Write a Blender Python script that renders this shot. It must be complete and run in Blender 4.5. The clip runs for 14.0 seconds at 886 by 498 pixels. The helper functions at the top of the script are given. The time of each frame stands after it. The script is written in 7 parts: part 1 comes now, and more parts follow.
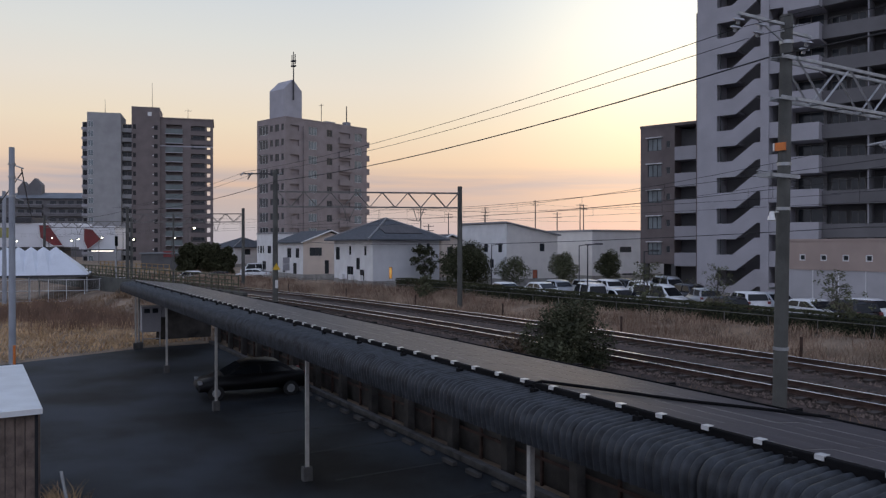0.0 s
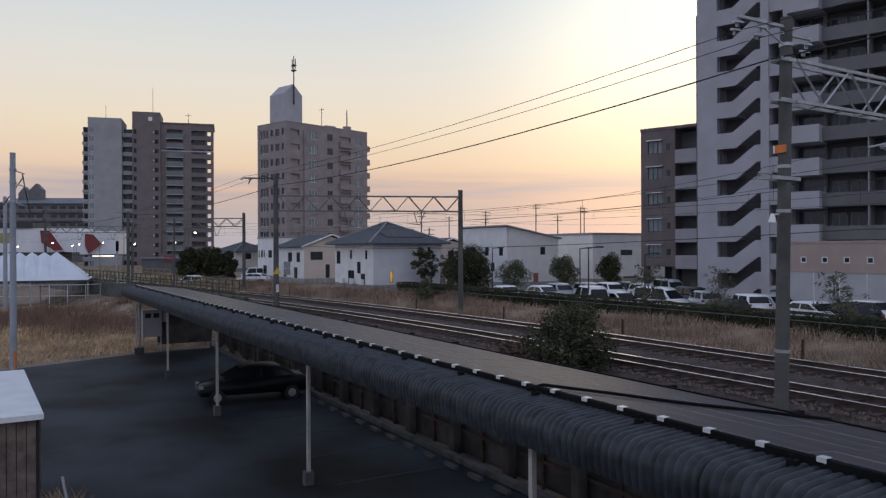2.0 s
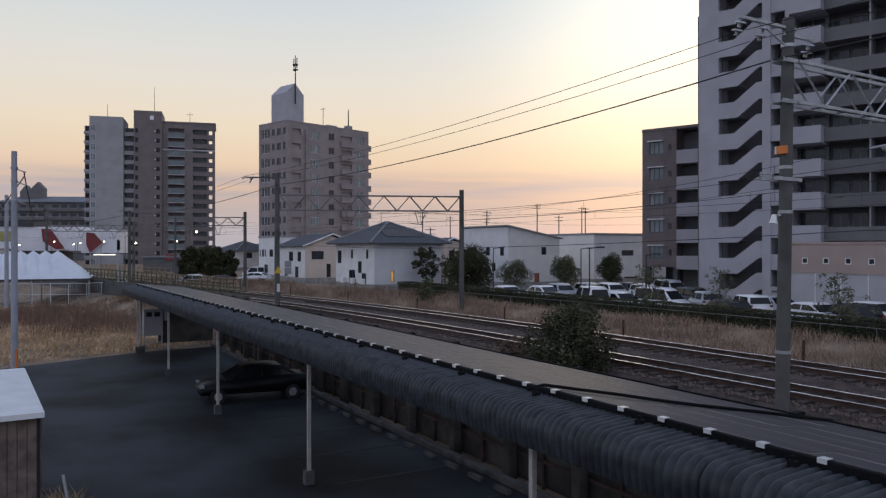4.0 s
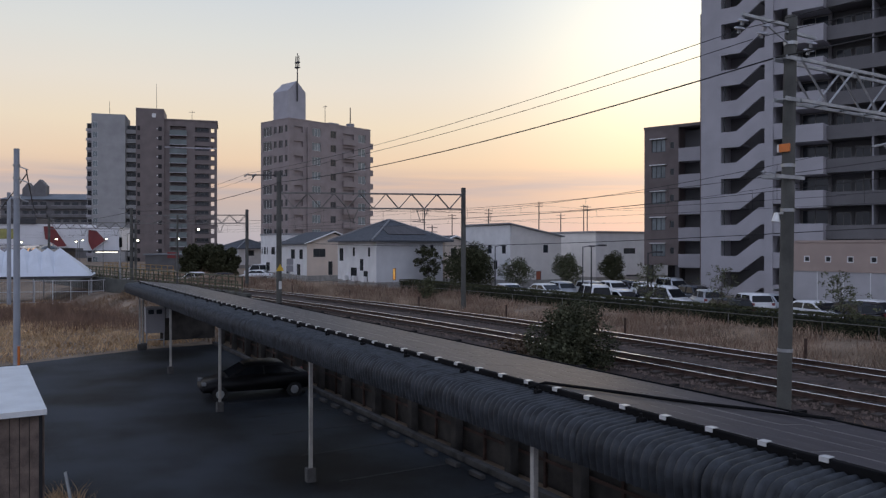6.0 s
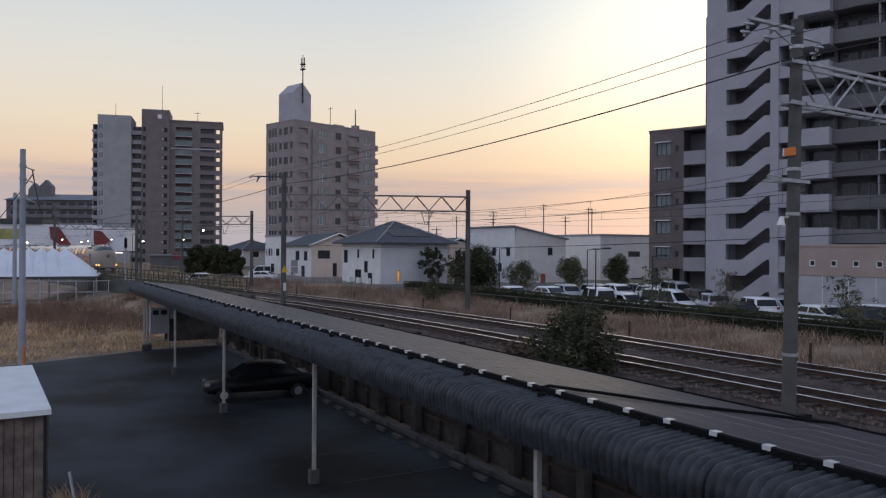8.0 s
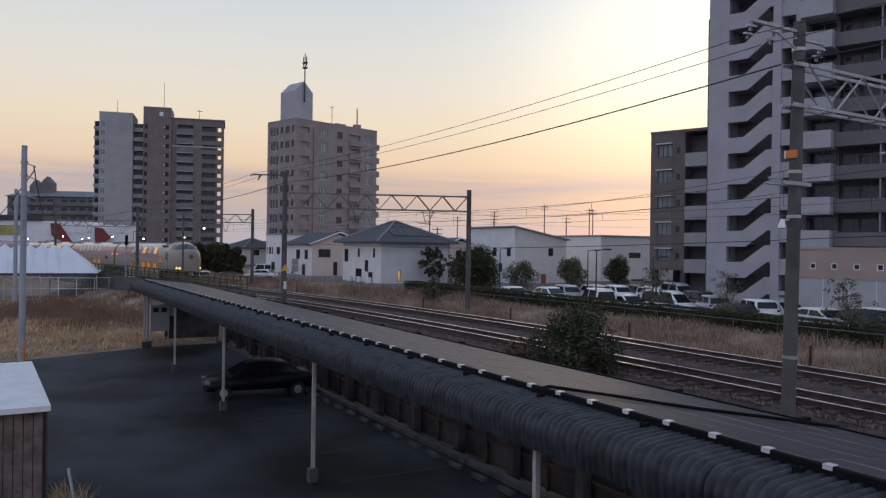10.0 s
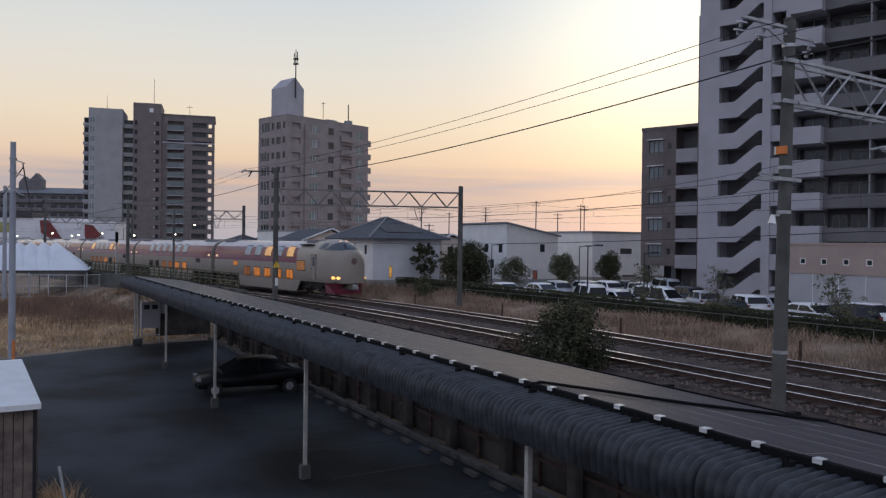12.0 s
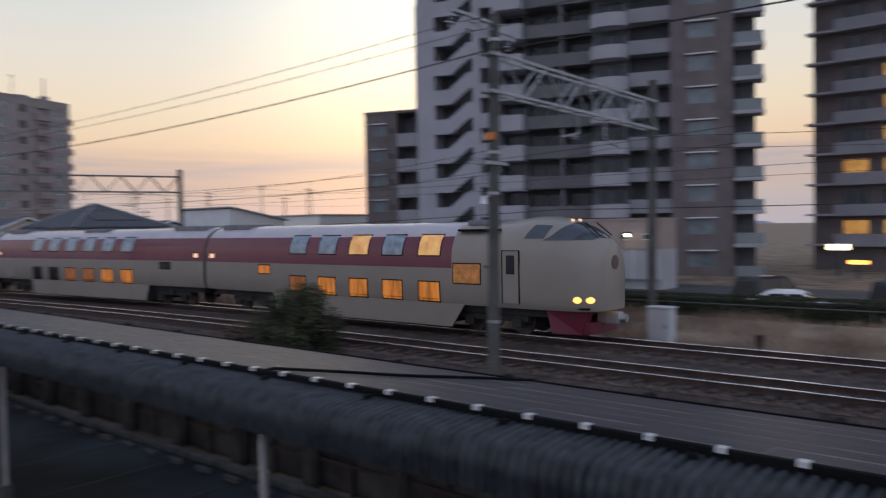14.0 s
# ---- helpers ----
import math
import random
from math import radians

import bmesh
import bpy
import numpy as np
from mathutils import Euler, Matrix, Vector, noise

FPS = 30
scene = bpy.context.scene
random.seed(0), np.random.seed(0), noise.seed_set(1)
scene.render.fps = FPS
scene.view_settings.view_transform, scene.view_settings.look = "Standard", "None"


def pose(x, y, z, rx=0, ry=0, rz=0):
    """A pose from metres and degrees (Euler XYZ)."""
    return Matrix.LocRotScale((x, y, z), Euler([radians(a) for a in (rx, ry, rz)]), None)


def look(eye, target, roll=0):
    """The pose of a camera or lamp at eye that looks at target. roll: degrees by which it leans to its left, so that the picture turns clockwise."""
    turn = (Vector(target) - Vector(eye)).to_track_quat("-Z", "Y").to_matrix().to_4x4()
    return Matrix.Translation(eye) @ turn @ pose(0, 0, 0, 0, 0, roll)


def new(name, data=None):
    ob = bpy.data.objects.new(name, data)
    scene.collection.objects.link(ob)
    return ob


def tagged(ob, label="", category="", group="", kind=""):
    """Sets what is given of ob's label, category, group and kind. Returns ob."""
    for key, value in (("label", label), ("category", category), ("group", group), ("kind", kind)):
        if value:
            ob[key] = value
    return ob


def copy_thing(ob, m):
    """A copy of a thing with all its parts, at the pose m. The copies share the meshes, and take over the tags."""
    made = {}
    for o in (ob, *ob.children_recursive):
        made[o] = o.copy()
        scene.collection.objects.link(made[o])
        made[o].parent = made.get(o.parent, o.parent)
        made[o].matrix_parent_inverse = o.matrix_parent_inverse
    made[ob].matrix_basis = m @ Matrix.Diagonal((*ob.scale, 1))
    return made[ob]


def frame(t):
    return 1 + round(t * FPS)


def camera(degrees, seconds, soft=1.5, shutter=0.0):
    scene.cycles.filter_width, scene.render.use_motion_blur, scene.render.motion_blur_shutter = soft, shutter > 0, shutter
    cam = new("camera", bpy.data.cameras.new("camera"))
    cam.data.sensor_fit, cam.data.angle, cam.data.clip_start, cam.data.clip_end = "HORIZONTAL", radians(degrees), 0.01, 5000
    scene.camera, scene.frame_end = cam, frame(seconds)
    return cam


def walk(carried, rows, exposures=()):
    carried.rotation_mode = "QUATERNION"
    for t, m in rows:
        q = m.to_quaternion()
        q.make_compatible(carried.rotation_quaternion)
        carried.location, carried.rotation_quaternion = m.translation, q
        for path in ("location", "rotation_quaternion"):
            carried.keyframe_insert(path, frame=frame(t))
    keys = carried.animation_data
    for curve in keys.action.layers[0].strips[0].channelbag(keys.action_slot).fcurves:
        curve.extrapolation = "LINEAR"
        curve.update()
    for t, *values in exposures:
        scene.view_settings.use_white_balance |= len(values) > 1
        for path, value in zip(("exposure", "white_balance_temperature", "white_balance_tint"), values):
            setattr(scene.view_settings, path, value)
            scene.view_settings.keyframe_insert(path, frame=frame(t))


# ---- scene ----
cam = camera(60.0, 14.0, soft=1.3, shutter=0.4)
EYE = (0.0, 0.0, 5.6)
TURNS = [(0.0, 0.0, -0.28, 0.0), (0.5, -0.055, -0.208, 0.13), (1.0, -0.069, -0.213, 0.309), (1.5, -0.039, -0.095, 0.198),
         (2.0, 0.055, -0.008, 0.225), (2.5, 0.056, 0.055, 0.225), (3.0, 0.038, 0.068, 0.094), (5.5, 0.212, -0.192, 0.026),
         (6.0, 0.266, -0.185, -0.027), (6.5, 0.312, -0.077, -0.126), (7.0, 0.352, 0.006, -0.226), (7.5, 0.471, 0.006, -0.238),
         (8.0, 0.594, -0.019, -0.315), (10.5, 0.528, -0.038, -0.915), (11.0, 0.288, -0.066, -0.873), (11.5, 0.098, -0.249, -0.663),
         (12.0, 0.024, -0.311, -0.655), (12.5, -0.289, -0.419, -0.652), (13.0, -1.099, -0.53, -0.41), (13.3, -2.9, -0.62, 0.1),
         (13.5, -5.64, -0.74, 0.75), (13.7, -10.2, -0.95, 0.85), (13.9, -16.6, -1.38, 0.92), (14.0, -20.09, -1.596, 0.942)]
walk(cam, [(t, pose(*EYE, 90 + p, r, y)) for t, y, p, r in TURNS])

# ---- light: a clear sky just after sunset, brightest low down over the hall ----
SUN_AZ, SUN_EL = 17.0, 2.0
world = bpy.data.worlds.new("world")
scene.world = world
world.use_nodes = True
wn = world.node_tree.nodes
wl = world.node_tree.links
sky = wn.new("ShaderNodeTexSky")
sky.sky_type = "NISHITA"
sky.sun_disc = False
sky.sun_elevation = radians(SUN_EL)
sky.sun_rotation = radians(SUN_AZ)
sky.air_density, sky.dust_density, sky.ozone_density = 1.0, 1.0, 2.0
coord = wn.new("ShaderNodeTexCoord")
split = wn.new("ShaderNodeSeparateXYZ")
wl.new(coord.outputs["Generated"], split.inputs[0])
ramp = wn.new("ShaderNodeValToRGB")
cr = ramp.color_ramp
TWILIGHT = [(0.0, (0.42, 0.42, 0.49)), (0.025, (0.435, 0.42, 0.465)), (0.05, (0.52, 0.425, 0.41)), (0.08, (0.66, 0.465, 0.375)), (0.11, (0.80, 0.60, 0.435)), (0.15, (0.82, 0.685, 0.52)),
            (0.20, (0.78, 0.71, 0.62)), (0.25, (0.71, 0.705, 0.67)), (0.31, (0.62, 0.66, 0.695)), (0.5, (0.38, 0.46, 0.63)), (1.0, (0.24, 0.31, 0.50))]
cr.elements[0].position, cr.elements[0].color = TWILIGHT[0][0], (*TWILIGHT[0][1], 1)
cr.elements[1].position, cr.elements[1].color = TWILIGHT[-1][0], (*TWILIGHT[-1][1], 1)
for p, c in TWILIGHT[1:-1]:
    e = cr.elements.new(p)
    e.color = (*c, 1)
wl.new(split.outputs["Z"], ramp.inputs["Fac"])
# thin mauve cloud streaks low over the horizon
flat = wn.new("ShaderNodeMapping")
flat.inputs["Scale"].default_value = (2.2, 2.2, 34.0)
wl.new(coord.outputs["Generated"], flat.inputs["Vector"])
streak = wn.new("ShaderNodeTexNoise")
streak.inputs["Scale"].default_value = 1.6
streak.inputs["Detail"].default_value = 5
wl.new(flat.outputs[0], streak.inputs["Vector"])
thin = wn.new("ShaderNodeMapRange")
thin.inputs["From Min"].default_value, thin.inputs["From Max"].default_value = 0.36, 0.56
thin.inputs["To Max"].default_value = 1.0
wl.new(streak.outputs["Fac"], thin.inputs["Value"])
belt = wn.new("ShaderNodeValToRGB")
belt.color_ramp.elements[0].position, belt.color_ramp.elements[0].color = 0.045, (0.2, 0.2, 0.2, 1)
belt.color_ramp.elements[1].position, belt.color_ramp.elements[1].color = 0.1, (0, 0, 0, 1)
mid_belt = belt.color_ramp.elements.new(0.08)
mid_belt.color = (1, 1, 1, 1)
wl.new(split.outputs["Z"], belt.inputs["Fac"])
veil = wn.new("ShaderNodeMath")
veil.operation = "MULTIPLY"
wl.new(thin.outputs[0], veil.inputs[0])
wl.new(belt.outputs["Color"], veil.inputs[1])
cloud = wn.new("ShaderNodeMix")
cloud.data_type = "RGBA"
cloud.inputs["B"].default_value = (0.43, 0.385, 0.42, 1)
wl.new(veil.outputs[0], cloud.inputs["Factor"])
wl.new(ramp.outputs["Color"], cloud.inputs["A"])
# glow round the place where the sun went down
dot = wn.new("ShaderNodeVectorMath")
dot.operation = "DOT_PRODUCT"
dot.inputs[1].default_value = (math.sin(radians(SUN_AZ)) * math.cos(radians(15)), math.cos(radians(SUN_AZ)) * math.cos(radians(15)), math.sin(radians(15)))
wl.new(coord.outputs["Generated"], dot.inputs[0])
pos = wn.new("ShaderNodeMath")
pos.operation = "MAXIMUM"
pos.inputs[1].default_value = 0.0
wl.new(dot.outputs["Value"], pos.inputs[0])
power = wn.new("ShaderNodeMath")
power.operation = "POWER"
power.inputs[1].default_value = 64.0
wl.new(pos.outputs[0], power.inputs[0])
glow = wn.new("ShaderNodeMix")
glow.data_type, glow.blend_type = "RGBA", "ADD"
glow.inputs["B"].default_value = (0.46, 0.41, 0.27, 1)
wl.new(power.outputs[0], glow.inputs["Factor"])
wl.new(cloud.outputs["Result"], glow.inputs["A"])
# the half of the sky behind the eye is dimmer and bluer
away = wn.new("ShaderNodeMapRange")
away.inputs["From Min"].default_value, away.inputs["From Max"].default_value = -0.7, 0.75
wl.new(dot.outputs["Value"], away.inputs["Value"])
dim = wn.new("ShaderNodeMix")
dim.data_type = "RGBA"
dim.inputs["A"].default_value = (0.52, 0.56, 0.73, 1)
wl.new(away.outputs[0], dim.inputs["Factor"])
wl.new(glow.outputs["Result"], dim.inputs["B"])
# add the physical sky's faint blue on top
both = wn.new("ShaderNodeMix")
both.data_type, both.blend_type = "RGBA", "ADD"
both.inputs["Factor"].default_value = 0.019
wl.new(dim.outputs["Result"], both.inputs["A"])
wl.new(sky.outputs[0], both.inputs["B"])
wl.new(both.outputs["Result"], wn["Background"].inputs["Color"])
wn["Background"].inputs["Strength"].default_value = 1.0
sun = new("sun", bpy.data.lights.new("sun", "SUN"))
sun.data.energy, sun.data.angle, sun.data.color = 0.06, radians(30), (1.0, 0.72, 0.5)
sun.matrix_basis = look((100 * math.sin(radians(SUN_AZ)), 100 * math.cos(radians(SUN_AZ)), 100 * math.tan(radians(SUN_EL))), (0, 0, 0))
scene.view_settings.exposure = 0.0

# ---- the plan: a runs along the railway towards the near end, n across it away from the eye ----
FR = pose(0, 0, 0, 0, 0, -60)


def at(a, n, z=0.0, turn=0.0):
    """Pose at a place of the plan, with the local x axis along the railway and y across it."""
    return FR @ Matrix.Translation((a, n, z)) @ pose(0, 0, 0, 0, 0, turn)


def bend(s):
    """How far the railway swings aside at s metres up the line, and its slope there."""
    x = max(0.0, s - 24.0)
    if x < 40:
        return -0.1717 * x * x / 80, -0.1717 * x / 40
    return -0.1717 * (20 + x - 40), -0.1717


FAR, NEAR, RAIL_Z = 23.25, 19.05, 1.75


def rail_at(a, n):
    """Point (a, n) on a line that keeps the offset n beside the bending railway."""
    d, k = bend(-a)
    return a, n + d


def mat(name, colour, rough=0.8, metal=0.0, vary=0.25, scale=3.0, bump=0.2, fine=40.0, second=None, coords="Object", emit=0.0, spec=0.5, span=(0.5, 0.85), stretch=None):
    m = bpy.data.materials.new(name)
    m.use_nodes = True
    nt = m.node_tree
    b = nt.nodes["Principled BSDF"]
    b.inputs["Roughness"].default_value = rough
    b.inputs["Metallic"].default_value = metal
    b.inputs["Specular IOR Level"].default_value = spec
    tc = nt.nodes.new("ShaderNodeTexCoord")
    mp = nt.nodes.new("ShaderNodeMapping")
    mp.inputs["Scale"].default_value = stretch or (1, 1, 1)
    nt.links.new(tc.outputs[coords], mp.inputs["Vector"])
    n1 = nt.nodes.new("ShaderNodeTexNoise")
    n1.inputs["Scale"].default_value = scale
    n1.inputs["Detail"].default_value = 6
    n2 = nt.nodes.new("ShaderNodeTexNoise")
    n2.inputs["Scale"].default_value = fine
    n2.inputs["Detail"].default_value = 3
    nt.links.new(mp.outputs[0], n1.inputs["Vector"])
    nt.links.new(mp.outputs[0], n2.inputs["Vector"])
    add = nt.nodes.new("ShaderNodeMath")
    add.operation = "MULTIPLY_ADD"
    add.inputs[1].default_value = 0.35
    nt.links.new(n2.outputs["Fac"], add.inputs[0])
    nt.links.new(n1.outputs["Fac"], add.inputs[2])
    ramp = nt.nodes.new("ShaderNodeValToRGB")
    lo = [c * (1 - vary) for c in colour]
    hi = [min(1, c * (1 + vary)) for c in (second or colour)]
    ramp.color_ramp.elements[0].position, ramp.color_ramp.elements[1].position = span
    ramp.color_ramp.elements[0].color, ramp.color_ramp.elements[1].color = (*lo, 1), (*hi, 1)
    nt.links.new(add.outputs[0], ramp.inputs["Fac"])
    nt.links.new(ramp.outputs["Color"], b.inputs["Base Color"])
    if bump:
        bp = nt.nodes.new("ShaderNodeBump")
        bp.inputs["Strength"].default_value = bump
        bp.inputs["Distance"].default_value = 0.02
        nt.links.new(n2.outputs["Fac"], bp.inputs["Height"])
        nt.links.new(bp.outputs["Normal"], b.inputs["Normal"])
    if emit:
        nt.links.new(ramp.outputs["Color"], b.inputs["Emission Color"])
        b.inputs["Emission Strength"].default_value = emit
    return m


def box(bm, x0, x1, y0, y1, z0, z1, bevel=0.0):
    vs = [bm.verts.new(p) for p in ((x0, y0, z0), (x1, y0, z0), (x1, y1, z0), (x0, y1, z0), (x0, y0, z1), (x1, y0, z1), (x1, y1, z1), (x0, y1, z1))]
    fs = [bm.faces.new([vs[i] for i in q]) for q in ((3, 2, 1, 0), (4, 5, 6, 7), (0, 1, 5, 4), (1, 2, 6, 5), (2, 3, 7, 6), (3, 0, 4, 7))]
    if bevel:
        es = list({e for f in fs for e in f.edges})
        bmesh.ops.bevel(bm, geom=es, offset=bevel, segments=2, affect="EDGES", profile=0.6)
    return vs


def tube(bm, p0, p1, r0, r1=None, sides=8, caps=True):
    """A straight tapered bar between two points."""
    p0, p1 = Vector(p0), Vector(p1)
    r1 = r0 if r1 is None else r1
    q = (p1 - p0).to_track_quat("Z", "Y")
    rings = []
    for p, r in ((p0, r0), (p1, r1)):
        rings.append([bm.verts.new(p + q @ Vector((r * math.cos(2 * math.pi * i / sides), r * math.sin(2 * math.pi * i / sides), 0))) for i in range(sides)])
    for i in range(sides):
        j = (i + 1) % sides
        bm.faces.new((rings[0][i], rings[0][j], rings[1][j], rings[1][i]))
    if caps:
        bm.faces.new(rings[0][::-1])
        bm.faces.new(rings[1])


def polytube(bm, pts, r, sides=6):
    """One bent bar through a row of points."""
    pts = [Vector(p) for p in pts]
    rings = []
    for i, p in enumerate(pts):
        d = (pts[min(i + 1, len(pts) - 1)] - pts[max(i - 1, 0)]).normalized()
        q = d.to_track_quat("Z", "Y")
        rings.append([bm.verts.new(p + q @ Vector((r * math.cos(2 * math.pi * k / sides), r * math.sin(2 * math.pi * k / sides), 0))) for k in range(sides)])
    for r0, r1 in zip(rings, rings[1:]):
        for k in range(sides):
            j = (k + 1) % sides
            bm.faces.new((r0[k], r0[j], r1[j], r1[k]))
    bm.faces.new(rings[0][::-1])
    bm.faces.new(rings[-1])


def sweep(bm, section, path, closed=True):
    """A section of (across, up) points carried along path: rows of (point, side vector, up vector)."""
    rings = [[bm.verts.new(Vector(p) + Vector(sx) * u + Vector(up) * v) for u, v in section] for p, sx, up in path]
    m = len(section)
    for r0, r1 in zip(rings, rings[1:]):
        for i in range(m if closed else m - 1):
            j = (i + 1) % m
            bm.faces.new((r0[i], r0[j], r1[j], r1[i]))
    if closed:
        bm.faces.new(rings[0][::-1])
        bm.faces.new(rings[-1])
    return rings


def mesh_of(name, bm, smooth=False):
    bmesh.ops.recalc_face_normals(bm, faces=bm.faces)
    me = bpy.data.meshes.new(name)
    bm.to_mesh(me)
    bm.free()
    if smooth:
        for p in me.polygons:
            p.use_smooth = True
    return me


def part(name, bm, material, parent=None, label="", smooth=False, m=None):
    ob = new(name, mesh_of(name, bm, smooth))
    ob.data.materials.append(material)
    if parent is not None:
        ob.parent = parent
    if m is not None:
        ob.matrix_basis = m
    if label:
        ob["label"] = label
    return ob


def boxpart(name, material, parent, x0, x1, y0, y1, z0, z1, bevel=0.0, label=""):
    bm = bmesh.new()
    box(bm, x0, x1, y0, y1, z0, z1, bevel)
    return part(name, bm, material, parent, label)


def thing(name, m, label, category, group="", kind=""):
    ob = new(name)
    ob.matrix_basis = m
    return tagged(ob, label, category, group, kind)


def facade(bm, x0, x1, z0, z1, y, holes, deep=0.25, back=True):
    """A wall in the plane y (seen from -y) with openings (hx0, hx1, hz0, hz1) that go deep metres into it."""
    xs = sorted({x0, x1, *[h[0] for h in holes], *[h[1] for h in holes]})
    zs = sorted({z0, z1, *[h[2] for h in holes], *[h[3] for h in holes]})
    grid = {}

    def v(i, j):
        if (i, j) not in grid:
            grid[i, j] = bm.verts.new((xs[i], y, zs[j]))
        return grid[i, j]
    for i in range(len(xs) - 1):
        for j in range(len(zs) - 1):
            cx, cz = (xs[i] + xs[i + 1]) / 2, (zs[j] + zs[j + 1]) / 2
            if not any(h[0] < cx < h[1] and h[2] < cz < h[3] for h in holes):
                bm.faces.new((v(i, j), v(i + 1, j), v(i + 1, j + 1), v(i, j + 1)))
    for hx0, hx1, hz0, hz1 in holes:
        f = [bm.verts.new((x, y, z)) for x, z in ((hx0, hz0), (hx1, hz0), (hx1, hz1), (hx0, hz1))]
        g = [bm.verts.new((x, y + deep, z)) for x, z in ((hx0, hz0), (hx1, hz0), (hx1, hz1), (hx0, hz1))]
        for i in range(4):
            j = (i + 1) % 4
            bm.faces.new((f[j], f[i], g[i], g[j]))
        if back:
            bm.faces.new(g)
    bmesh.ops.remove_doubles(bm, verts=bm.verts, dist=0.0004)


# ---- materials ----
GRASS = mat("dry_grass", (0.23, 0.17, 0.12), 0.95, vary=0.45, scale=0.6, fine=9, bump=0.6)
ASPHALT = mat("asphalt", (0.009, 0.0097, 0.0105), 0.75, vary=0.35, scale=0.22, second=(0.026, 0.032, 0.041), spec=0.2, span=(0.56, 0.78), fine=60, bump=0.3)
BALLAST = mat("ballast", (0.062, 0.044, 0.038), 0.95, vary=0.6, scale=2.0, fine=25, bump=1.0)
RUST = mat("rusty_steel", (0.075, 0.045, 0.036), 0.7, 0.3, vary=0.4)
SHINE = mat("polished_rail", (0.93, 0.92, 0.92), 0.26, 1.0, vary=0.05, bump=0.0)
CONCRETE = mat("concrete", (0.33, 0.32, 0.30), 0.85, vary=0.25, scale=1.5)
POLE = mat("pole_concrete", (0.10, 0.10, 0.092), 0.85, vary=0.3, scale=1.2)
STEEL = mat("galvanised_steel", (0.42, 0.43, 0.44), 0.45, 0.7, vary=0.2, bump=0.05)
DARKMETAL = mat("dark_corrugated", (0.014, 0.0168, 0.021), 0.55, 0.0, vary=0.35, scale=5.0, fine=90, bump=0.18, second=(0.042, 0.048, 0.057), span=(0.5, 1.0), spec=0.45)
PANEL = mat("solar_glass", (0.082, 0.076, 0.081), 0.44, 0.0, vary=0.4, scale=2.2, bump=0.0, spec=0.08, stretch=(0.25, 9, 1))
BLACK = mat("black_paint", (0.008, 0.008, 0.009), 0.9, vary=0.3, spec=0.15)
WHITE = mat("white_wall", (0.78, 0.78, 0.78), 0.85, vary=0.08, scale=0.7, fine=15, bump=0.1)
GREYWALL = mat("grey_wall", (0.36, 0.36, 0.37), 0.85, vary=0.1, scale=0.7, fine=12, bump=0.1)
BROWNTILE = mat("brown_tile", (0.17, 0.14, 0.135), 0.7, vary=0.15, scale=0.6, fine=10, bump=0.1)
GLASS = mat("window_glass", (0.03, 0.036, 0.042), 0.1, 0.0, vary=0.3, scale=0.5, bump=0.0, spec=0.4)
BALCONYGLASS = mat("balcony_glass", (0.15, 0.18, 0.18), 0.3, vary=0.15, scale=0.4, bump=0)
# near-black colour that stands in for shade in recesses and behind gaps
DARK = mat("shaded_recess", (0.03, 0.03, 0.033), 0.9, vary=0.2)
CREAM = mat("cream_paint", (0.325, 0.285, 0.24), 0.3, vary=0.05, scale=0.8, bump=0.02)
RED = mat("red_paint", (0.17, 0.03, 0.05), 0.15, vary=0.06, scale=0.8, bump=0.02)
ROOF = mat("roof_tile", (0.095, 0.102, 0.115), 0.85, vary=0.2, spec=0.2)
LAMP = mat("headlight", (1.0, 0.46, 0.11), 0.4, emit=2.3, vary=0.0, bump=0)
LEAF = mat("leaf", (0.075, 0.078, 0.045), 0.95, vary=0.5, scale=3, fine=20, bump=0, spec=0.05)
TENT = mat("tent_fabric", (0.72, 0.75, 0.8), 0.7, vary=0.06, scale=0.5, fine=6, bump=0.03)
WOOD = mat("weathered_wood", (0.16, 0.12, 0.10), 0.85, vary=0.35, scale=4)
CARWHITE = mat("car_white", (0.83, 0.84, 0.85), 0.25, vary=0.03, bump=0)
CARDARK = mat("car_dark", (0.03, 0.03, 0.035), 0.25, vary=0.03, bump=0)
ASPHALT2 = mat("asphalt_grey", (0.07, 0.07, 0.072), 0.85, vary=0.25, scale=0.4, fine=50, bump=0.2)
WORNLINE = mat("worn_line", (0.021, 0.022, 0.024), 0.85, vary=0.5, scale=3, fine=30)
STONE = mat("stone", (0.12, 0.09, 0.076), 0.95, vary=0.7, scale=8, fine=30, span=(0.0, 1.0))
grains = STONE.node_tree.nodes.new("ShaderNodeNewGeometry")
STONE.node_tree.links.new(grains.outputs["Random Per Island"], STONE.node_tree.nodes["Color Ramp"].inputs["Fac"])
SLEEPER = mat("sleeper", (0.06, 0.048, 0.042), 0.9, vary=0.4, scale=6)
BANKSTRAW = mat("bank_straw", (0.40, 0.30, 0.22), 0.9, vary=0.4, scale=0.5, fine=6, bump=0)
# mottled concrete, with the shade under the carport put into its colour
SHADEDCONCRETE = mat("shaded_concrete", (0.06, 0.055, 0.05), 0.9, vary=0.5, scale=1.5)
STRAW = mat("straw", (0.56, 0.385, 0.22), 0.9, vary=0.35, scale=0.5, fine=6, bump=0)
WEED = mat("weed", (0.23, 0.15, 0.09), 0.9, vary=0.4, scale=0.6, fine=6, bump=0)
REDWEED = mat("red_weed", (0.22, 0.14, 0.10), 0.9, vary=0.4, scale=0.6, fine=6, bump=0)
BUSHLEAF = mat("bush_leaf", (0.052, 0.06, 0.036), 0.85, vary=0.5, scale=1.6, fine=20, bump=0, second=(0.09, 0.093, 0.054), spec=0.2)
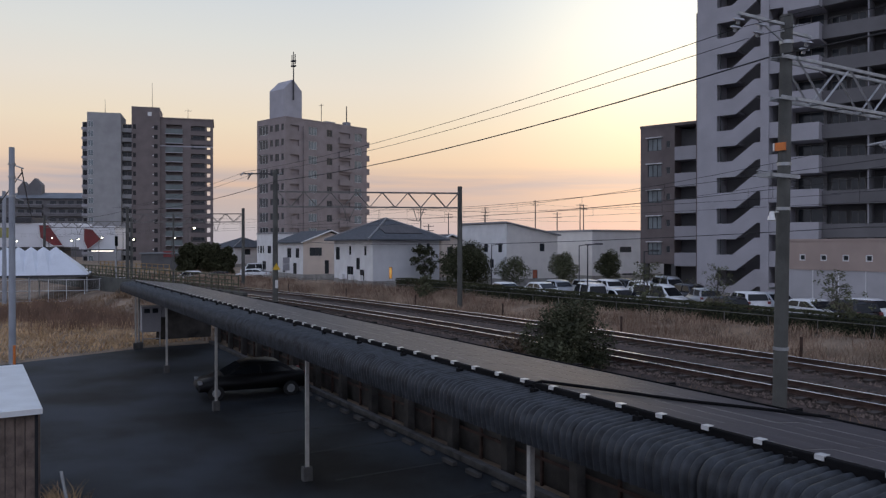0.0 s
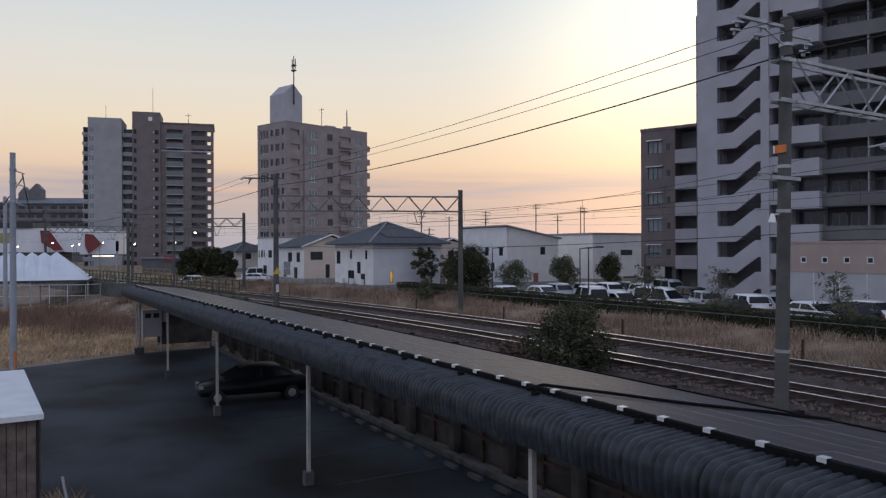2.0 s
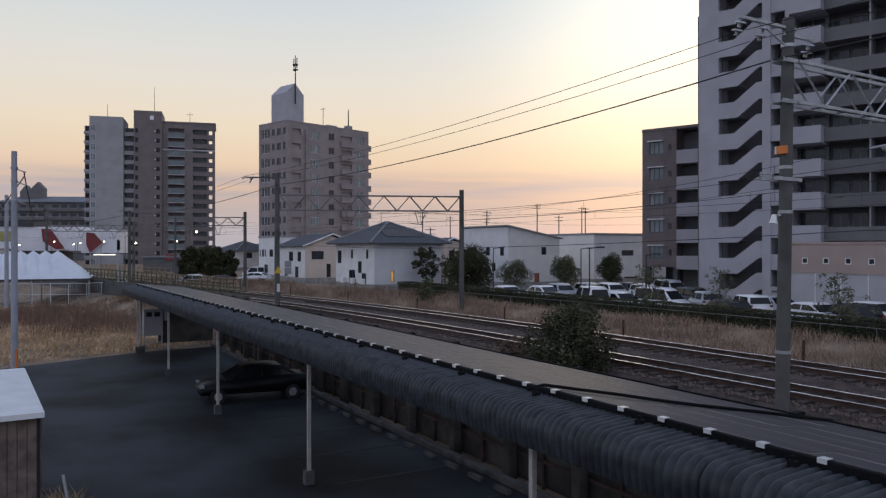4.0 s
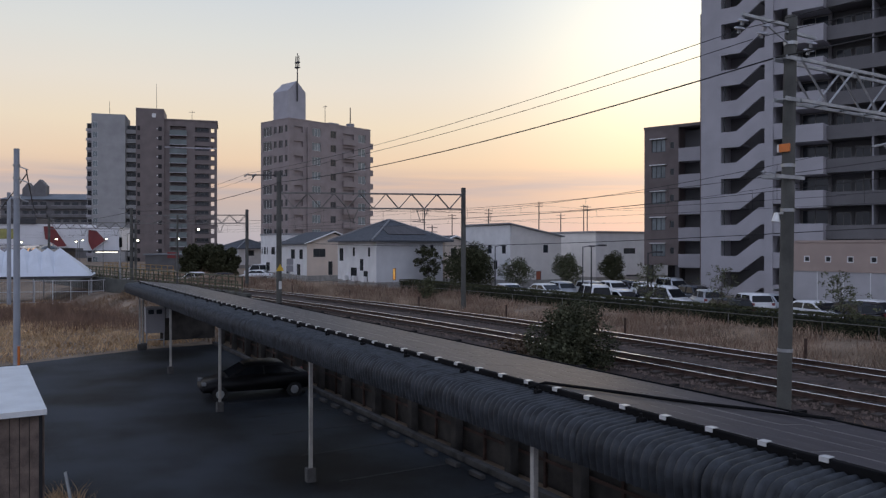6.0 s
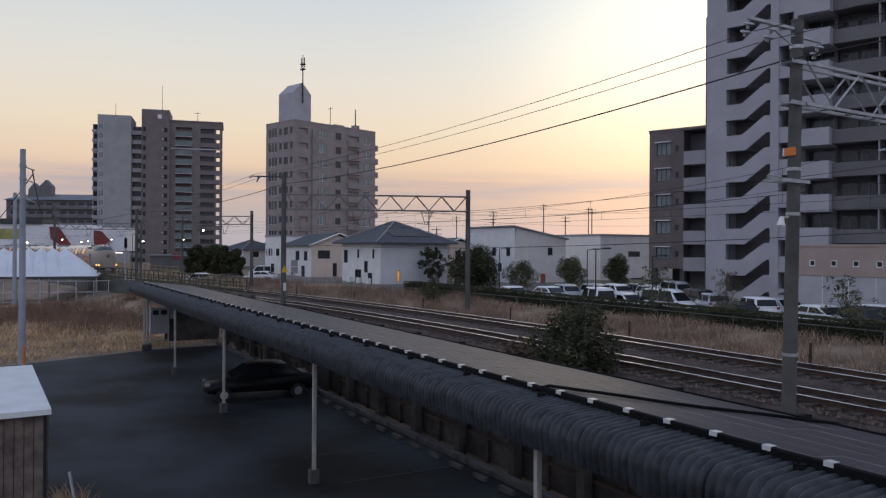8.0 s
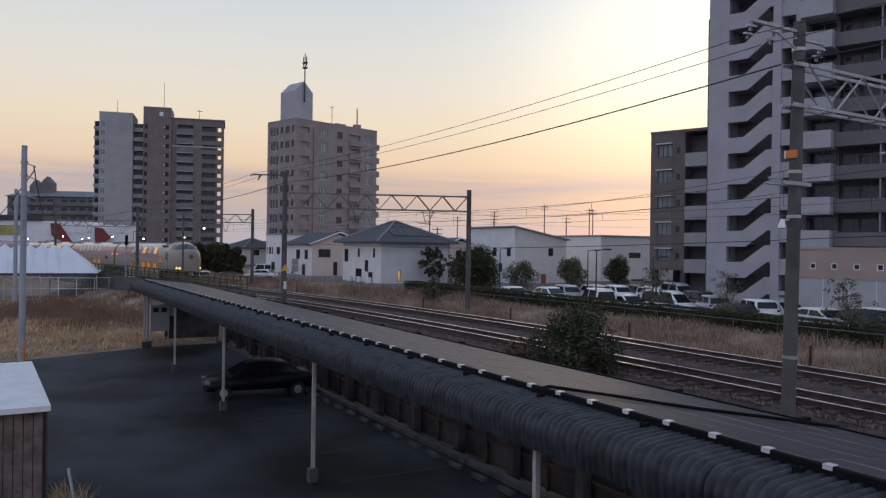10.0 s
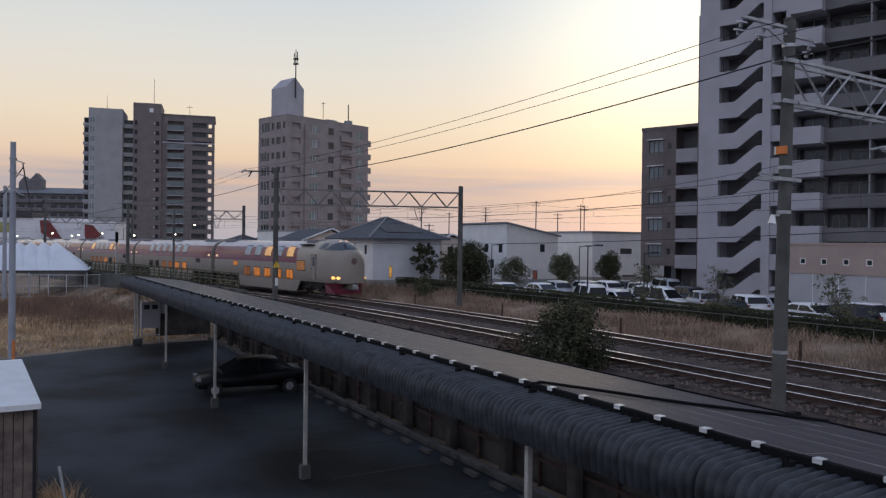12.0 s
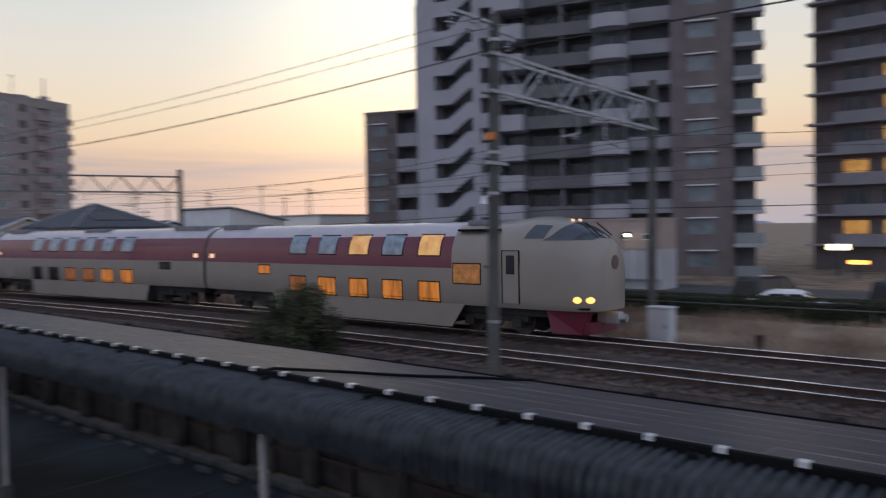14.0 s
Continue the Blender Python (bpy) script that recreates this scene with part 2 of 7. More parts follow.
CARGLASS = mat("car_glass", (0.012, 0.014, 0.017), 0.12, vary=0.2, bump=0, spec=0.3)
OLIVE = mat("olive_leaf", (0.11, 0.115, 0.06), 0.8, vary=0.5, scale=3, fine=20, bump=0)
BARETWIG = mat("twig_leaf", (0.12, 0.08, 0.05), 0.9, vary=0.4, bump=0)
LEAFSHADE = mat("leaf_shade", (0.02, 0.027, 0.014), 0.95, vary=0.5, scale=8)
BARK = mat("bark", (0.08, 0.065, 0.05), 0.95, vary=0.4, scale=10)
FENCE = mat("fence_steel", (0.17, 0.165, 0.16), 0.6, 0.4, vary=0.2)
PANELFRAME = mat("module_frame", (0.36, 0.34, 0.34), 0.5, 0.0, vary=0.2, bump=0)
CLAMP = mat("clamp_metal", (0.75, 0.75, 0.74), 0.4, 0.3, vary=0.05, bump=0)
POSTMAT = mat("post_paint", (0.40, 0.38, 0.35), 0.6, vary=0.25, scale=3)
SHEETROOF = mat("sheet_roof", (0.62, 0.66, 0.70), 0.5, 0.1, vary=0.08, scale=2)
ALU = mat("aluminium_frame", (0.22, 0.21, 0.2), 0.5, 0.4, vary=0.1, bump=0)
PALEGREY = mat("pale_grey_render", (0.42, 0.41, 0.44), 0.85, vary=0.08, scale=0.5, fine=10, bump=0.08)
PALEGREY2 = mat("mid_grey_render", (0.31, 0.305, 0.325), 0.85, vary=0.1, scale=0.5, fine=10, bump=0.08)
# dark parapets and housing block; also stands in for shade behind the open stair
DARKRENDERSHADE = mat("dark_render_and_shade", (0.165, 0.16, 0.165), 0.8, vary=0.12, scale=0.5, fine=10, bump=0.08)
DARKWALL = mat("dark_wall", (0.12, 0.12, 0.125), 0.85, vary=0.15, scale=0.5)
DARKSTEEL = mat("dark_steel", (0.06, 0.06, 0.065), 0.6, 0.3, vary=0.2, bump=0)
GLASSGREY = mat("frosted_glass", (0.25, 0.28, 0.28), 0.3, vary=0.1, scale=0.4, bump=0)
GLASSPALE = mat("curtained_glass", (0.20, 0.235, 0.245), 0.15, vary=0.3, scale=0.35, fine=2, bump=0)
LITWIN = mat("lit_window", (0.9, 0.40, 0.10), 0.5, vary=0.3, scale=2, emit=0.35, bump=0)
LITDIM = mat("red_curtain", (0.45, 0.14, 0.08), 0.7, vary=0.2, bump=0)
BEIGE = mat("beige_wall", (0.42, 0.33, 0.29), 0.85, vary=0.08, scale=0.6)
PALEWALL = mat("pale_panel", (0.46, 0.45, 0.47), 0.8, vary=0.08, scale=0.6)
BROWNTILE2 = mat("brown_tile_light", (0.30, 0.255, 0.25), 0.75, vary=0.15, scale=0.5, fine=9, bump=0.1)
DARKBROWN = mat("dark_brown_tile", (0.19, 0.16, 0.155), 0.75, vary=0.12, scale=0.4, fine=8, bump=0.1)
MIDGREY = mat("grey_render", (0.36, 0.36, 0.365), 0.85, vary=0.1, scale=0.4)
# lighter blue-grey copy of the roof colour, with the sky's sheen painted in
SKYROOF = mat("sky_sheen_roof", (0.19, 0.205, 0.225), 0.8, vary=0.15, scale=0.3)
RIDGE = mat("ridge_tile", (0.26, 0.26, 0.27), 0.7, vary=0.1)
ROOFFLAT = mat("flat_roof", (0.3, 0.3, 0.31), 0.8, vary=0.1)
GREYHOUSE = mat("grey_siding", (0.68, 0.68, 0.69), 0.8, vary=0.06, scale=0.8)
BEIGEHOUSE = mat("beige_siding", (0.68, 0.58, 0.50), 0.8, vary=0.06, scale=0.8)
CREAMHOUSE = mat("cream_siding", (0.80, 0.77, 0.73), 0.8, vary=0.06, scale=0.8)
STATIONWHITE = mat("station_white", (0.78, 0.78, 0.8), 0.7, vary=0.06, scale=0.3)
DULLRED = mat("dull_red", (0.22, 0.045, 0.045), 0.7, vary=0.12, scale=0.5)
YELLOWGLASS = mat("yellow_tinted_glass", (0.34, 0.32, 0.10), 0.3, vary=0.3, scale=0.4, bump=0)
LITWHITE = mat("lit_strip", (1.0, 0.93, 0.78), 0.5, vary=0.0, emit=2.0, bump=0)
LAMPGLOW = mat("street_lamp_glow", (1.0, 0.93, 0.68), 0.5, vary=0.0, emit=7.0, bump=0)
SIGNGLOW = mat("sign_glow", (1.0, 0.85, 0.5), 0.5, vary=0.0, emit=4.0, bump=0)
HAZE = mat("hazy_hill", (0.30, 0.33, 0.38), 1.0, vary=0.1, scale=0.01, bump=0)
FENCEWHITE = mat("fence_white", (0.62, 0.63, 0.64), 0.6, vary=0.08, bump=0)
GIRDER = mat("girder", (0.075, 0.078, 0.07), 0.8, vary=0.3, scale=0.8)
RAILGREEN = mat("rail_paint", (0.10, 0.10, 0.06), 0.8, vary=0.3, scale=2)
YELLOWRAIL = mat("yellow_paint", (0.3, 0.19, 0.07), 0.7, vary=0.2, scale=2)
ORANGE = mat("orange_paint", (0.75, 0.22, 0.05), 0.6, vary=0.1)
PORCELAIN = mat("porcelain", (0.42, 0.42, 0.44), 0.25, vary=0.1, bump=0)
TRUSS = mat("truss_galvanised", (0.42, 0.43, 0.44), 0.6, 0.3, vary=0.2, scale=3, bump=0.05)
# far beams: same galvanised steel, darkened in colour as if in shadow
TRUSSSHADE = mat("truss_shaded", (0.20, 0.19, 0.18), 0.6, 0.3, vary=0.2, scale=3, bump=0.05)
WIRE = mat("wire", (0.03, 0.03, 0.032), 0.6, 0.3, vary=0.1, bump=0)
SIGNYELLOW = mat("sign_yellow", (0.7, 0.45, 0.04), 0.6, vary=0.1, bump=0)
CONCRETE2 = mat("pale_concrete", (0.36, 0.38, 0.42), 0.85, vary=0.15, scale=1.0)
DARKPOLE = mat("dark_pole", (0.10, 0.095, 0.095), 0.85, vary=0.1)
RELAY = mat("relay_paint", (0.60, 0.62, 0.64), 0.5, vary=0.06, scale=2)
SIGNORANGE = mat("sign_orange", (1.0, 0.45, 0.08), 0.5, vary=0.0, emit=3.0, bump=0)
CARSILVER = mat("car_silver", (0.42, 0.43, 0.45), 0.28, 0.4, vary=0.03, bump=0)
CARBLACK = mat("car_black", (0.008, 0.008, 0.009), 0.5, vary=0.1, bump=0, spec=0.2)
RUBBER = mat("rubber", (0.02, 0.02, 0.02), 0.85, vary=0.2)
UNDER = mat("underframe", (0.035, 0.033, 0.032), 0.8, vary=0.3, scale=2)
WHEEL = mat("steel_wheel", (0.12, 0.10, 0.09), 0.5, 0.7, vary=0.2)
ROOFGEAR = mat("roof_gear", (0.22, 0.22, 0.23), 0.7, vary=0.2)
# grey roof painted pinkish pale for the sky it reflects
TRAINROOF = mat("train_roof", (0.52, 0.47, 0.49), 0.2, vary=0.08, scale=1, bump=0.02)
TRAINGLASS = mat("train_glass", (0.03, 0.032, 0.036), 0.08, vary=0.2, bump=0, spec=0.8)
# upper train windows: the blue sky's reflection is put into the base colour
SKYGLASS = mat("sky_tinted_glass", (0.24, 0.30, 0.36), 0.06, vary=0.3, bump=0, spec=1.0)
CABGLASS = mat("cab_glass", (0.035, 0.045, 0.055), 0.06, vary=0.2, bump=0, spec=0.9)
LITCURTAIN = mat("lit_curtain", (0.66, 0.21, 0.035), 0.6, vary=0.45, scale=5, fine=9, emit=0.36, stretch=(1, 1, 0.12), bump=0)
DIMCURTAIN = mat("dim_curtain", (0.42, 0.14, 0.04), 0.6, vary=0.4, scale=5, fine=9, emit=0.2, stretch=(1, 1, 0.12), bump=0)
LITUPPER = mat("lit_upper", (0.9, 0.42, 0.14), 0.3, vary=0.3, scale=3, emit=0.38, bump=0)
DIMUPPER = mat("dim_upper", (0.6, 0.42, 0.28), 0.2, vary=0.3, scale=3, emit=0.3, bump=0)
LITDULL = mat("lit_dull", (0.42, 0.17, 0.05), 0.5, vary=0.3, scale=4, emit=0.25, bump=0)
TAILGLOW = mat("marker_glow", (1.0, 0.55, 0.35), 0.5, vary=0.1, emit=0.9, bump=0)
EMBLEM = mat("emblem", (0.16, 0.10, 0.09), 0.5, vary=0.2, bump=0)
KERB = mat("kerb_concrete", (0.085, 0.082, 0.08), 0.9, vary=0.45, scale=2.5)
LENS = mat("lamp_lens", (0.25, 0.26, 0.27), 0.2, vary=0.1, bump=0)


# ---- ground: one sheet in the plan, with the railway bank, out to the horizon ----
def ground_z(m):
    """Height of the ground at offset m from the eye's side of the line."""
    rows = ((-1e5, 0), (11.4, 0), (13.2, 0.9), (16.0, 1.28), (25.8, 1.3), (27.2, 1.42), (29.7, 1.93), (30.6, 1.0), (1e5, 1.0))
    for (m0, z0), (m1, z1) in zip(rows, rows[1:]):
        if m <= m1:
            return z0 + (z1 - z0) * (m - m0) / (m1 - m0)


def ground():
    bm = bmesh.new()
    ns = [-3500, -600, -120, -60, -30, -15, -5, 0, 5, 9, 11.4] + [11.4 + 0.3 * i for i in range(1, 7)] + [14, 15, 16, 18, 20, 22, 24, 25.8]
    ns += [26.2, 26.7, 27.2, 27.7, 28.2, 28.8, 29.2, 29.6, 30, 30.5, 31, 32, 35, 45, 60, 90, 150, 400, 1200, 3500]
    ss = [-3500, -800, -200, -80, -40] + list(range(-30, 116, 2)) + [120, 130, 140, 160, 180, 250, 300]
    rows = [[bm.verts.new((-s, n + bend(s)[0] * min(1, max(0, (n + 10) / 20)), ground_z(n) + (0.08 * noise.noise((s * 0.4, n * 0.5, 0)) if -30 < s < 116 and 12 < n < 40 else 0))) for n in ns] for s in ss]
    rows += [[bm.verts.new((-s, n + bend(300)[0] * min(1, max(0, (n + 10) / 20)), ground_z(n))) for n in ns] for s in (500, 1200, 3500)]
    for r0, r1 in zip(rows, rows[1:]):
        for i in range(len(ns) - 1):
            bm.faces.new((r0[i], r0[i + 1], r1[i + 1], r1[i]))
    tagged(part("ground", bm, GRASS, m=FR, smooth=True), "dry winter grass ground along the railway", "ground", kind="structure")


ground()
# parking ground below the bank: its far edge runs a little askew
bm = bmesh.new()
vs = [bm.verts.new(p) for p in ((-40.4, -2, 0.012), (-44.2, 6.6, 0.012), (-44.6, 10.4, 0.012), (40, 10.4, 0.012), (40, -60, 0.012), (-36, -60, 0.012), (-38.2, -8, 0.012))]
bm.faces.new(vs)
tagged(part("road", bm, ASPHALT, m=FR), "worn dark asphalt of the parking ground", "asphalt", kind="structure")
boxpart("pavement", ASPHALT2, None, -74, 60, 33.0, 56.0, 0.9, 1.03).matrix_basis = FR
tagged(bpy.data.objects["pavement"], "grey asphalt of the car park behind the hedge", "asphalt", kind="structure")
for i, (a0, n0) in enumerate(((-27.5, 6.9), (-24.9, 6.9), (-22.3, 6.9), (-19.7, 6.9), (-17.1, 6.9), (-14.5, 6.9), (-11.9, 6.9), (-9.3, 6.9))):
    ob = boxpart("parking_line", WORNLINE, None, a0, a0 + 0.1, n0, 10.2, 0.008, 0.018)
    ob.matrix_basis = FR
    tagged(ob, "worn white painted parking bay line", "road marking", "bay lines", "structure")


def line_path(n, s0, s1, step=2.0):
    return [((*rail_at(-s, n), 0), (0, 1, 0), (0, 0, 1)) for s in np.arange(s0, s1 + 0.1, step)]


def rails():
    bm = bmesh.new()
    sweep(bm, [(NEAR - 1.9, 1.26), (NEAR - 1.35, 1.5), (NEAR + 1.3, 1.52), (21.1, 1.42), (FAR - 1.3, 1.52), (FAR + 1.35, 1.5), (FAR + 2.1, 1.28)], line_path(0, -50, 280), closed=False)
    tagged(part("track_bed", bm, BALLAST, m=FR, smooth=True), "dark brown crushed-stone bed under two tracks", "ballast", kind="structure")
    # loose stones on the bed
    rng = random.Random(3)
    verts, faces = [], []
    for _ in range(90000):
        s = -8 + 62 * rng.random() ** 1.6
        n = rng.uniform(14.6, 26.2) if rng.random() < 0.6 else rng.uniform(14.6, 18.0)
        a, m = rail_at(-s, n)
        off = min(abs(n - NEAR), abs(n - FAR))
        z = 1.52 if off < 1.35 else (1.44 if 19 < n < 23.3 else 1.32 if n > 16.6 else ground_z(n))
        r = rng.uniform(0.025, 0.068)
        k = len(verts)
        t = rng.random() * 6.28
        for i in range(4):
            verts.append((a + r * math.cos(t + i * 1.57) * rng.uniform(0.7, 1.3), m + r * math.sin(t + i * 1.57), z - 0.01))
        verts.append((a + r * 0.3 * rng.uniform(-1, 1), m, z + r * rng.uniform(0.6, 1.1)))
        faces += [(k, k + 1, k + 4), (k + 1, k + 2, k + 4), (k + 2, k + 3, k + 4), (k + 3, k, k + 4)]
    me = bpy.data.meshes.new("stones")
    me.from_pydata(verts, [], faces)
    me.materials.append(STONE)
    ob = new("stones", me)
    ob.matrix_basis = FR
    tagged(ob, "loose grey-brown track stones along the rails", "ballast", kind="stuff")
    for n in (NEAR, FAR):
        for k in (-0.5655, 0.5655):
            bm = bmesh.new()
            path = line_path(n + k, -50, 280)
            sweep(bm, [(-0.06, 1.59), (0.06, 1.59), (0.06, 1.605), (0.01, 1.62), (0.01, 1.71), (0.033, 1.72), (0.033, 1.742), (-0.033, 1.742), (-0.033, 1.72), (-0.01, 1.71), (-0.01, 1.62), (-0.06, 1.605)], path)
            rail = part("rail", bm, RUST, m=FR)
            tagged(rail, "rusty steel rail with a polished top", "rail", "running rails", "structure")
            bm = bmesh.new()
            sweep(bm, [(-0.036, 1.738), (0.036, 1.738), (0.034, 1.748), (0.028, 1.7505), (-0.028, 1.7505), (-0.034, 1.748)], path)
            part("railhead", bm, SHINE, rail, "polished running surface")
    # sleepers: one mesh shared
    bm = bmesh.new()
    box(bm, -0.11, 0.11, -1.0, 1.0, 0, 0.13, 0.015)
    me = mesh_of("sleeper", bm)
    me.materials.append(SLEEPER)
    for n in (NEAR, FAR):
        root = thing("sleepers", FR, "dark weathered sleepers under the rails", "sleeper", kind="structure")
        for i in range(100):
            s = -9 + 0.66 * i
            o = new("sleeper", me)
            o.parent = root
            a, m = rail_at(-s, n)
            o.matrix_basis = Matrix.Translation((a, m, 1.462)) @ pose(0, 0, 0, 0, 0, -math.degrees(math.atan(bend(s)[1])))


rails()


# ---- dry grass and weeds: many thin blades in one mesh for each stretch ----
def blades(name, spots, material, label, category="grass"):
    """spots: rows of (a, n, z, height, lean, width)."""
    rng = random.Random(11)
    verts, faces = [], []
    for a, n, z, h, lean, w in spots:
        t, q = rng.random() * 6.283, rng.random() * 6.283
        dx, dy = math.cos(t) * w, math.sin(t) * w
        lx, ly = math.cos(q) * lean * h, math.sin(q) * lean * h
        k = len(verts)
        verts += [(a - dx, n - dy, z - 0.03), (a + dx, n + dy, z - 0.03), (a + lx * 0.4 + dx * 0.7, n + ly * 0.4 + dy * 0.7, z + h * 0.6),
                  (a + lx * 0.4 - dx * 0.7, n + ly * 0.4 - dy * 0.7, z + h * 0.6), (a + lx, n + ly, z + h)]
        faces += [(k, k + 1, k + 2, k + 3), (k + 3, k + 2, k + 4)]
    me = bpy.data.meshes.new(name)
    me.from_pydata(verts, [], faces)
    me.materials.append(material)
    ob = new(name, me)
    ob.matrix_basis = FR
    return tagged(ob, label, category, kind="stuff")


rng = random.Random(5)
spots = []
for _ in range(46000):
    s = rng.uniform(-14, 105)
    n = 25.4 + 5.1 * rng.random() ** 0.85
    c = noise.noise((s * 0.35, n * 0.6, 3))
    if c < -0.42:
        continue
    a, m = rail_at(-s, n)
    spots.append((a, m, ground_z(n), rng.uniform(0.15, 0.5) * (1 + 0.9 * c) * (1.2 if s > 45 else 0.8), 0.8, rng.uniform(0.006, 0.012) * (1 + s / 60)))
twigs = [(a + rng.gauss(0, 0.5), m + rng.gauss(0, 0.2), z, h * rng.uniform(0.6, 1.7), 0.5, w * 0.8) for a, m, z, h, lean, w in spots if noise.noise((a * 0.25, m * 0.5, 9)) > -0.05]
blades("bank_weeds", twigs, REDWEED, "reddish-brown dead weeds on the railway bank", "weeds")
blades("bank_grass", spots, BANKSTRAW, "tall dead straw-coloured grass on the railway bank")
spots = []
for _ in range(22000):
    s = rng.uniform(-12, 76)
    n = rng.uniform(11.2 if s > 44 else 12.2, 17.0)
    c = noise.noise((s * 0.3, n * 0.5, 8))
    if c < (-0.1 if s < 44 else -0.6):
        continue
    a, m = rail_at(-s, n)
    spots.append((a, m, ground_z(n), rng.uniform(0.15, 0.5) * (0.7 + c), 0.5, rng.uniform(0.006, 0.012) * (1 + s / 50)))
blades("verge_weeds", spots, WEED, "brown weeds on the near side of the tracks", "weeds")
spots = []
for _ in range(46000):
    a = rng.uniform(-86, -40.5)
    n = rng.uniform(-16, 11)
    if a > -41.2 - 0.42 * max(0, n + 2) * 1.0:
        continue
    c = noise.noise((a * 0.12, n * 0.16, 1))
    spots.append((a, n, 0, rng.uniform(0.08, 0.3) * (1 + 0.9 * c), 1.1, rng.uniform(0.015, 0.035)))
blades("field_grass", spots, STRAW, "pale flattened dry grass of the empty field")
spots = []
for _ in range(14000):
    cl = rng.randrange(40)
    r2 = random.Random(cl)
    ca, cn = r2.uniform(-80, -54), r2.uniform(-12, 10.5)
    a, n = rng.gauss(ca, 1.5), rng.gauss(cn, 1.4)
    if n > 11 or a > -50:
        continue
    spots.append((a, n, 0, rng.uniform(0.3, 1.0) * (0.8 + 0.5 * r2.random()), 0.4, rng.uniform(0.01, 0.02)))
blades("field_weeds", spots, REDWEED, "reddish-brown standing dead weeds in the field", "weeds")


# ---- leaf clumps: a crown of many small leaves on branching limbs ----
def leaves(rng, blobs, count, size):
    verts, faces = [], []
    tot = sum(b[3] ** 2 for b in blobs)
    for x, y, z, r in blobs:
        for _ in range(int(count * r * r / tot)):
            d = Vector((rng.gauss(0, 1), rng.gauss(0, 1), rng.gauss(0, 0.85))).normalized() * r * rng.uniform(0.55, 1.08)
            p = Vector((x, y, z)) + d
            q = Euler((rng.uniform(-1, 1), rng.uniform(-1, 1), rng.random() * 6.28)).to_matrix()
            w, h = size * rng.uniform(0.6, 1.3), size * rng.uniform(0.8, 1.8)
            k = len(verts)
            verts += [tuple(p + q @ Vector(c)) for c in ((-w / 2, 0, 0), (0, -h / 2, 0.1 * w), (w / 2, 0, 0), (0, h / 2, 0.1 * w))]
            faces.append((k, k + 1, k + 2, k + 3))
    me = bpy.data.meshes.new("crown")
    me.from_pydata(verts, [], faces)
    return me


def tree(name, m, height, spread, label, seed, leaf=None, count=2600, size=0.16, trunk=0.09, low=0.35, bare=False, category="tree"):
    rng = random.Random(seed)
    root = thing(name, m, label, category)
    bm = bmesh.new()
    tube(bm, (0, 0, -0.1), (0.04, 0.02, height * low), trunk, trunk * 0.75, 8)
    blobs = []
    for i in range(9 if not bare else 13):
        t = i * 2.4 + rng.random()
        z = height * (low + (0.98 - low) * (i + 0.5) / (9 if not bare else 13))
        prof = math.sin(math.pi * min(0.95, 0.22 + 0.72 * (z / height - low) / (1 - low)))
        r = spread * prof * rng.uniform(0.45, 0.8)
        p = (r * math.cos(t), r * math.sin(t), z)
        tube(bm, (0.03, 0.01, height * low * rng.uniform(0.75, 1.0) + 0.5 * (z - height * low)), p, trunk * 0.4, trunk * 0.12, 5)
        if bare:
            for j in range(5):
                q = Vector(p) + Vector((rng.gauss(0, 0.3), rng.gauss(0, 0.3), rng.uniform(-0.1, 0.35))) * spread
                tube(bm, tuple(Vector(p) * 0.8 + Vector((0, 0, z * 0.2))), tuple(q), trunk * 0.16, trunk * 0.05, 4)
                blobs.append((*q, spread * 0.14))
        else:
            blobs.append((*p, spread * rng.uniform(0.34, 0.5)))
    blobs.append((0, 0, height * 0.86, spread * (0.4 if not bare else 0.12)))
    if not bare:
        blobs.append((0, 0, height * (low + 0.3), spread * 0.62))
    part("trunk", bm, BARK, root)
    me = leaves(rng, blobs, count, size)
    me.materials.append(leaf or LEAF)
    o = new("crown", me)
    o.parent = root
    return root


tree("bush", at(-20.5, 16.7, 1.25), 2.15, 1.6, "dense ragged olive-green evergreen bush beside the tracks", 2, BUSHLEAF, count=13000, size=0.075, low=0.12, trunk=0.06, category="bush")
tree("bush", at(-20.2, 16.0, 1.25), 1.1, 0.8, "low olive-brown shrub beside the tracks", 14, BUSHLEAF, count=2500, size=0.09, low=0.1, trunk=0.03, category="bush")
tree("bush", at(-22.6, 15.8, 1.2), 0.9, 1.1, "low brown-green scrub beside the tracks", 15, BARETWIG, count=1400, size=0.09, low=0.1, trunk=0.02, category="bush")
tree("bush", at(-49.5, 27.0, 1.4), 1.9, 0.8, "slim olive-green shrub at the foot of a catenary mast", 4, OLIVE, count=1400, size=0.12, low=0.1, category="bush")
tree("tree", at(-72.9, 39.8, 1.0), 4.4, 1.7, "cloud-pruned dark pine beside a white house", 5, count=1500, size=0.2, bare=True)
tree("tree", at(-66.4, 40.9, 1.0), 4.0, 2.9, "broad dark evergreen tree in front of the houses", 6, count=11000, size=0.16)
tree("tree", at(-64.0, 45.2, 1.0), 3.1, 1.8, "small spreading green street tree in the car park", 7, OLIVE, count=3600, size=0.12)
tree("tree", at(-61.5, 49.5, 1.0), 3.6, 1.6, "small round green street tree in the car park", 8, OLIVE, count=5200, size=0.13)
tree("tree", at(-59.2, 53.5, 1.0), 3.7, 1.5, "small dark green conical tree in the car park", 9, count=5200, size=0.13)
tree("tree", at(-34.1, 34.0, 1.0), 3.4, 1.1, "sparse young tree with thin foliage by the hedge", 10, OLIVE, count=1300, size=0.085, bare=True, trunk=0.05)
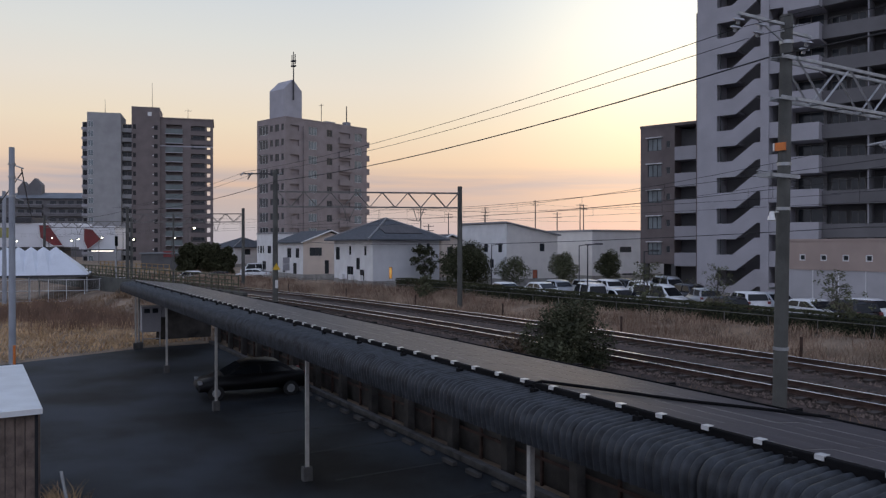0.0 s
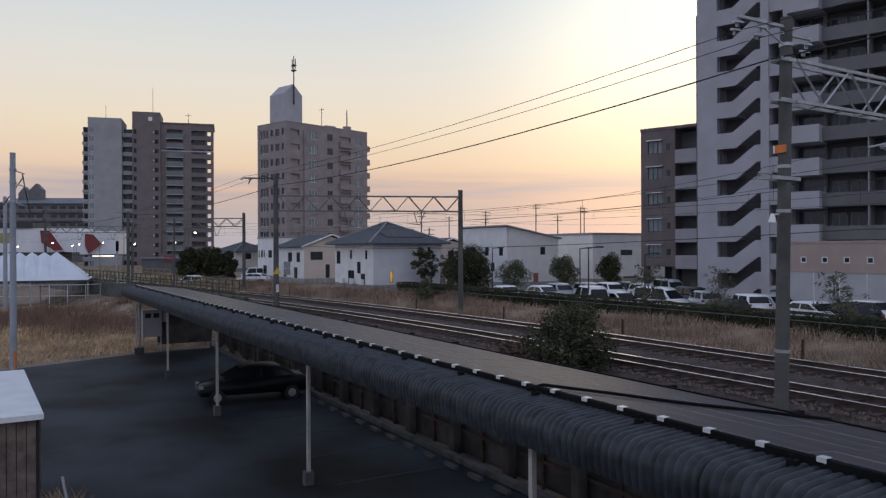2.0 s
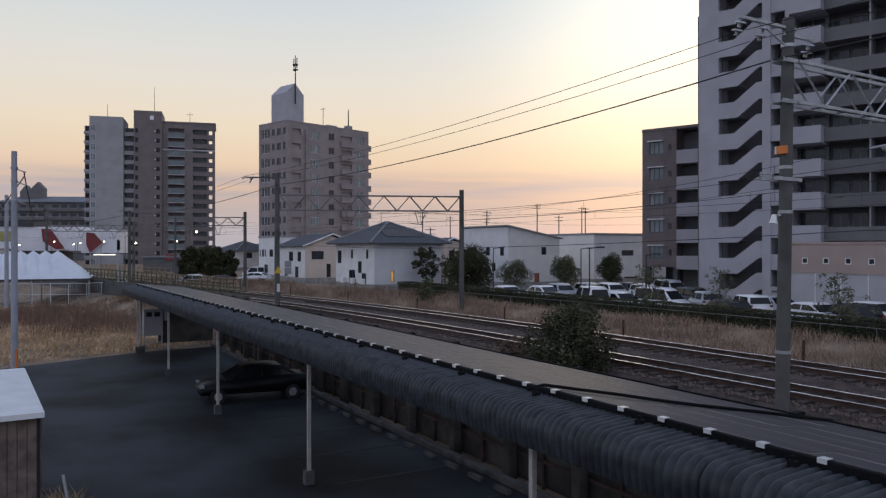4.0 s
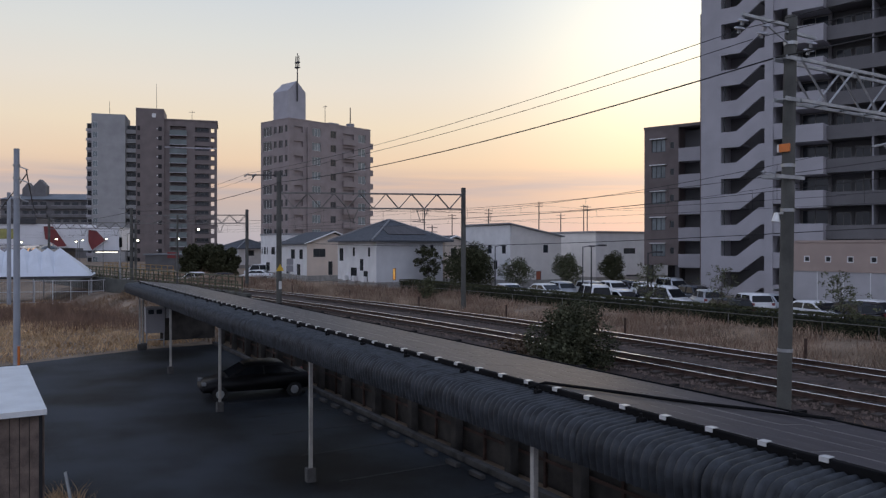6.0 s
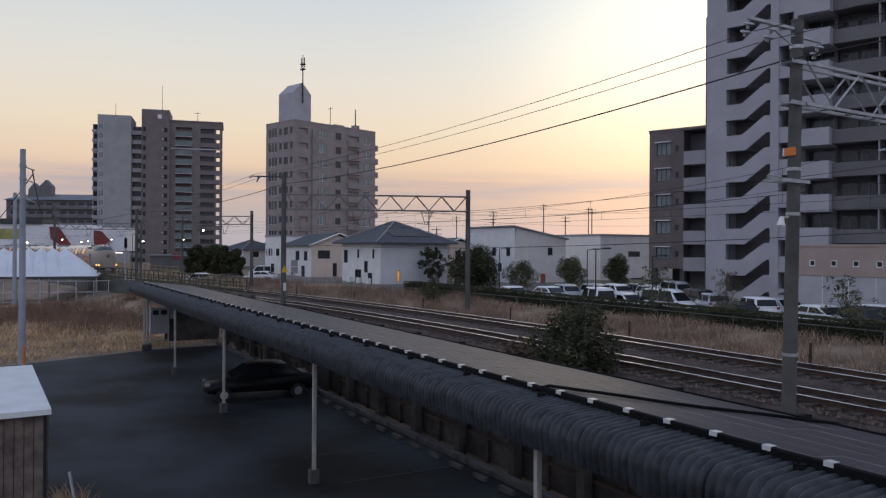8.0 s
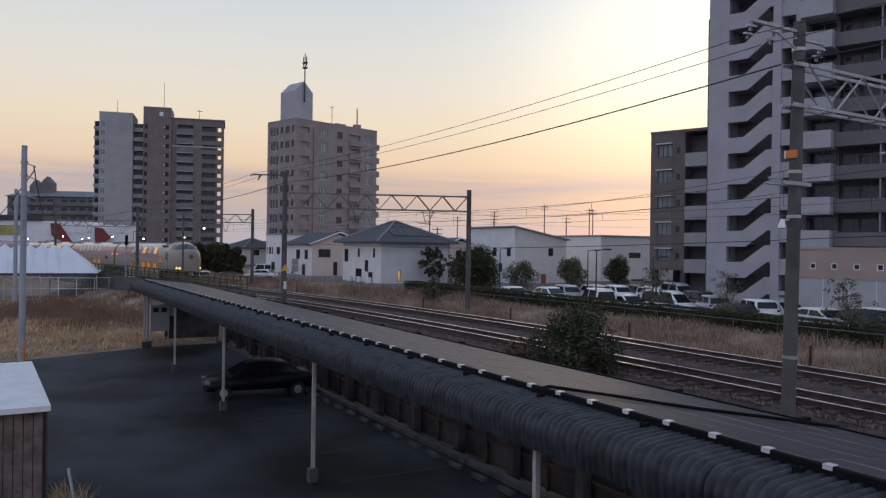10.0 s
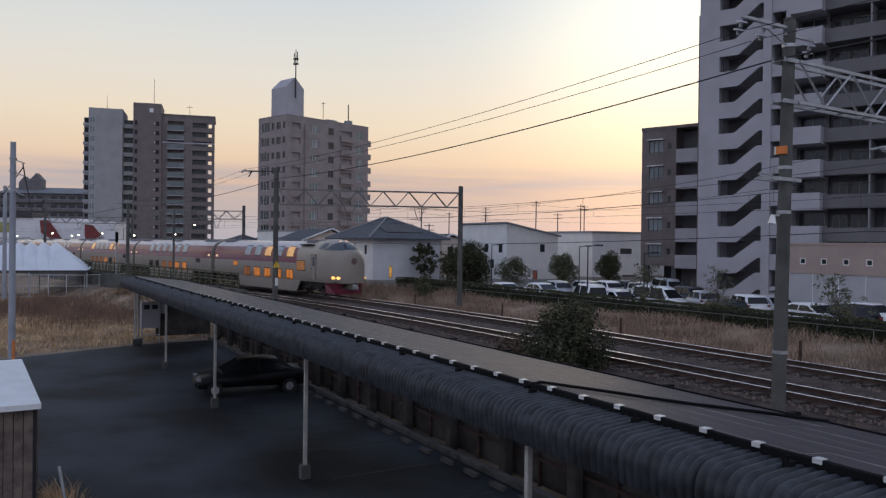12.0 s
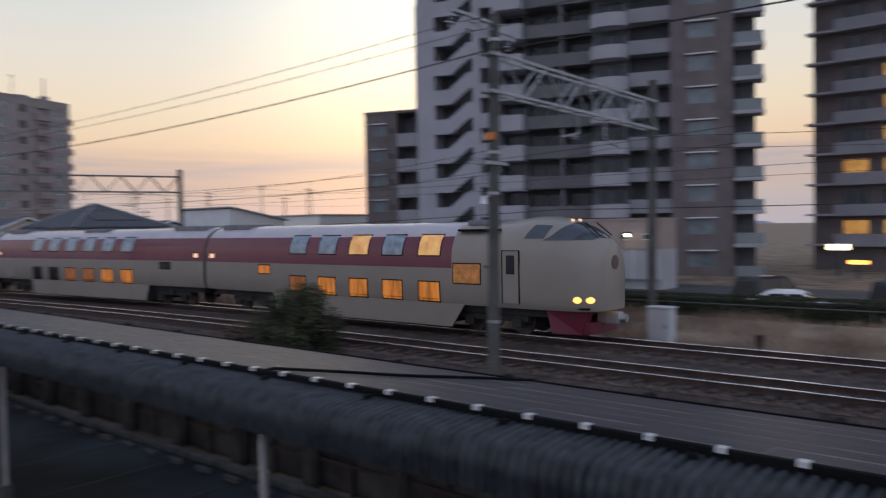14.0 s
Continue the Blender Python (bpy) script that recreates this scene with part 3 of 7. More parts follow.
tree("tree", at(-28.9, 34.0, 1.0), 3.3, 1.2, "nearly leafless young tree by the hedge", 12, OLIVE, count=900, size=0.075, bare=True, trunk=0.05)
tree("tree", at(-22.0, 34.0, 1.0), 3.1, 1.15, "sparse young tree with thin foliage by the hedge", 13, OLIVE, count=1300, size=0.08, bare=True, trunk=0.05)
for i, (x, y, h, r) in enumerate(((-35.0, 105, 4.2, 1.7), (-33.2, 106, 4.3, 1.8), (-31.6, 105, 4.2, 1.7), (-30.0, 106, 3.8, 1.5))):
    tree("tree", pose(x, y, 1.0), h + 0.3, r, "dark clipped evergreen tree beyond the railway", 20 + i, count=6500, size=0.22, low=0.15)


def hedge():
    rng = random.Random(9)
    verts, faces = [], []
    for _ in range(80000):
        a = rng.uniform(-62, 22)
        z = rng.random()
        n = 31.4 + 0.55 * rng.uniform(-1, 1) * (1.05 - 0.25 * z)
        top = 2.6 + 0.06 * noise.noise((a * 0.8, 0, 0)) + 0.05 * rng.random()
        p = Vector((a, n if rng.random() < 0.4 else 31.4 - 0.55, 1.05 + (top - 1.05) * z))
        if rng.random() < 0.35:
            p.z, p.y = top, 31.4 + rng.uniform(-0.55, 0.55)
        q = Euler((rng.uniform(-1, 1), rng.uniform(-1, 1), rng.random() * 6.28)).to_matrix()
        w = rng.uniform(0.025, 0.06)
        k = len(verts)
        verts += [tuple(p + q @ Vector(c)) for c in ((-w, 0, 0), (0, -w, 0.02), (w, 0, 0), (0, w, 0.02))]
        faces.append((k, k + 1, k + 2, k + 3))
    root = thing("hedge", FR, "long low clipped dark green hedge along the car park", "hedge")
    me = bpy.data.meshes.new("foliage")
    me.from_pydata(verts, [], faces)
    me.materials.append(LEAF)
    o = new("foliage", me)
    o.parent = root
    # filler box: the shade between the leaves is put into its dark colour
    boxpart("core", LEAFSHADE, root, -62, 22, 30.95, 31.85, 1.0, 2.48, 0.08)


hedge()


def low_fence():
    root = thing("fence", FR, "low grey steel rail fence on top of the bank", "fence")
    for z in (2.46,):
        bm = bmesh.new()
        polytube(bm, [(*rail_at(-80 + 2.4 * i, 29.7), z) for i in range(43)], 0.018, 5)
        part("rail", bm, FENCE, root)
    for i in range(43):
        bm = bmesh.new()
        a, n = rail_at(-80 + 2.4 * i, 29.7)
        tube(bm, (a, n, 1.7), (a, n, 2.48), 0.02, sides=6)
        part("post", bm, FENCE, root)


low_fence()


# ---- carport with a solar roof below the bank ----
def carport():
    root = thing("carport", FR, "long low carport with rounded dark corrugated eaves and a solar roof", "carport")
    pitch, a0, a1 = 0.122, -48.38, 11.0
    prof = [(6.16, 2.93)] + [(6.13, 3.12)] + [(6.34 - 0.21 * math.cos(t), 3.19 + 0.2 * math.sin(t)) for t in np.linspace(0.1, 1.45, 7)] + [(6.75, 3.42), (7.15, 3.4)]
    nrm = [(-1, 0), (-1, 0)] + [(-math.cos(t), math.sin(t)) for t in np.linspace(0.15, 1.45, 7)] + [(0, 1), (0, 1)]
    per = 16
    ribs = int((a1 - a0) / pitch)
    rng = random.Random(1)
    for j in range(0, ribs, per):
        bm = bmesh.new()
        rows = []
        lift, sway = rng.uniform(0, 0.012), rng.uniform(-0.012, 0.012)
        for i in range(per * 6 + 1):
            a = a0 + (j + i / 6) * pitch
            k = 0.066 * abs(math.sin(math.pi * i / 6)) ** 0.7 + lift
            if i % 6 == 0 and i:
                lift = rng.uniform(0, 0.007)
            rows.append([bm.verts.new((a + sway * (q == 0), n + dn * k, z + dz * k - (0.05 * rng.random() * (q == 0) if i % 6 == 0 else 0))) for q, ((n, z), (dn, dz)) in enumerate(zip(prof, nrm))])
        for r0, r1 in zip(rows, rows[1:]):
            for q in range(len(prof) - 1):
                bm.faces.new((r0[q], r1[q], r1[q + 1], r0[q + 1]))
        part("roof_sheet", bm, DARKMETAL, root, smooth=True)
    boxpart("eaves_lining", BLACK, root, a0, a1, 6.26, 6.3, 2.95, 3.3)
    for z, n in ((3.0, 6.32), (2.86, 9.5)):
        boxpart("beam", BLACK, root, a0, a1, n - 0.02, n + 0.1, z - 0.12, z + 0.06)
    bm = bmesh.new()
    sweep(bm, [(6.5, 3.3), (9.75, 3.1), (9.75, 3.06), (6.5, 3.25)], [((a, 0, 0), (0, 1, 0), (0, 0, 1)) for a in (a0, a1)])
    part("deck", bm, DARKMETAL, root)
    # solar modules on the slope
    slope = -(3.55 - 3.25) / (9.67 - 6.95)
    tilt = math.degrees(math.atan(slope))
    rows_n, mw = 6, 1.32
    d = (9.67 - 6.95) / rows_n
    bm = bmesh.new()
    box(bm, 0.001, mw - 0.001, 0.006, d - 0.006, 0, 0.035)
    frame_me = mesh_of("module_frame", bm)
    frame_me.materials.append(PANELFRAME)
    bm = bmesh.new()
    box(bm, 0.003, mw - 0.003, 0.013, d - 0.013, 0.03, 0.0365)
    glass_me = mesh_of("module_glass", bm)
    glass_me.materials.append(PANEL)
    count = int((a1 - a0) / mw)
    for i in range(count):
        for r in range(rows_n):
            n = 6.95 + d * r
            o = new("solar_module", frame_me)
            o.parent = root
            o.matrix_basis = Matrix.Translation((a0 + i * mw, n, 3.52 + slope * (n - 6.95) + rng.uniform(-0.003, 0.003))) @ pose(0, 0, 0, tilt, 0, 0)
            g = new("glass", glass_me)
            g.parent = o
    # black rail that paints the shaded gap along the modules' front edge
    bm = bmesh.new()
    box(bm, a0, a1, 6.86, 6.945, 3.43, 3.562, 0.02)
    part("gap_shade_rail", bm, BLACK, root)
    bm = bmesh.new()
    box(bm, a0, a1, 9.66, 9.70, 3.19, 3.28, 0.005)
    part("edge_trim", bm, BLACK, root)
    bm = bmesh.new()
    box(bm, -0.05, 0.05, -0.012, 0.0, -0.005, 0.045)
    box(bm, -0.05, 0.05, 0.0, 0.09, 0.037, 0.045)
    clamp = mesh_of("clamp", bm)
    clamp.materials.append(CLAMP)
    bm = bmesh.new()
    box(bm, -0.05, 0.05, -0.06, 0.03, -0.02, 0.05, 0.01)
    tube(bm, (0, -0.03, 0.04), (0, -0.03, 0.1), 0.02, sides=6)
    foot = mesh_of("bracket", bm)
    foot.materials.append(BLACK)
    for i in range(1, int((a1 - a0) / 0.695)):
        o = new("clamp", clamp)
        o.parent = root
        o.matrix_basis = Matrix.Translation((a0 + 0.695 * i, 6.857, 3.53))
        if i % 3 == 0:
            o = new("bracket", foot)
            o.parent = root
            o.matrix_basis = Matrix.Translation((a0 - 0.2 + 0.695 * i, 6.72, 3.48))
    # end screen coloured as dark as the shade under the roof
    boxpart("end_screen", SHADEDCONCRETE, root, -45.5, -45.3, 7.6, 10.6, 0.3, 2.9)
    # posts on concrete feet
    for i in range(6):
        a = -44.0 + 8.87 * i
        bm = bmesh.new()
        box(bm, a - 0.042, a + 0.042, 6.27, 6.355, 0.3, 2.95, 0.01)
        post = part("post", bm, POSTMAT, root)
        bm = bmesh.new()
        box(bm, a - 0.12, a + 0.1, 6.2, 6.42, 0.0, 0.34, 0.02)
        part("footing", bm, KERB, post, "grey concrete footing")
    # rear posts: the shade below the roof is part of their colour
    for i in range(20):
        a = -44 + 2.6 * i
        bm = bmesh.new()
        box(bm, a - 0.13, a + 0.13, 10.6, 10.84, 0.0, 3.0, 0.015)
        part("rear_post", bm, SHADEDCONCRETE, root)
        boxpart("rafter", BLACK, root, a - 0.05, a + 0.05, 6.4, 10.84, 2.94, 3.06)


carport()


def back_fence():
    root = thing("fence", FR, "old rusty rail fence behind the parking bays", "fence")
    for i in range(40):
        a = -44.2 + 1.3 * i
        bm = bmesh.new()
        box(bm, a - 0.04, a + 0.04, 10.88, 10.95, 0, 1.3, 0.01)
        part("post", bm, RUST, root)
    for z in (0.62, 1.15):
        boxpart("rail", RUST, root, -44.6, 8, 10.85, 10.88, z, z + 0.07)
    # added wall: its dark colour stands in for the bank's shade behind the carport
    w = boxpart("wall_bank_shade", SHADEDCONCRETE, None, -44.6, 12, 11.0, 11.2, 0.0, 1.1, 0.02)
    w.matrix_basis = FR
    tagged(w, "low dark wall added below the railway bank, shade in its colour", "wall", kind="structure")
    ob = boxpart("kerb", KERB, None, -44.6, 10, 10.3, 10.5, 0.0, 0.17, 0.02)
    ob.matrix_basis = FR
    tagged(ob, "weathered concrete edging of the parking ground", "kerb", kind="structure")
    bm = bmesh.new()
    box(bm, -0.28, 0.28, -0.07, 0.07, 0, 0.11, 0.02)
    me = mesh_of("wheel_stop", bm)
    me.materials.append(KERB)
    for i in range(28):
        o = new("wheel_stop", me)
        o.matrix_basis = at(-33 + 1.15 * i, 9.95, 0.012)
        tagged(o, "short concrete wheel stop on dark asphalt", "wheel stop", "wheel stops")


back_fence()


def cabinet():
    root = thing("storage_cabinet", at(-44.9, 6.75, -0.1), "pale grey steel cabinet with dark windows under the carport end", "cabinet")
    boxpart("body", PALEGREY2, root, -0.5, 0.1, 0.0, 1.0, 0.9, 2.3, 0.02)
    boxpart("side_box", PALEGREY2, root, -0.4, 0.05, 1.05, 1.35, 1.7, 2.3, 0.02)
    for n in (0.12, 0.55):
        boxpart("window", GLASS, root, 0.1, 0.115, n, n + 0.3, 1.95, 2.2)
    boxpart("roof", MIDGREY, root, -0.55, 0.16, -0.05, 1.05, 2.3, 2.34, 0.01)
    for n in (0.05, 0.95):
        boxpart("leg", STEEL, root, 0.0, 0.07, n - 0.03, n + 0.03, 0.1, 0.92)
    boxpart("rail", STEEL, root, 0.02, 0.05, 0.05, 0.95, 0.5, 0.55)
    p = thing("drain_pipe", at(-44.2, 6.5, 0), "grey drain pipe at the carport end", "pipe")
    bm = bmesh.new()
    tube(bm, (0, 0, 0), (0, 0, 2.9), 0.06, sides=8)
    part("pipe", bm, POSTMAT, p)
    bm = bmesh.new()
    box(bm, -0.2, 0.2, -0.2, 0.2, 0, 0.35, 0.03)
    part("footing", bm, KERB, p)


cabinet()


def shed():
    root = thing("shed", at(-20.64, -6.19, 0, 2.2), "small weathered plank shed with a pale sheet-metal roof", "shed")
    w, d, h = 4.9, 6.62, 2.56
    for side in range(2):
        for i in range(int((d if side == 0 else w) / 0.16)):
            bm = bmesh.new()
            r = random.Random(i + side * 100)
            if side == 0:
                box(bm, w - 0.03 + r.uniform(-0.006, 0.006), w, 0.002 + i * 0.16, 0.15 + i * 0.16, 0.02, h - 0.06)
            else:
                box(bm, 0.002 + i * 0.16, 0.15 + i * 0.16, d, d + 0.03 + r.uniform(-0.006, 0.006), 0.02, h - 0.06)
            part("plank", bm, WOOD, root)
    # dark backing: shade between the planks as colour
    boxpart("wall", DARK, root, 0, w - 0.04, 0, d - 0.01, 0, h - 0.08)
    bm = bmesh.new()
    sweep(bm, [(-0.12, 0), (d + 0.05, 0), (d + 0.05, 0.05), (-0.12, 0.05)], [((-0.2, 0, h + 0.12), (0, 1, 0), (0, 0, 1)), ((w + 0.16, 0, h), (0, 1, 0), (0, 0, 1))])
    roof = part("roof", bm, SHEETROOF, root, "pale blue-white sheet metal roof")
    boxpart("fascia", WHITE, roof, w + 0.13, w + 0.165, -0.12, d + 0.05, h - 0.05, h + 0.052)
    bm = bmesh.new()
    for r in range(14):
        y = 0.2 + r * 0.45
        tube(bm, (0, y, h + 0.172), (0, y, h + 0.18), 0.02, sides=6)
    part("screw_row", bm, STEEL, roof)
    st = thing("stake", at(-15.2, 0.95, 0), "pale wooden stake leaning on the shed", "stake")
    bm = bmesh.new()
    tube(bm, (0, 0.25, 0), (-0.3, 0, 1.5), 0.03, sides=6)
    part("stake_pole", bm, STEEL, st)
    rng = random.Random(8)
    blades("shed_weeds", [(rng.uniform(-18.5, -14.6), 0.75 + abs(rng.gauss(0, 0.35)), 0, rng.uniform(0.15, 0.6), 0.6, 0.008) for _ in range(900)], STRAW, "dry weeds at the foot of the shed", "weeds")


shed()


# ---- buildings ----
def window(parent, x0, x1, z0, z1, y, glass=None, mull=1, sill=False, bar=0.05, frame_mat=None):
    """A window in a wall's plane y (outer side towards -y): frame with mullions, and a pane behind it."""
    bm = bmesh.new()
    t = bar
    step = (x1 - x0 - t) / (mull + 1)
    facade(bm, x0, x1, z0, z1, y, [(x0 + t + step * i, x0 + step * (i + 1), z0 + t, z1 - t) for i in range(mull + 1)], 0.07, back=False)
    w = part("window", bm, frame_mat or ALU, parent)
    boxpart("pane", glass or GLASS, w, x0 + 0.01, x1 - 0.01, y + 0.04, y + 0.055, z0 + 0.01, z1 - 0.01)
    if sill:
        boxpart("sill", WHITE, w, x0 - 0.12, x1 + 0.12, y - 0.42, y + 0.0, z1 + 0.02, z1 + 0.12)
    return w


def apartment_tower():
    H, z0 = 2.87, 1.86
    root = thing("apartment_tower", pose(24.1, 72.8, 0, 0, 0, -40), "tall grey apartment tower with a zigzag open stair and balconies", "apartment building")
    top = 15
    zt = z0 + top * H
    # end walls round the stair
    boxpart("wall", PALEGREY, root, 0, 1.86, 0, 12, 0.9, zt)
    boxpart("wall", BROWNTILE, root, -0.5, 0.0, 1.0, 12, 0.9, 27.9)
    boxpart("column", PALEGREY, root, 5.84, 6.55, -0.12, 3, 0.9, zt)
    # back wall of the stair: shade painted in with a darker render
    boxpart("wall", DARKRENDERSHADE, root, 1.86, 10.7, 2.6, 12, 0.9, zt)
    for k in range(-1, top):
        b = z0 + k * H
        # zigzag parapet of one flight, from a low landing to a high one
        lo = [(1.86, b), (3.3, b), (5.3, b + 1.55), (5.84, b + 1.55)]
        hi = [(1.86, b - 1.45), (3.6, b - 1.45), (5.5, b + 0.02), (5.84, b + 0.02)]
        bm = bmesh.new()
        f = [bm.verts.new((x, 0.0, z)) for x, z in lo + hi[::-1]]
        g = [bm.verts.new((x, 0.22, z)) for x, z in lo + hi[::-1]]
        bm.faces.new(f)
        bm.faces.new(g[::-1])
        for i in range(8):
            bm.faces.new((f[i], f[(i + 1) % 8], g[(i + 1) % 8], g[i]))
        part("stair_parapet", bm, PALEGREY, root)
        if k < 0:
            continue
        boxpart("landing", PALEGREY2, root, 1.86, 3.6, 0.22, 2.6, b - 1.3, b - 1.1)
        boxpart("landing", PALEGREY2, root, 5.2, 5.84, 0.22, 2.6, b + 0.07, b + 0.25)
        boxpart("railing_post", DARKSTEEL, root, 2.05, 2.13, 0.3, 0.4, b, b + 1.42)
        # narrow opening beside the column, then pale balcony fronts
        boxpart("parapet", PALEGREY, root, 6.55, 7.75, 0.02, 0.2, b - 1.05, b + 0.35)
        boxpart("wall", PALEGREY, root, 7.75, 8.1, 0.0, 2.6, b - 1.1, b + H - 1.1)
        boxpart("balcony", PALEGREY, root, 8.1, 10.7, -0.1, 2.6, b - 1.5, b + 0.0, 0.01)
        window(root, 8.3, 10.5, b + 0.0, b + 1.25, 2.5, mull=1)
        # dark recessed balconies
        boxpart("balcony", DARKRENDERSHADE, root, 10.7, 17.2, 0.9, 3.2, b - 1.35, b - 0.15, 0.01)
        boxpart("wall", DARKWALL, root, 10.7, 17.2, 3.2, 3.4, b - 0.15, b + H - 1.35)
        for x0, x1 in ((10.95, 12.2), (12.5, 13.7), (15.0, 16.9)):
            window(root, x0, x1, b - 0.15, b + 1.05, 3.08, mull=1)
        boxpart("partition", PALEGREY2, root, 14.2, 14.32, 1.0, 3.2, b - 0.15, b + H - 1.35)
        # rounded pale balcony
        bm = bmesh.new()
        arc = [(17.2, 1.0)] + [(18.85 - 1.65 * math.cos(t), -0.2 - 0.75 * math.sin(t)) for t in np.linspace(0, math.pi, 11)] + [(20.5, 1.0)]
        f = [bm.verts.new((x, y, b - 1.35)) for x, y in arc]
        g = [bm.verts.new((x, y, b - 0.15)) for x, y in arc]
        bm.faces.new(f[::-1])
        bm.faces.new(g)
        for i in range(len(arc)):
            j = (i + 1) % len(arc)
            bm.faces.new((f[i], f[j], g[j], g[i]))
        part("round_balcony", bm, PALEGREY, root)
        window(root, 17.6, 20.1, b - 0.1, b + 1.2, 0.98)
        # sloping side balcony, dark windows and end balconies
        boxpart("balcony", PALEGREY2, root, 20.5, 24.2, 0.4, 2.4, b - 1.0, b + 0.25, 0.01)
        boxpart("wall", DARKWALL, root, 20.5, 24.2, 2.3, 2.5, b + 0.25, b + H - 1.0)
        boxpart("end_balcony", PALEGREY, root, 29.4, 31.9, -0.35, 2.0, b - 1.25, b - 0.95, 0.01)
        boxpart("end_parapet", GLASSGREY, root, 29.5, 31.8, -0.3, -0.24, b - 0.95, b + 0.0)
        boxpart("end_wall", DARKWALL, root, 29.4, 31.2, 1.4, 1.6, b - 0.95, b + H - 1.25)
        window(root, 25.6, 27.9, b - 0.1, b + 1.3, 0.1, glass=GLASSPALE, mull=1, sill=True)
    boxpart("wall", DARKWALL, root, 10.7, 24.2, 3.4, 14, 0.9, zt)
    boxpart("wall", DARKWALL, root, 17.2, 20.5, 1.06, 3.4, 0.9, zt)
    bm = bmesh.new()
    facade(bm, 24.2, 29.4, 0.9, zt, 0.0, [(25.6, 27.9, z0 + k * H - 0.1, z0 + k * H + 1.3) for k in range(top)], 0.2)
    part("wall", bm, BROWNTILE, root)
    boxpart("wall", BROWNTILE, root, 24.2, 29.4, 0.25, 14, 0.9, zt)
    boxpart("wall", BROWNTILE, root, 29.4, 30.9, 1.6, 14, 0.9, zt)
    boxpart("roof", PALEGREY2, root, -0.2, 31.9, -0.2, 14, zt, zt + 0.5)
    # lower neighbour wing
    wing = thing("apartment_wing", pose(21.8, 84.7, 0, 0, 0, -40), "brown-tiled five-storey wing with square windows and balconies", "apartment building")
    holes, zs = [], [4.55 + 2.83 * k for k in range(5)]
    for z in zs:
        holes += [(0.85, 2.45, z, z + 1.35), (2.95, 3.42, z + 0.25, z + 1.0)]
    bm = bmesh.new()
    facade(bm, 0, 3.9, 3.6, 18.4, 0, holes, 0.2)
    part("wall", bm, BROWNTILE, wing)
    boxpart("wall", BROWNTILE, wing, 0, 3.9, 0.22, 12, 3.6, 18.4)
    boxpart("wall", DARKWALL, wing, 3.9, 9.5, 1.8, 12, 0.9, 18.2)
    boxpart("roof", BROWNTILE, wing, -0.05, 9.5, -0.05, 12, 18.4, 18.7)
    for x in (0.2, 3.4):
        boxpart("column", DARKWALL, wing, x, x + 0.5, 0.3, 0.9, 0.9, 3.6)
    # set-back ground floor, its shade painted in
    boxpart("wall", DARK, wing, 0.5, 5, 5.0, 11, 0.9, 3.6)
    for z in zs:
        window(wing, 0.85, 2.45, z, z + 1.35, 0.06, mull=2, sill=True, glass=GLASSPALE, frame_mat=DARKSTEEL)
        window(wing, 2.95, 3.42, z + 0.25, z + 1.0, 0.06, mull=0)
        boxpart("balcony", PALEGREY, wing, 3.9, 9.4, 0.0, 1.8, z - 1.18, z + 0.26, 0.01)
    bm = bmesh.new()
    for x in np.arange(6.0, 9.4, 0.4):
        tube(bm, (x, 1.0, 18.7), (x, 1.0, 19.2), 0.02, sides=4)
    tube(bm, (6.0, 1.0, 19.2), (9.4, 1.0, 19.2), 0.02, sides=4)
    part("roof_railing", bm, FENCE, wing)


apartment_tower()


def hall_building():
    root = thing("hall", at(-36.0, 50.0, 1.75), "low hall with a beige band above pale wall panels", "building")
    w, d = 13.5, 3.0
    bm = bmesh.new()
    holes = [(0.88 + 1.63 * i, 1.36 + 1.63 * i, 2.75, 3.2) for i in range(8)]
    facade(bm, 0, w, 2.1, 4.15, 0, holes, 0.15)
    part("wall", bm, BEIGE, root)
    boxpart("wall", BEIGE, root, 0, w, 0.17, d, 2.1, 4.15)
    for i in range(7):
        boxpart("wall_panel", PALEWALL, root, 0.01 + i * w / 7, (i + 1) * w / 7 - 0.03, 0.05, 0.4, 0, 2.1)
        boxpart("downpipe", WHITE, root, (i + 1) * w / 7 - 0.025, (i + 1) * w / 7 + 0.02, 0.0, 0.06, 0, 2.1)
    boxpart("wall", PALEWALL, root, 0, w, 0.4, d, -0.8, 2.1)
    for h in holes:
        window(root, *h, 0.02, mull=0, frame_mat=WHITE, bar=0.07)
    boxpart("roof_edge", BEIGE, root, -0.06, w + 0.06, -0.06, d, 4.15, 4.3)


hall_building()


def far_tower():
    """Second tower beyond the hall, with pale balcony bands and a few lit windows."""
    root = thing("apartment_tower", at(-20.2, 80, 0), "tall brown apartment tower with pale balcony bands and lit windows", "apartment building")
    H = 2.87
    rng = random.Random(4)
    boxpart("wall", BROWNTILE, root, 0, 26, 0.3, 16, 0.9, 46)
    for k in range(15):
        b = 3.4 + k * H
        boxpart("slab", PALEGREY, root, -0.4, 2.0, -0.9, 0.3, b - 0.15, b + 0.05)
        for j in range(3):
            x = 2.0 + j * 8
            boxpart("balcony", PALEGREY2, root, x, x + 7.2, -0.9, 0.3, b - 0.2, b + 0.95, 0.01)
            for i in range(2):
                lit = rng.random() < 0.35
                window(root, x + 0.6 + 3.4 * i, x + 2.8 + 3.4 * i, b + 0.95, b + 2.3, 0.2, glass=LITWIN if lit else GLASS)
    boxpart("roof", PALEGREY2, root, -0.2, 26.2, 0, 16, 46, 46.5)


far_tower()


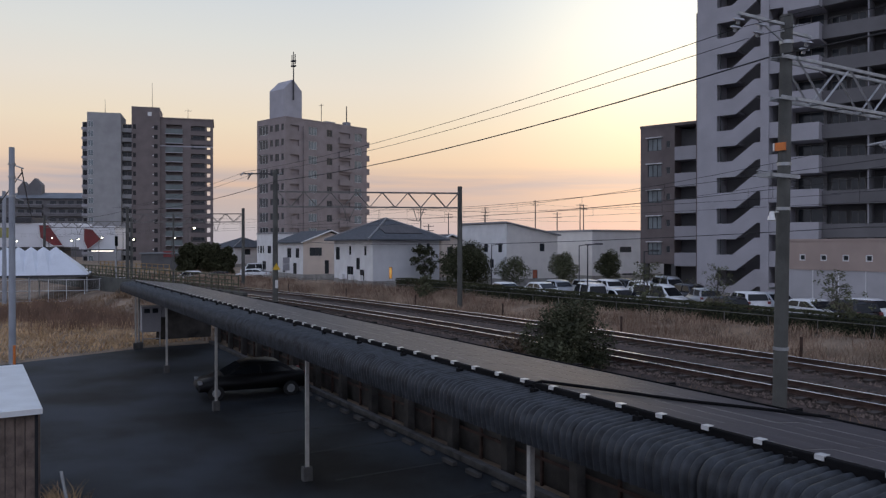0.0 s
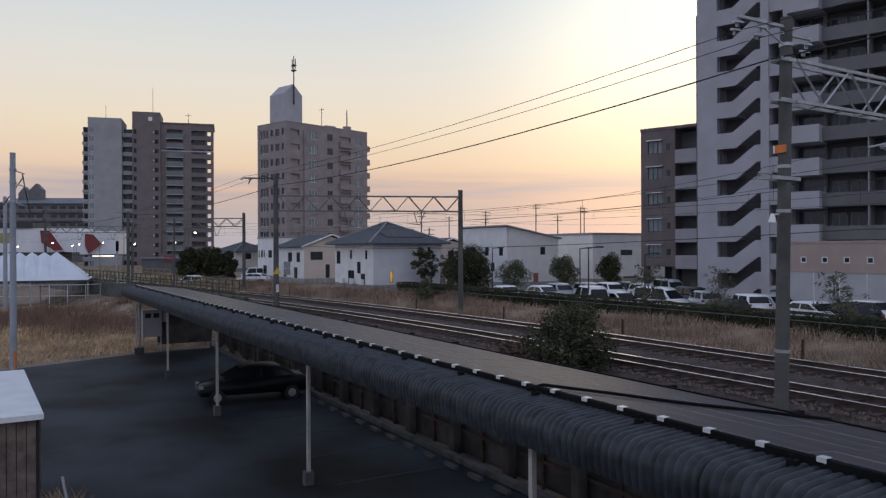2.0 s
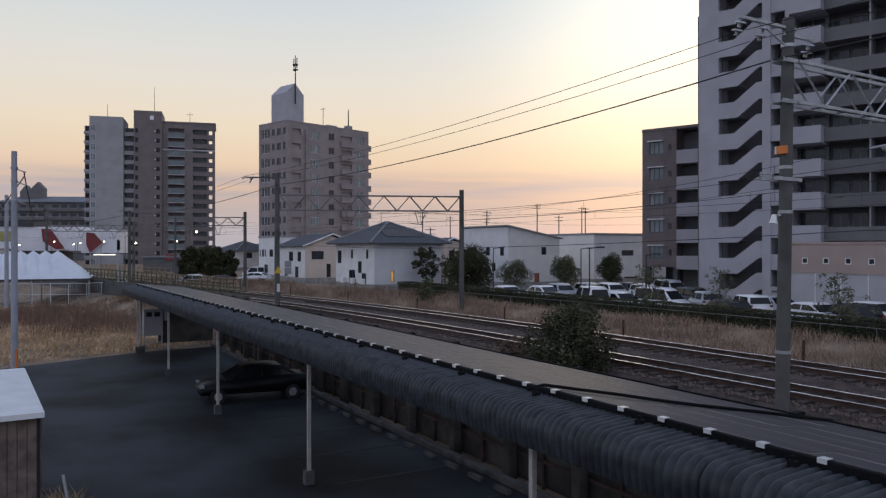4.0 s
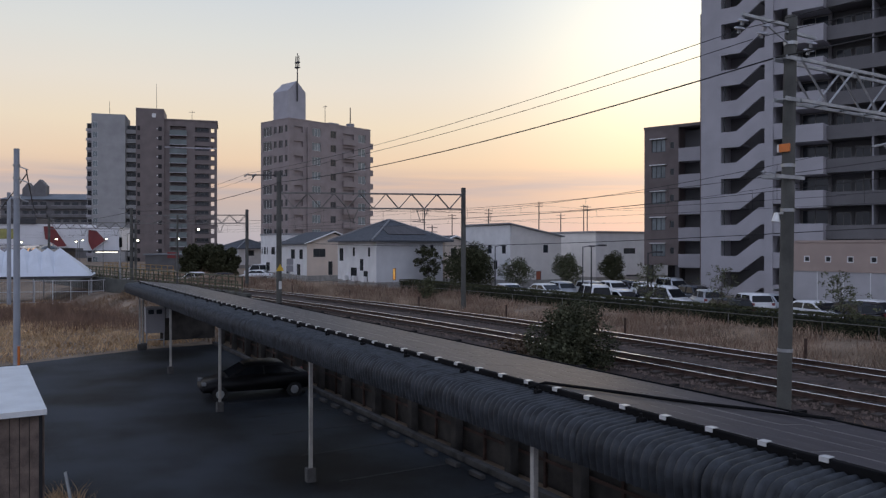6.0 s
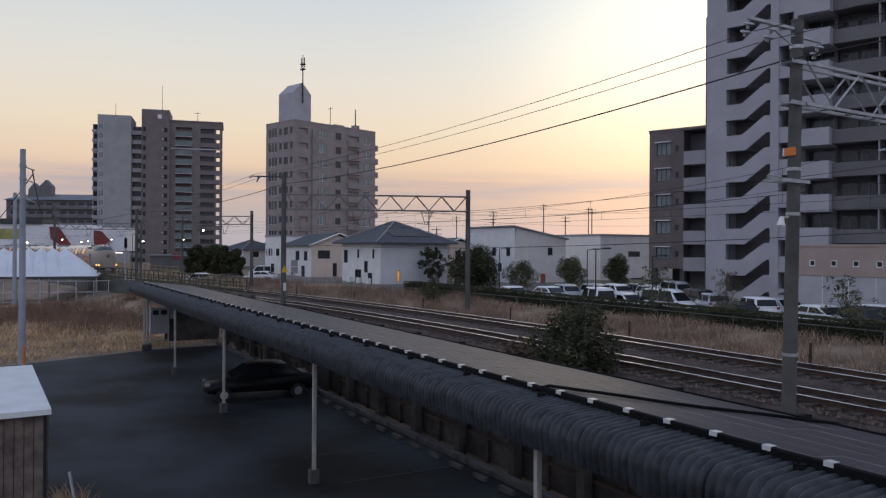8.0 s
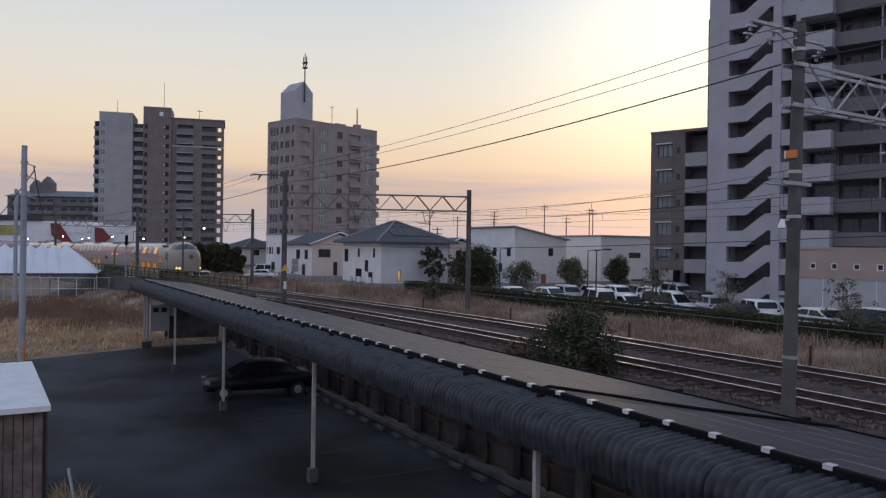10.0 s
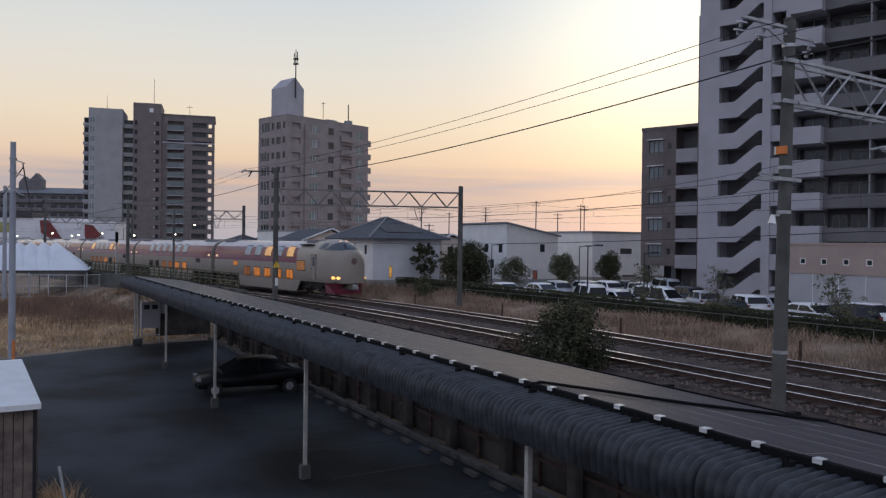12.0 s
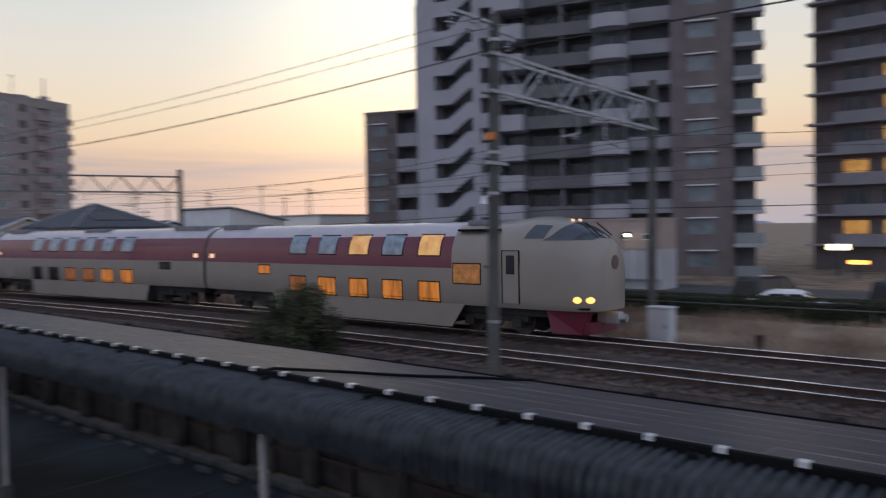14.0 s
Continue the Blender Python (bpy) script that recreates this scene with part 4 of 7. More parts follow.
def tower_mid():
    """Ten-storey brown tower with a gabled roof turret and an antenna."""
    H = 2.86
    m = pose(-30.2, 147, 0, 0, 0, -42)
    root = thing("apartment_tower", m, "ten-storey brown apartment tower with a pale gabled roof turret", "apartment building")
    L, M, zt = 9.3, 21.0, 30.2
    # left face looks along -y of the frame: x from -L to 0
    zs = [zt - 2.9 - H * k for k in range(10)]
    holes = []
    for z in zs:
        holes += [(-8.6, -5.6, z, z + 1.9), (-4.9, -4.0, z + 0.4, z + 1.7), (-3.3, -2.0, z + 0.3, z + 1.7), (-1.3, -0.5, z + 0.4, z + 1.7)]
    bm = bmesh.new()
    facade(bm, -L, 0, 0.9, zt, 0, holes, 0.35)
    left = part("wall", bm, BROWNTILE2, root)
    for z in zs:
        window(left, -8.5, -5.7, z + 0.05, z + 1.85, 0.1, mull=2, frame_mat=WHITE)
        window(left, -4.9, -4.0, z + 0.4, z + 1.7, 0.1, mull=0)
        window(left, -3.3, -2.0, z + 0.3, z + 1.7, 0.1, mull=1)
        window(left, -1.3, -0.5, z + 0.4, z + 1.7, 0.1, mull=0)
    # right face: a wall turned a quarter, x from 0 to M away from the corner
    bm = bmesh.new()
    holes = []
    for z in zs:
        holes += [(1.2, 3.3, z + 0.5, z + 1.6), (5.6, 7.7, z + 0.1, z + 1.7), (10.2, 11.6, z + 0.2, z + 1.6), (13.4, 16.4, z + 0.3, z + 1.4), (17.6, 19.6, z, z + 1.6)]
    facade(bm, 0, M, 0.9, zt, 0, holes, 0.4)
    right = part("wall", bm, BROWNTILE2, root)
    right.matrix_basis = pose(0, 0, 0, 0, 0, 90)
    for z in zs:
        window(right, 5.6, 7.7, z + 0.1, z + 1.7, 0.12, glass=GLASSPALE, mull=2, frame_mat=WHITE)
        window(right, 10.2, 11.6, z + 0.2, z + 1.6, 0.12, mull=1)
        window(right, 17.6, 19.6, z, z + 1.6, 0.12, glass=GLASSPALE, mull=1, frame_mat=WHITE)
        boxpart("balcony", BROWNTILE2, right, 13.2, 16.6, -0.5, 0.3, z - 0.9, z + 0.3, 0.02)
        boxpart("balcony", BROWNTILE2, right, M, M + 1.7, 1.0, 3.2, z - 0.9, z + 0.3, 0.02)
        boxpart("pillar", BROWNTILE2, right, 4.2, 4.6, -0.35, 0.0, z - 1.2, z + H - 1.2)
    boxpart("wall", BROWNTILE2, root, -L, -0.42, 0.42, M, 0.9, zt - 0.1)
    boxpart("roof", BROWNTILE2, root, -L, 0.05, 0.0, M, zt - 0.1, zt + 0.15)
    boxpart("roof_box", PALEGREY2, root, -4, -2.5, 12, 14.5, zt + 0.1, zt + 0.9)
    boxpart("roof_box", PALEGREY2, root, -2, -0.8, 16, 17.2, zt + 0.1, zt + 1.0)
    # turret
    bm = bmesh.new()
    x0, x1, y0, y1, b, e, r = -8.6, -3.7, 2.5, 6.8, zt, zt + 6.3, zt + 8.4
    v = [bm.verts.new(p) for p in ((x0, y0, b), (x1, y0, b), (x1, y1, b), (x0, y1, b), (x0, y0, e), (x1, y0, e), (x1, y1, e), (x0, y1, e), (x0, (y0 + y1) / 2, r), (x1, (y0 + y1) / 2, r))]
    for q in ((0, 1, 5, 4), (1, 2, 6, 9, 5), (2, 3, 7, 6), (3, 0, 4, 8, 7), (4, 5, 9, 8), (6, 7, 8, 9)):
        bm.faces.new([v[i] for i in q])
    t = part("turret", bm, PALEGREY, root)
    bm = bmesh.new()
    tube(bm, (x1 + 0.2, 4.6, e - 2), (x1 + 0.2, 4.6, e + 7.6), 0.16, 0.08, 6)
    for dz in (4.6, 5.6):
        box(bm, x1 - 0.3, x1 + 0.7, 4.3, 4.9, e + dz, e + dz + 0.25)
    for d in (-0.5, 0.5):
        tube(bm, (x1 + 0.2 + d, 4.6, e + 5.0), (x1 + 0.2 + d, 4.6, e + 7.0), 0.1, sides=5)
    part("antenna", bm, DARKSTEEL, t)
    bm = bmesh.new()
    tube(bm, (-1.5, 10, zt), (-1.5, 10, zt + 4), 0.06, sides=5)
    tube(bm, (-2.2, 10, zt + 3.7), (-0.8, 10, zt + 3.7), 0.05, sides=4)
    part("antenna", bm, DARKSTEEL, root)
    bm = bmesh.new()
    tube(bm, (-1.4, 16.6, zt + 1), (-1.4, 16.6, zt + 4.4), 0.13, 0.1, 5)
    part("antenna", bm, DARKSTEEL, root)


tower_mid()


def tower_left():
    """Fourteen-storey brown and grey tower block."""
    H = 2.86
    root = thing("apartment_tower", pose(-94.1, 232, 0, 0, 0, 16), "fourteen-storey dark brown and grey apartment tower block", "apartment building")
    # brown lift shaft, then the brown balcony front to its right
    boxpart("wall", DARKBROWN, root, 0, 8.0, 0, 12, 0.9, 47.6)
    boxpart("sign_panel", CLAMP, root, 4.6, 5.7, -0.12, 0.0, 44.9, 46.1)
    zs = [44.2 - 3.4 - H * k for k in range(15)]
    holes = [h for z in zs for h in ((9.8, 14.4, z, z + 1.9), (17.0, 21.2, z + 0.2, z + 1.7))]
    bm = bmesh.new()
    facade(bm, 8.0, 21.4, 0.9, 44.4, 1.0, holes, 1.2)
    front = part("wall", bm, DARKBROWN, root)
    boxpart("wall", DARKBROWN, root, 8.0, 21.3, 2.3, 16, 0.9, 44.4)
    bm = bmesh.new()
    facade(bm, 21.4, 23.6, 0.9, 44.4, 1.0, [(21.75, 22.75, z + 0.25, z + 1.65) for z in zs], 0.3, back=False)
    part("walkway_screen", bm, DARKBROWN, root)
    boxpart("roof", DARKBROWN, root, 7.8, 23.8, 0.8, 16, 44.4, 44.8)
    for k, z in enumerate(zs):
        boxpart("balcony_front", BALCONYGLASS, front, 9.6, 14.6, 0.55, 1.0, z - 0.9, z + 0.6, 0.02)
        boxpart("slab", PALEGREY, front, 9.5, 14.7, 0.45, 1.0, z - 1.1, z - 0.9)
        boxpart("railing", DARKSTEEL, front, 17.0, 21.2, 0.95, 1.05, z + 0.2, z + 0.75)
        window(front, 17.5, 21.0, z + 0.25, z + 1.65, 1.9, mull=2)
        boxpart("walkway_floor", DARKBROWN, front, 21.4, 23.5, 1.32, 6.0, z - 1.0, z - 0.8)
        bm = bmesh.new()
        # flat dark plate on the wall in place of a shaded niche
        box(bm, 6.4, 7.4, -0.1, 0.0, z, z + 1.3)
        part("niche_shade", bm, DARK, root)
        bm = bmesh.new()
        tube(bm, (6.1, -0.25, z + 0.7), (6.1, -0.05, z + 0.7), 0.2, sides=6)
        part("wall_light", bm, CLAMP, root)
        # another plate coloured as a niche's shade
        boxpart("niche_shade", DARK, root, 0.4, 1.2, -0.05, 0.02, z, z + 1.4)
    boxpart("string_course", PALEGREY, front, 8.1, 23.6, 0.9, 1.0, 35.9, 36.3)
    # grey block on the left
    boxpart("wall", MIDGREY, root, -12.2, -2.9, -1, 12, 0.9, 45.2)
    boxpart("wall", MIDGREY, root, -13.7, -12.2, 0.5, 12, 0.9, 42.4)
    boxpart("wall", MIDGREY, root, -2.9, 0, 2.8, 12, 0.9, 42.2)
    for z in zs:
        boxpart("balcony", MIDGREY, root, -2.9, 0, 1.0, 2.8, z - 1.0, z + 0.25, 0.02)
        window(root, -2.7, -0.2, z + 0.25, z + 1.7, 2.7, mull=1)
        window(root, -11.9, -10.5, z, z + 1.8, -1.09, mull=1, frame_mat=WHITE, glass=GLASSPALE)
        # dark plate on the wall face, painted as a recess in shade
        boxpart("recess_shade", DARK, root, -13.5, -12.4, 0.42, 0.5, z, z + 1.5)
        boxpart("balcony", PALEGREY, root, -13.9, -12.4, 0.1, 0.5, z - 0.8, z)
    for x, h in ((-8, 50), (5.5, 56), (16, 48.5)):
        bm = bmesh.new()
        tube(bm, (x, 5, 44), (x, 5, h), 0.09, 0.05, 5)
        if x == 16:
            tube(bm, (15, 5, 47.8), (17, 5, 47.8), 0.06, sides=4)
        part("antenna", bm, DARKSTEEL, root)


tower_left()


def house(m, x_len, y_len, zb, ze, left_mat, right_mat, roof, label, wins_left=(), wins_right=(), peak=2.3, eave=0.6, seed=0):
    """A house whose near corner is the origin: one wall runs to -x in the plane y=0, the other to +y in the plane x=0."""
    root = thing("house", m, label, "house")
    bm = bmesh.new()
    facade(bm, -x_len, 0, zb, ze, 0, [w[:4] for w in wins_left], 0.12)
    lw = part("wall", bm, left_mat, root)
    for w in wins_left:
        window(lw, *w[:4], 0.03, mull=1 if w[1] - w[0] > 0.8 else 0, glass=w[4] if len(w) > 4 else GLASS, frame_mat=DARKSTEEL)
    bm = bmesh.new()
    zr = ze - peak if roof == "mono" else ze
    facade(bm, 0, y_len, zb, zr, 0, [w[:4] for w in wins_right], 0.12)
    rw = part("wall", bm, right_mat, root)
    rw.matrix_basis = pose(0, 0, 0, 0, 0, 90)
    for w in wins_right:
        window(rw, *w[:4], 0.03, mull=1 if w[1] - w[0] > 0.8 else 0, glass=w[4] if len(w) > 4 else GLASS, frame_mat=DARKSTEEL)
    boxpart("wall", left_mat, root, -x_len, -0.14, 0.14, y_len, zb, zr - 0.01)
    x0, x1, y0, y1 = -x_len - eave, eave, -eave, y_len + eave
    bm = bmesh.new()
    if roof == "hip":
        ins = (x1 - x0) / 2 - 0.3
        ym = (y0 + y1) / 2
        pts = [(x0, y0, ze), (x1, y0, ze), (x1, y1, ze), (x0, y1, ze), (x0 + ins, ym, ze + peak), (x1 - ins, ym, ze + peak)]
        v = [bm.verts.new(p) for p in pts]
        w = [bm.verts.new((p[0], p[1], p[2] - 0.14)) for p in pts[:4]]
        for q in ((0, 1, 5, 4), (1, 2, 5), (2, 3, 4, 5), (3, 0, 4)):
            bm.faces.new([v[i] for i in q])
        for i in range(4):
            bm.faces.new((v[i], v[(i + 1) % 4], w[(i + 1) % 4], w[i]))
        bm.faces.new(w)
        r = part("roof", bm, ROOF, root)
        for a, b in ((1, 5), (0, 4), (4, 5), (2, 5)):
            bm = bmesh.new()
            tube(bm, Vector(pts[a]) + Vector((0, 0, 0.04)), Vector(pts[b]) + Vector((0, 0, 0.06)), 0.11, sides=6)
            part("ridge_tiles", bm, RIDGE, r)
    elif roof == "gable":
        ym = (y0 + y1) / 2
        for s in (0, 1):
            bm = bmesh.new()
            ya = y0 if s == 0 else y1
            v = [bm.verts.new(p) for p in ((x0, ya, ze - 0.15), (x1, ya, ze - 0.15), (x1, ym, ze + peak), (x0, ym, ze + peak))]
            w = [bm.verts.new((q.co.x, q.co.y, q.co.z + 0.14)) for q in v]
            bm.faces.new(v[::-1])
            bm.faces.new(w)
            for i in range(4):
                bm.faces.new((v[i], v[(i + 1) % 4], w[(i + 1) % 4], w[i]))
            r = part("roof", bm, ROOF, root)
            bm = bmesh.new()
            tube(bm, (x1 + 0.02, ya, ze - 0.08), (x1 + 0.02, ym, ze + peak + 0.07), 0.1, sides=4)
            part("bargeboard", bm, WHITE, r)
        bm = bmesh.new()
        v = [bm.verts.new(p) for p in ((0, 0, ze - 0.01), (0, y_len, ze - 0.01), (0, ym, ze + peak - 0.2), (-0.14, 0, ze - 0.01), (-0.14, y_len, ze - 0.01), (-0.14, ym, ze + peak - 0.2))]
        for q in ((0, 1, 2), (5, 4, 3), (0, 2, 5, 3), (1, 0, 3, 4), (2, 1, 4, 5)):
            bm.faces.new([v[i] for i in q])
        part("gable", bm, right_mat, root)
    elif roof == "mono":
        part("roof", (lambda b: (sweep(b, [(-eave, ze + 0.12), (y1, zr - 0.06), (y1, zr + 0.1), (-eave, ze + 0.28)], [((x, 0, 0), (0, 1, 0), (0, 0, 1)) for x in (x0, x1)]), b)[1])(bmesh.new()), ROOFFLAT, root)
        bm = bmesh.new()
        sweep(bm, [(0.14, zr), (y_len, zr), (0.14, ze + 0.05)], [((x, 0, 0), (0, 1, 0), (0, 0, 1)) for x in (-x_len, 0)])
        part("gable", bm, right_mat, root)
        boxpart("wall", left_mat, root, -x_len, -0.002, 0.122, 0.139, zr, ze + 0.02)
    else:
        boxpart("roof", ROOFFLAT, root, -x_len - 0.1, 0.1, -0.1, y_len + 0.1, ze, ze + 0.25)
    boxpart("plinth", CONCRETE, root, -x_len - 0.02, 0.02, -0.02, y_len, zb - 0.8, zb + 0.2)
    return root


def houses():
    h = house(at(-74.8, 34.5), 10.9, 8.2, 1.55, 6.25, WHITE, GREYHOUSE, "hip", "white two-storey house with a dark hipped tile roof and solar panels",
              [(-10.4, -9.2, 3.9, 5.4), (-6.4, -5.8, 4.5, 5.5), (-2.2, -1.6, 4.5, 5.5), (-4.4, -3.4, 2.9, 4.2), (-7.0, -5.2, 1.75, 3.2), (-3.4, -2.2, 1.75, 2.9)],
              [(1.95, 2.35, 1.95, 3.25, LITWIN), (6.6, 7.0, 4.4, 5.8), (5.5, 5.9, 4.4, 5.8)], 2.4, 0.9)
    o = boxpart("solar_panel", PANEL, h, -1.3, 1.3, -2.3, 2.3, 0.05, 0.11)
    o.matrix_basis = Matrix.Translation((-1.9, 4.1, 6.25 + 2.4 * 0.45)) @ pose(0, 0, 0, 0, 21.8, 0)
    for i in range(3):
        boxpart("air_conditioner", WHITE, h, -8.4 + 2.7 * i, -7.6 + 2.7 * i, -0.45, -0.1, 1.7, 2.3, 0.03)
    house(at(-96.5, 34.5), 10.8, 7.5, 1.55, 6.0, WHITE, BEIGEHOUSE, "gable", "white and beige two-storey house with a dark gabled roof",
          [(-3.0, -1.6, 3.9, 5.2), (-6.5, -4.8, 3.9, 5.2), (-4.0, -2.6, 1.6, 3.2), (-8.5, -7.4, 1.8, 2.9)], [(0.9, 2.6, 4.2, 5.3), (5.2, 5.9, 4.2, 5.3), (5.3, 5.9, 2.3, 3.3), (3.0, 3.6, 1.8, 3.6)], 1.5, 0.5)
    house(at(-110.6, 34.8), 7.8, 7.0, 1.55, 7.3, WHITE, WHITE, "flat", "white flat-roofed house with small square windows",
          [(-7.4, -6.9, 4.4, 5.5), (-6.2, -5.2, 4.4, 5.5), (-4.8, -4.2, 4.4, 5.5), (-2.4, -0.6, 4.4, 5.5), (-5.0, -3.2, 1.9, 3.2)], [(1, 2, 4.4, 5.5)])
    house(at(-79.0, 45.4), 6.0, 2.6, 1.6, 6.3, BEIGEHOUSE, BEIGEHOUSE, "gable", "brownish two-storey house half hidden behind others",
          [(-4, -2.5, 4.2, 5.4)], [(0.8, 1.6, 4.2, 5.4)], 0.5, 0.4)
    house(at(-70.8, 49.1), 9.8, 7.2, 1.6, 8.0, WHITE, CREAMHOUSE, "mono", "large cream two-storey house with a low lean-to roof",
          [(-8.6, -6.6, 4.6, 5.8), (-4.6, -3.8, 4.8, 5.8), (-1.7, -0.9, 4.8, 5.8), (-3.4, -2.6, 3.0, 4.0)], [(4.6, 5.3, 4.9, 5.8), (3.6, 4.3, 1.8, 2.8, LITDIM)], 1.25, 0.3)
    house(at(-73.4, 63.8), 14.0, 8.5, 1.6, 7.3, CREAMHOUSE, WHITE, "flat", "pale grey flat-roofed house with narrow slit windows",
          [(-12, -11.4, 4.3, 5.6), (-9.8, -9.2, 4.3, 5.6), (-6.5, -6.0, 3.6, 4.0), (-5.6, -5.1, 3.6, 4.0)], [(4.6, 6.6, 4.7, 5.4), (5.0, 7.2, 1.7, 2.0)])
    house(at(-73.0, 76.5), 9.0, 7.5, 1.6, 6.0, GREYHOUSE, WHITE, "hip", "small grey house with a dark roof behind the car park", [(-6, -4, 3.5, 5.0)], [(2, 4, 3.5, 5)], 1.6, 0.5)
    for x, y, hh, w in ((-43.5, 160, 5.2, 7), (-38, 175, 5.8, 12), (30, 190, 6.0, 14), (12, 205, 6.4, 16), (44, 170, 6, 10), (-8, 200, 6.2, 12), (64, 120, 6.0, 12), (75, 112, 5.5, 10)):
        house(pose(x, y, 0, 0, 0, -40), w, 9, 1.5, hh, GREYHOUSE, WHITE, "hip", "small grey-roofed house in the distance", [(-w + 1, -w + 3, 3.6, 4.8), (-3, -1, 3.6, 4.8)], [(2, 4, 3.6, 4.8)], 2.0, 0.6)


houses()


def station():
    """Low station buildings and a bridge with red panels beyond the field, on the far side of the line's bend."""
    root = thing("station_building", pose(-91.5, 165, 0, 0, 0, 8), "white station building with slanted dark red panels", "station")
    boxpart("wall", STATIONWHITE, root, -30, 12.5, 0, 9, 5.2, 10.4)
    boxpart("roof", DARKSTEEL, root, -30.5, 3, -0.4, 9, 10.4, 11.6, 0.1)
    boxpart("wall", DARKWALL, root, -30, 8, 0.6, 9, 1.3, 5.2)
    window(root, -8.6, -1.0, 7.2, 9.4, -0.1, glass=YELLOWGLASS, mull=3)
    for x in (4.4, 13.6):
        bm = bmesh.new()
        pts = [(4.4, 10.0), (6.5, 10.0), (9.5, 5.5), (7.4, 5.4), (4.7, 7.2)] if x < 10 else [(13.6, 9.3), (15.4, 9.1), (17.3, 6.9), (14.4, 4.6), (13.6, 6.5)]
        f = [bm.verts.new((px_, -0.35, z)) for px_, z in pts]
        g = [bm.verts.new((px_, -0.05, z)) for px_, z in pts]
        bm.faces.new(f)
        bm.faces.new(g[::-1])
        for i in range(5):
            bm.faces.new((f[i], f[(i + 1) % 5], g[(i + 1) % 5], g[i]))
        p = part("red_panel", bm, DULLRED, root, "slanted dark red wall panel")
        bm = bmesh.new()
        for (ax, az), (bx, bz) in zip(pts, pts[1:] + pts[:1]):
            tube(bm, (ax, -0.4, az), (bx, -0.4, bz), 0.1, sides=4)
        part("panel_edge", bm, CLAMP, p)
    boxpart("wall", STATIONWHITE, root, 12.5, 20, 0, 9, 4.6, 9.8)
    boxpart("lit_strip", LITWHITE, root, 15.4, 19.8, -1.0, -0.6, 4.25, 4.45)
    boxpart("canopy", DARKSTEEL, root, 10, 24, -2, 0, 4.5, 4.7)
    blk = thing("apartment_block", pose(-175, 300, 0, 0, 0, 4), "long dark four-storey housing block", "apartment building")
    boxpart("wall", DARKRENDERSHADE, blk, 0, 40, 0, 12, 0.9, 24)
    boxpart("wall", DARKRENDERSHADE, blk, 42.5, 66, 0, 12, 0.9, 24)
    bm = bmesh.new()
    for x0, x1 in ((-1, 41), (41.5, 67)):
        v = [bm.verts.new(p) for p in ((x0, -1, 24), (x1, -1, 24), (x1, 13, 24), (x0, 13, 24), (x0 + 7, 6, 26.6), (x1 - 7, 6, 26.6))]
        for q in ((0, 1, 5, 4), (1, 2, 5), (2, 3, 4, 5), (3, 0, 4), (3, 2, 1, 0)):
            bm.faces.new([v[i] for i in q])
    part("roof", bm, SKYROOF, blk)
    for k in range(5):
        z = 7 + 3.4 * k
        for x0, x1 in ((1, 18), (20, 38), (44, 54), (56, 65)):
            boxpart("balcony", DARKRENDERSHADE, blk, x0, x1, -1.2, 0, z - 0.2, z + 0.9)
            boxpart("coping", PALEGREY2, blk, x0, x1, -1.3, -1.1, z + 0.9, z + 1.1)
            w = 3.0
            while x0 + w < x1:
                boxpart("balcony_window", GLASS, blk, x0 + w - 2.3, x0 + w, -0.06, 0.02, z + 0.9, z + 2.4)
                w += 3.4
    for x, w, h in ((7.0, 4.2, 30.9), (11.25, 4.9, 32.2)):
        bm = bmesh.new()
        v = [bm.verts.new(p) for p in ((x, 3, 24), (x + w, 3, 24), (x + w, 6, 24), (x, 6, 24), (x, 3, h - 2.6), (x + w, 3, h - 2.6), (x + w, 6, h - 2.6), (x, 6, h - 2.6), (x + w / 2, 3, h), (x + w / 2, 6, h))]
        for q in ((0, 1, 5, 8, 4), (1, 2, 6, 5), (2, 3, 7, 9, 6), (3, 0, 4, 7), (5, 6, 9, 8), (7, 4, 8, 9)):
            bm.faces.new([v[i] for i in q])
        part("turret", bm, DARKRENDERSHADE, blk)
    shop = thing("shop", pose(-55, 150, 0, 0, 0, 0), "low brown shop with a red sign band", "shop")
    boxpart("wall", DARKWALL, shop, -4, 5, 0, 10, 0.9, 3.9)
    boxpart("roof", SKYROOF, shop, -4.3, 5.3, -0.3, 10.3, 3.9, 4.15)
    boxpart("sign_band", DULLRED, shop, 0.4, 2.6, -0.2, 0, 3.3, 4.5)
    # far hills behind the houses, the distance haze put into their colour
    bm = bmesh.new()
    prev = None
    for i in range(61):
        x = -900 + 50 * i
        h = 14 + 12 * noise.noise((x * 0.004, 2, 0)) + 6 * noise.noise((x * 0.02, 5, 0))
        cur = [bm.verts.new((x, 2200, 0)), bm.verts.new((x, 2260, max(3, h))), bm.verts.new((x, 2600, 0))]
        if prev:
            bm.faces.new((prev[0], cur[0], cur[1], prev[1]))
            bm.faces.new((prev[1], cur[1], cur[2], prev[2]))
        prev = cur
    tagged(part("backdrop", bm, HAZE, smooth=True), "low hazy blue hills on the horizon", "hills", kind="structure")


station()


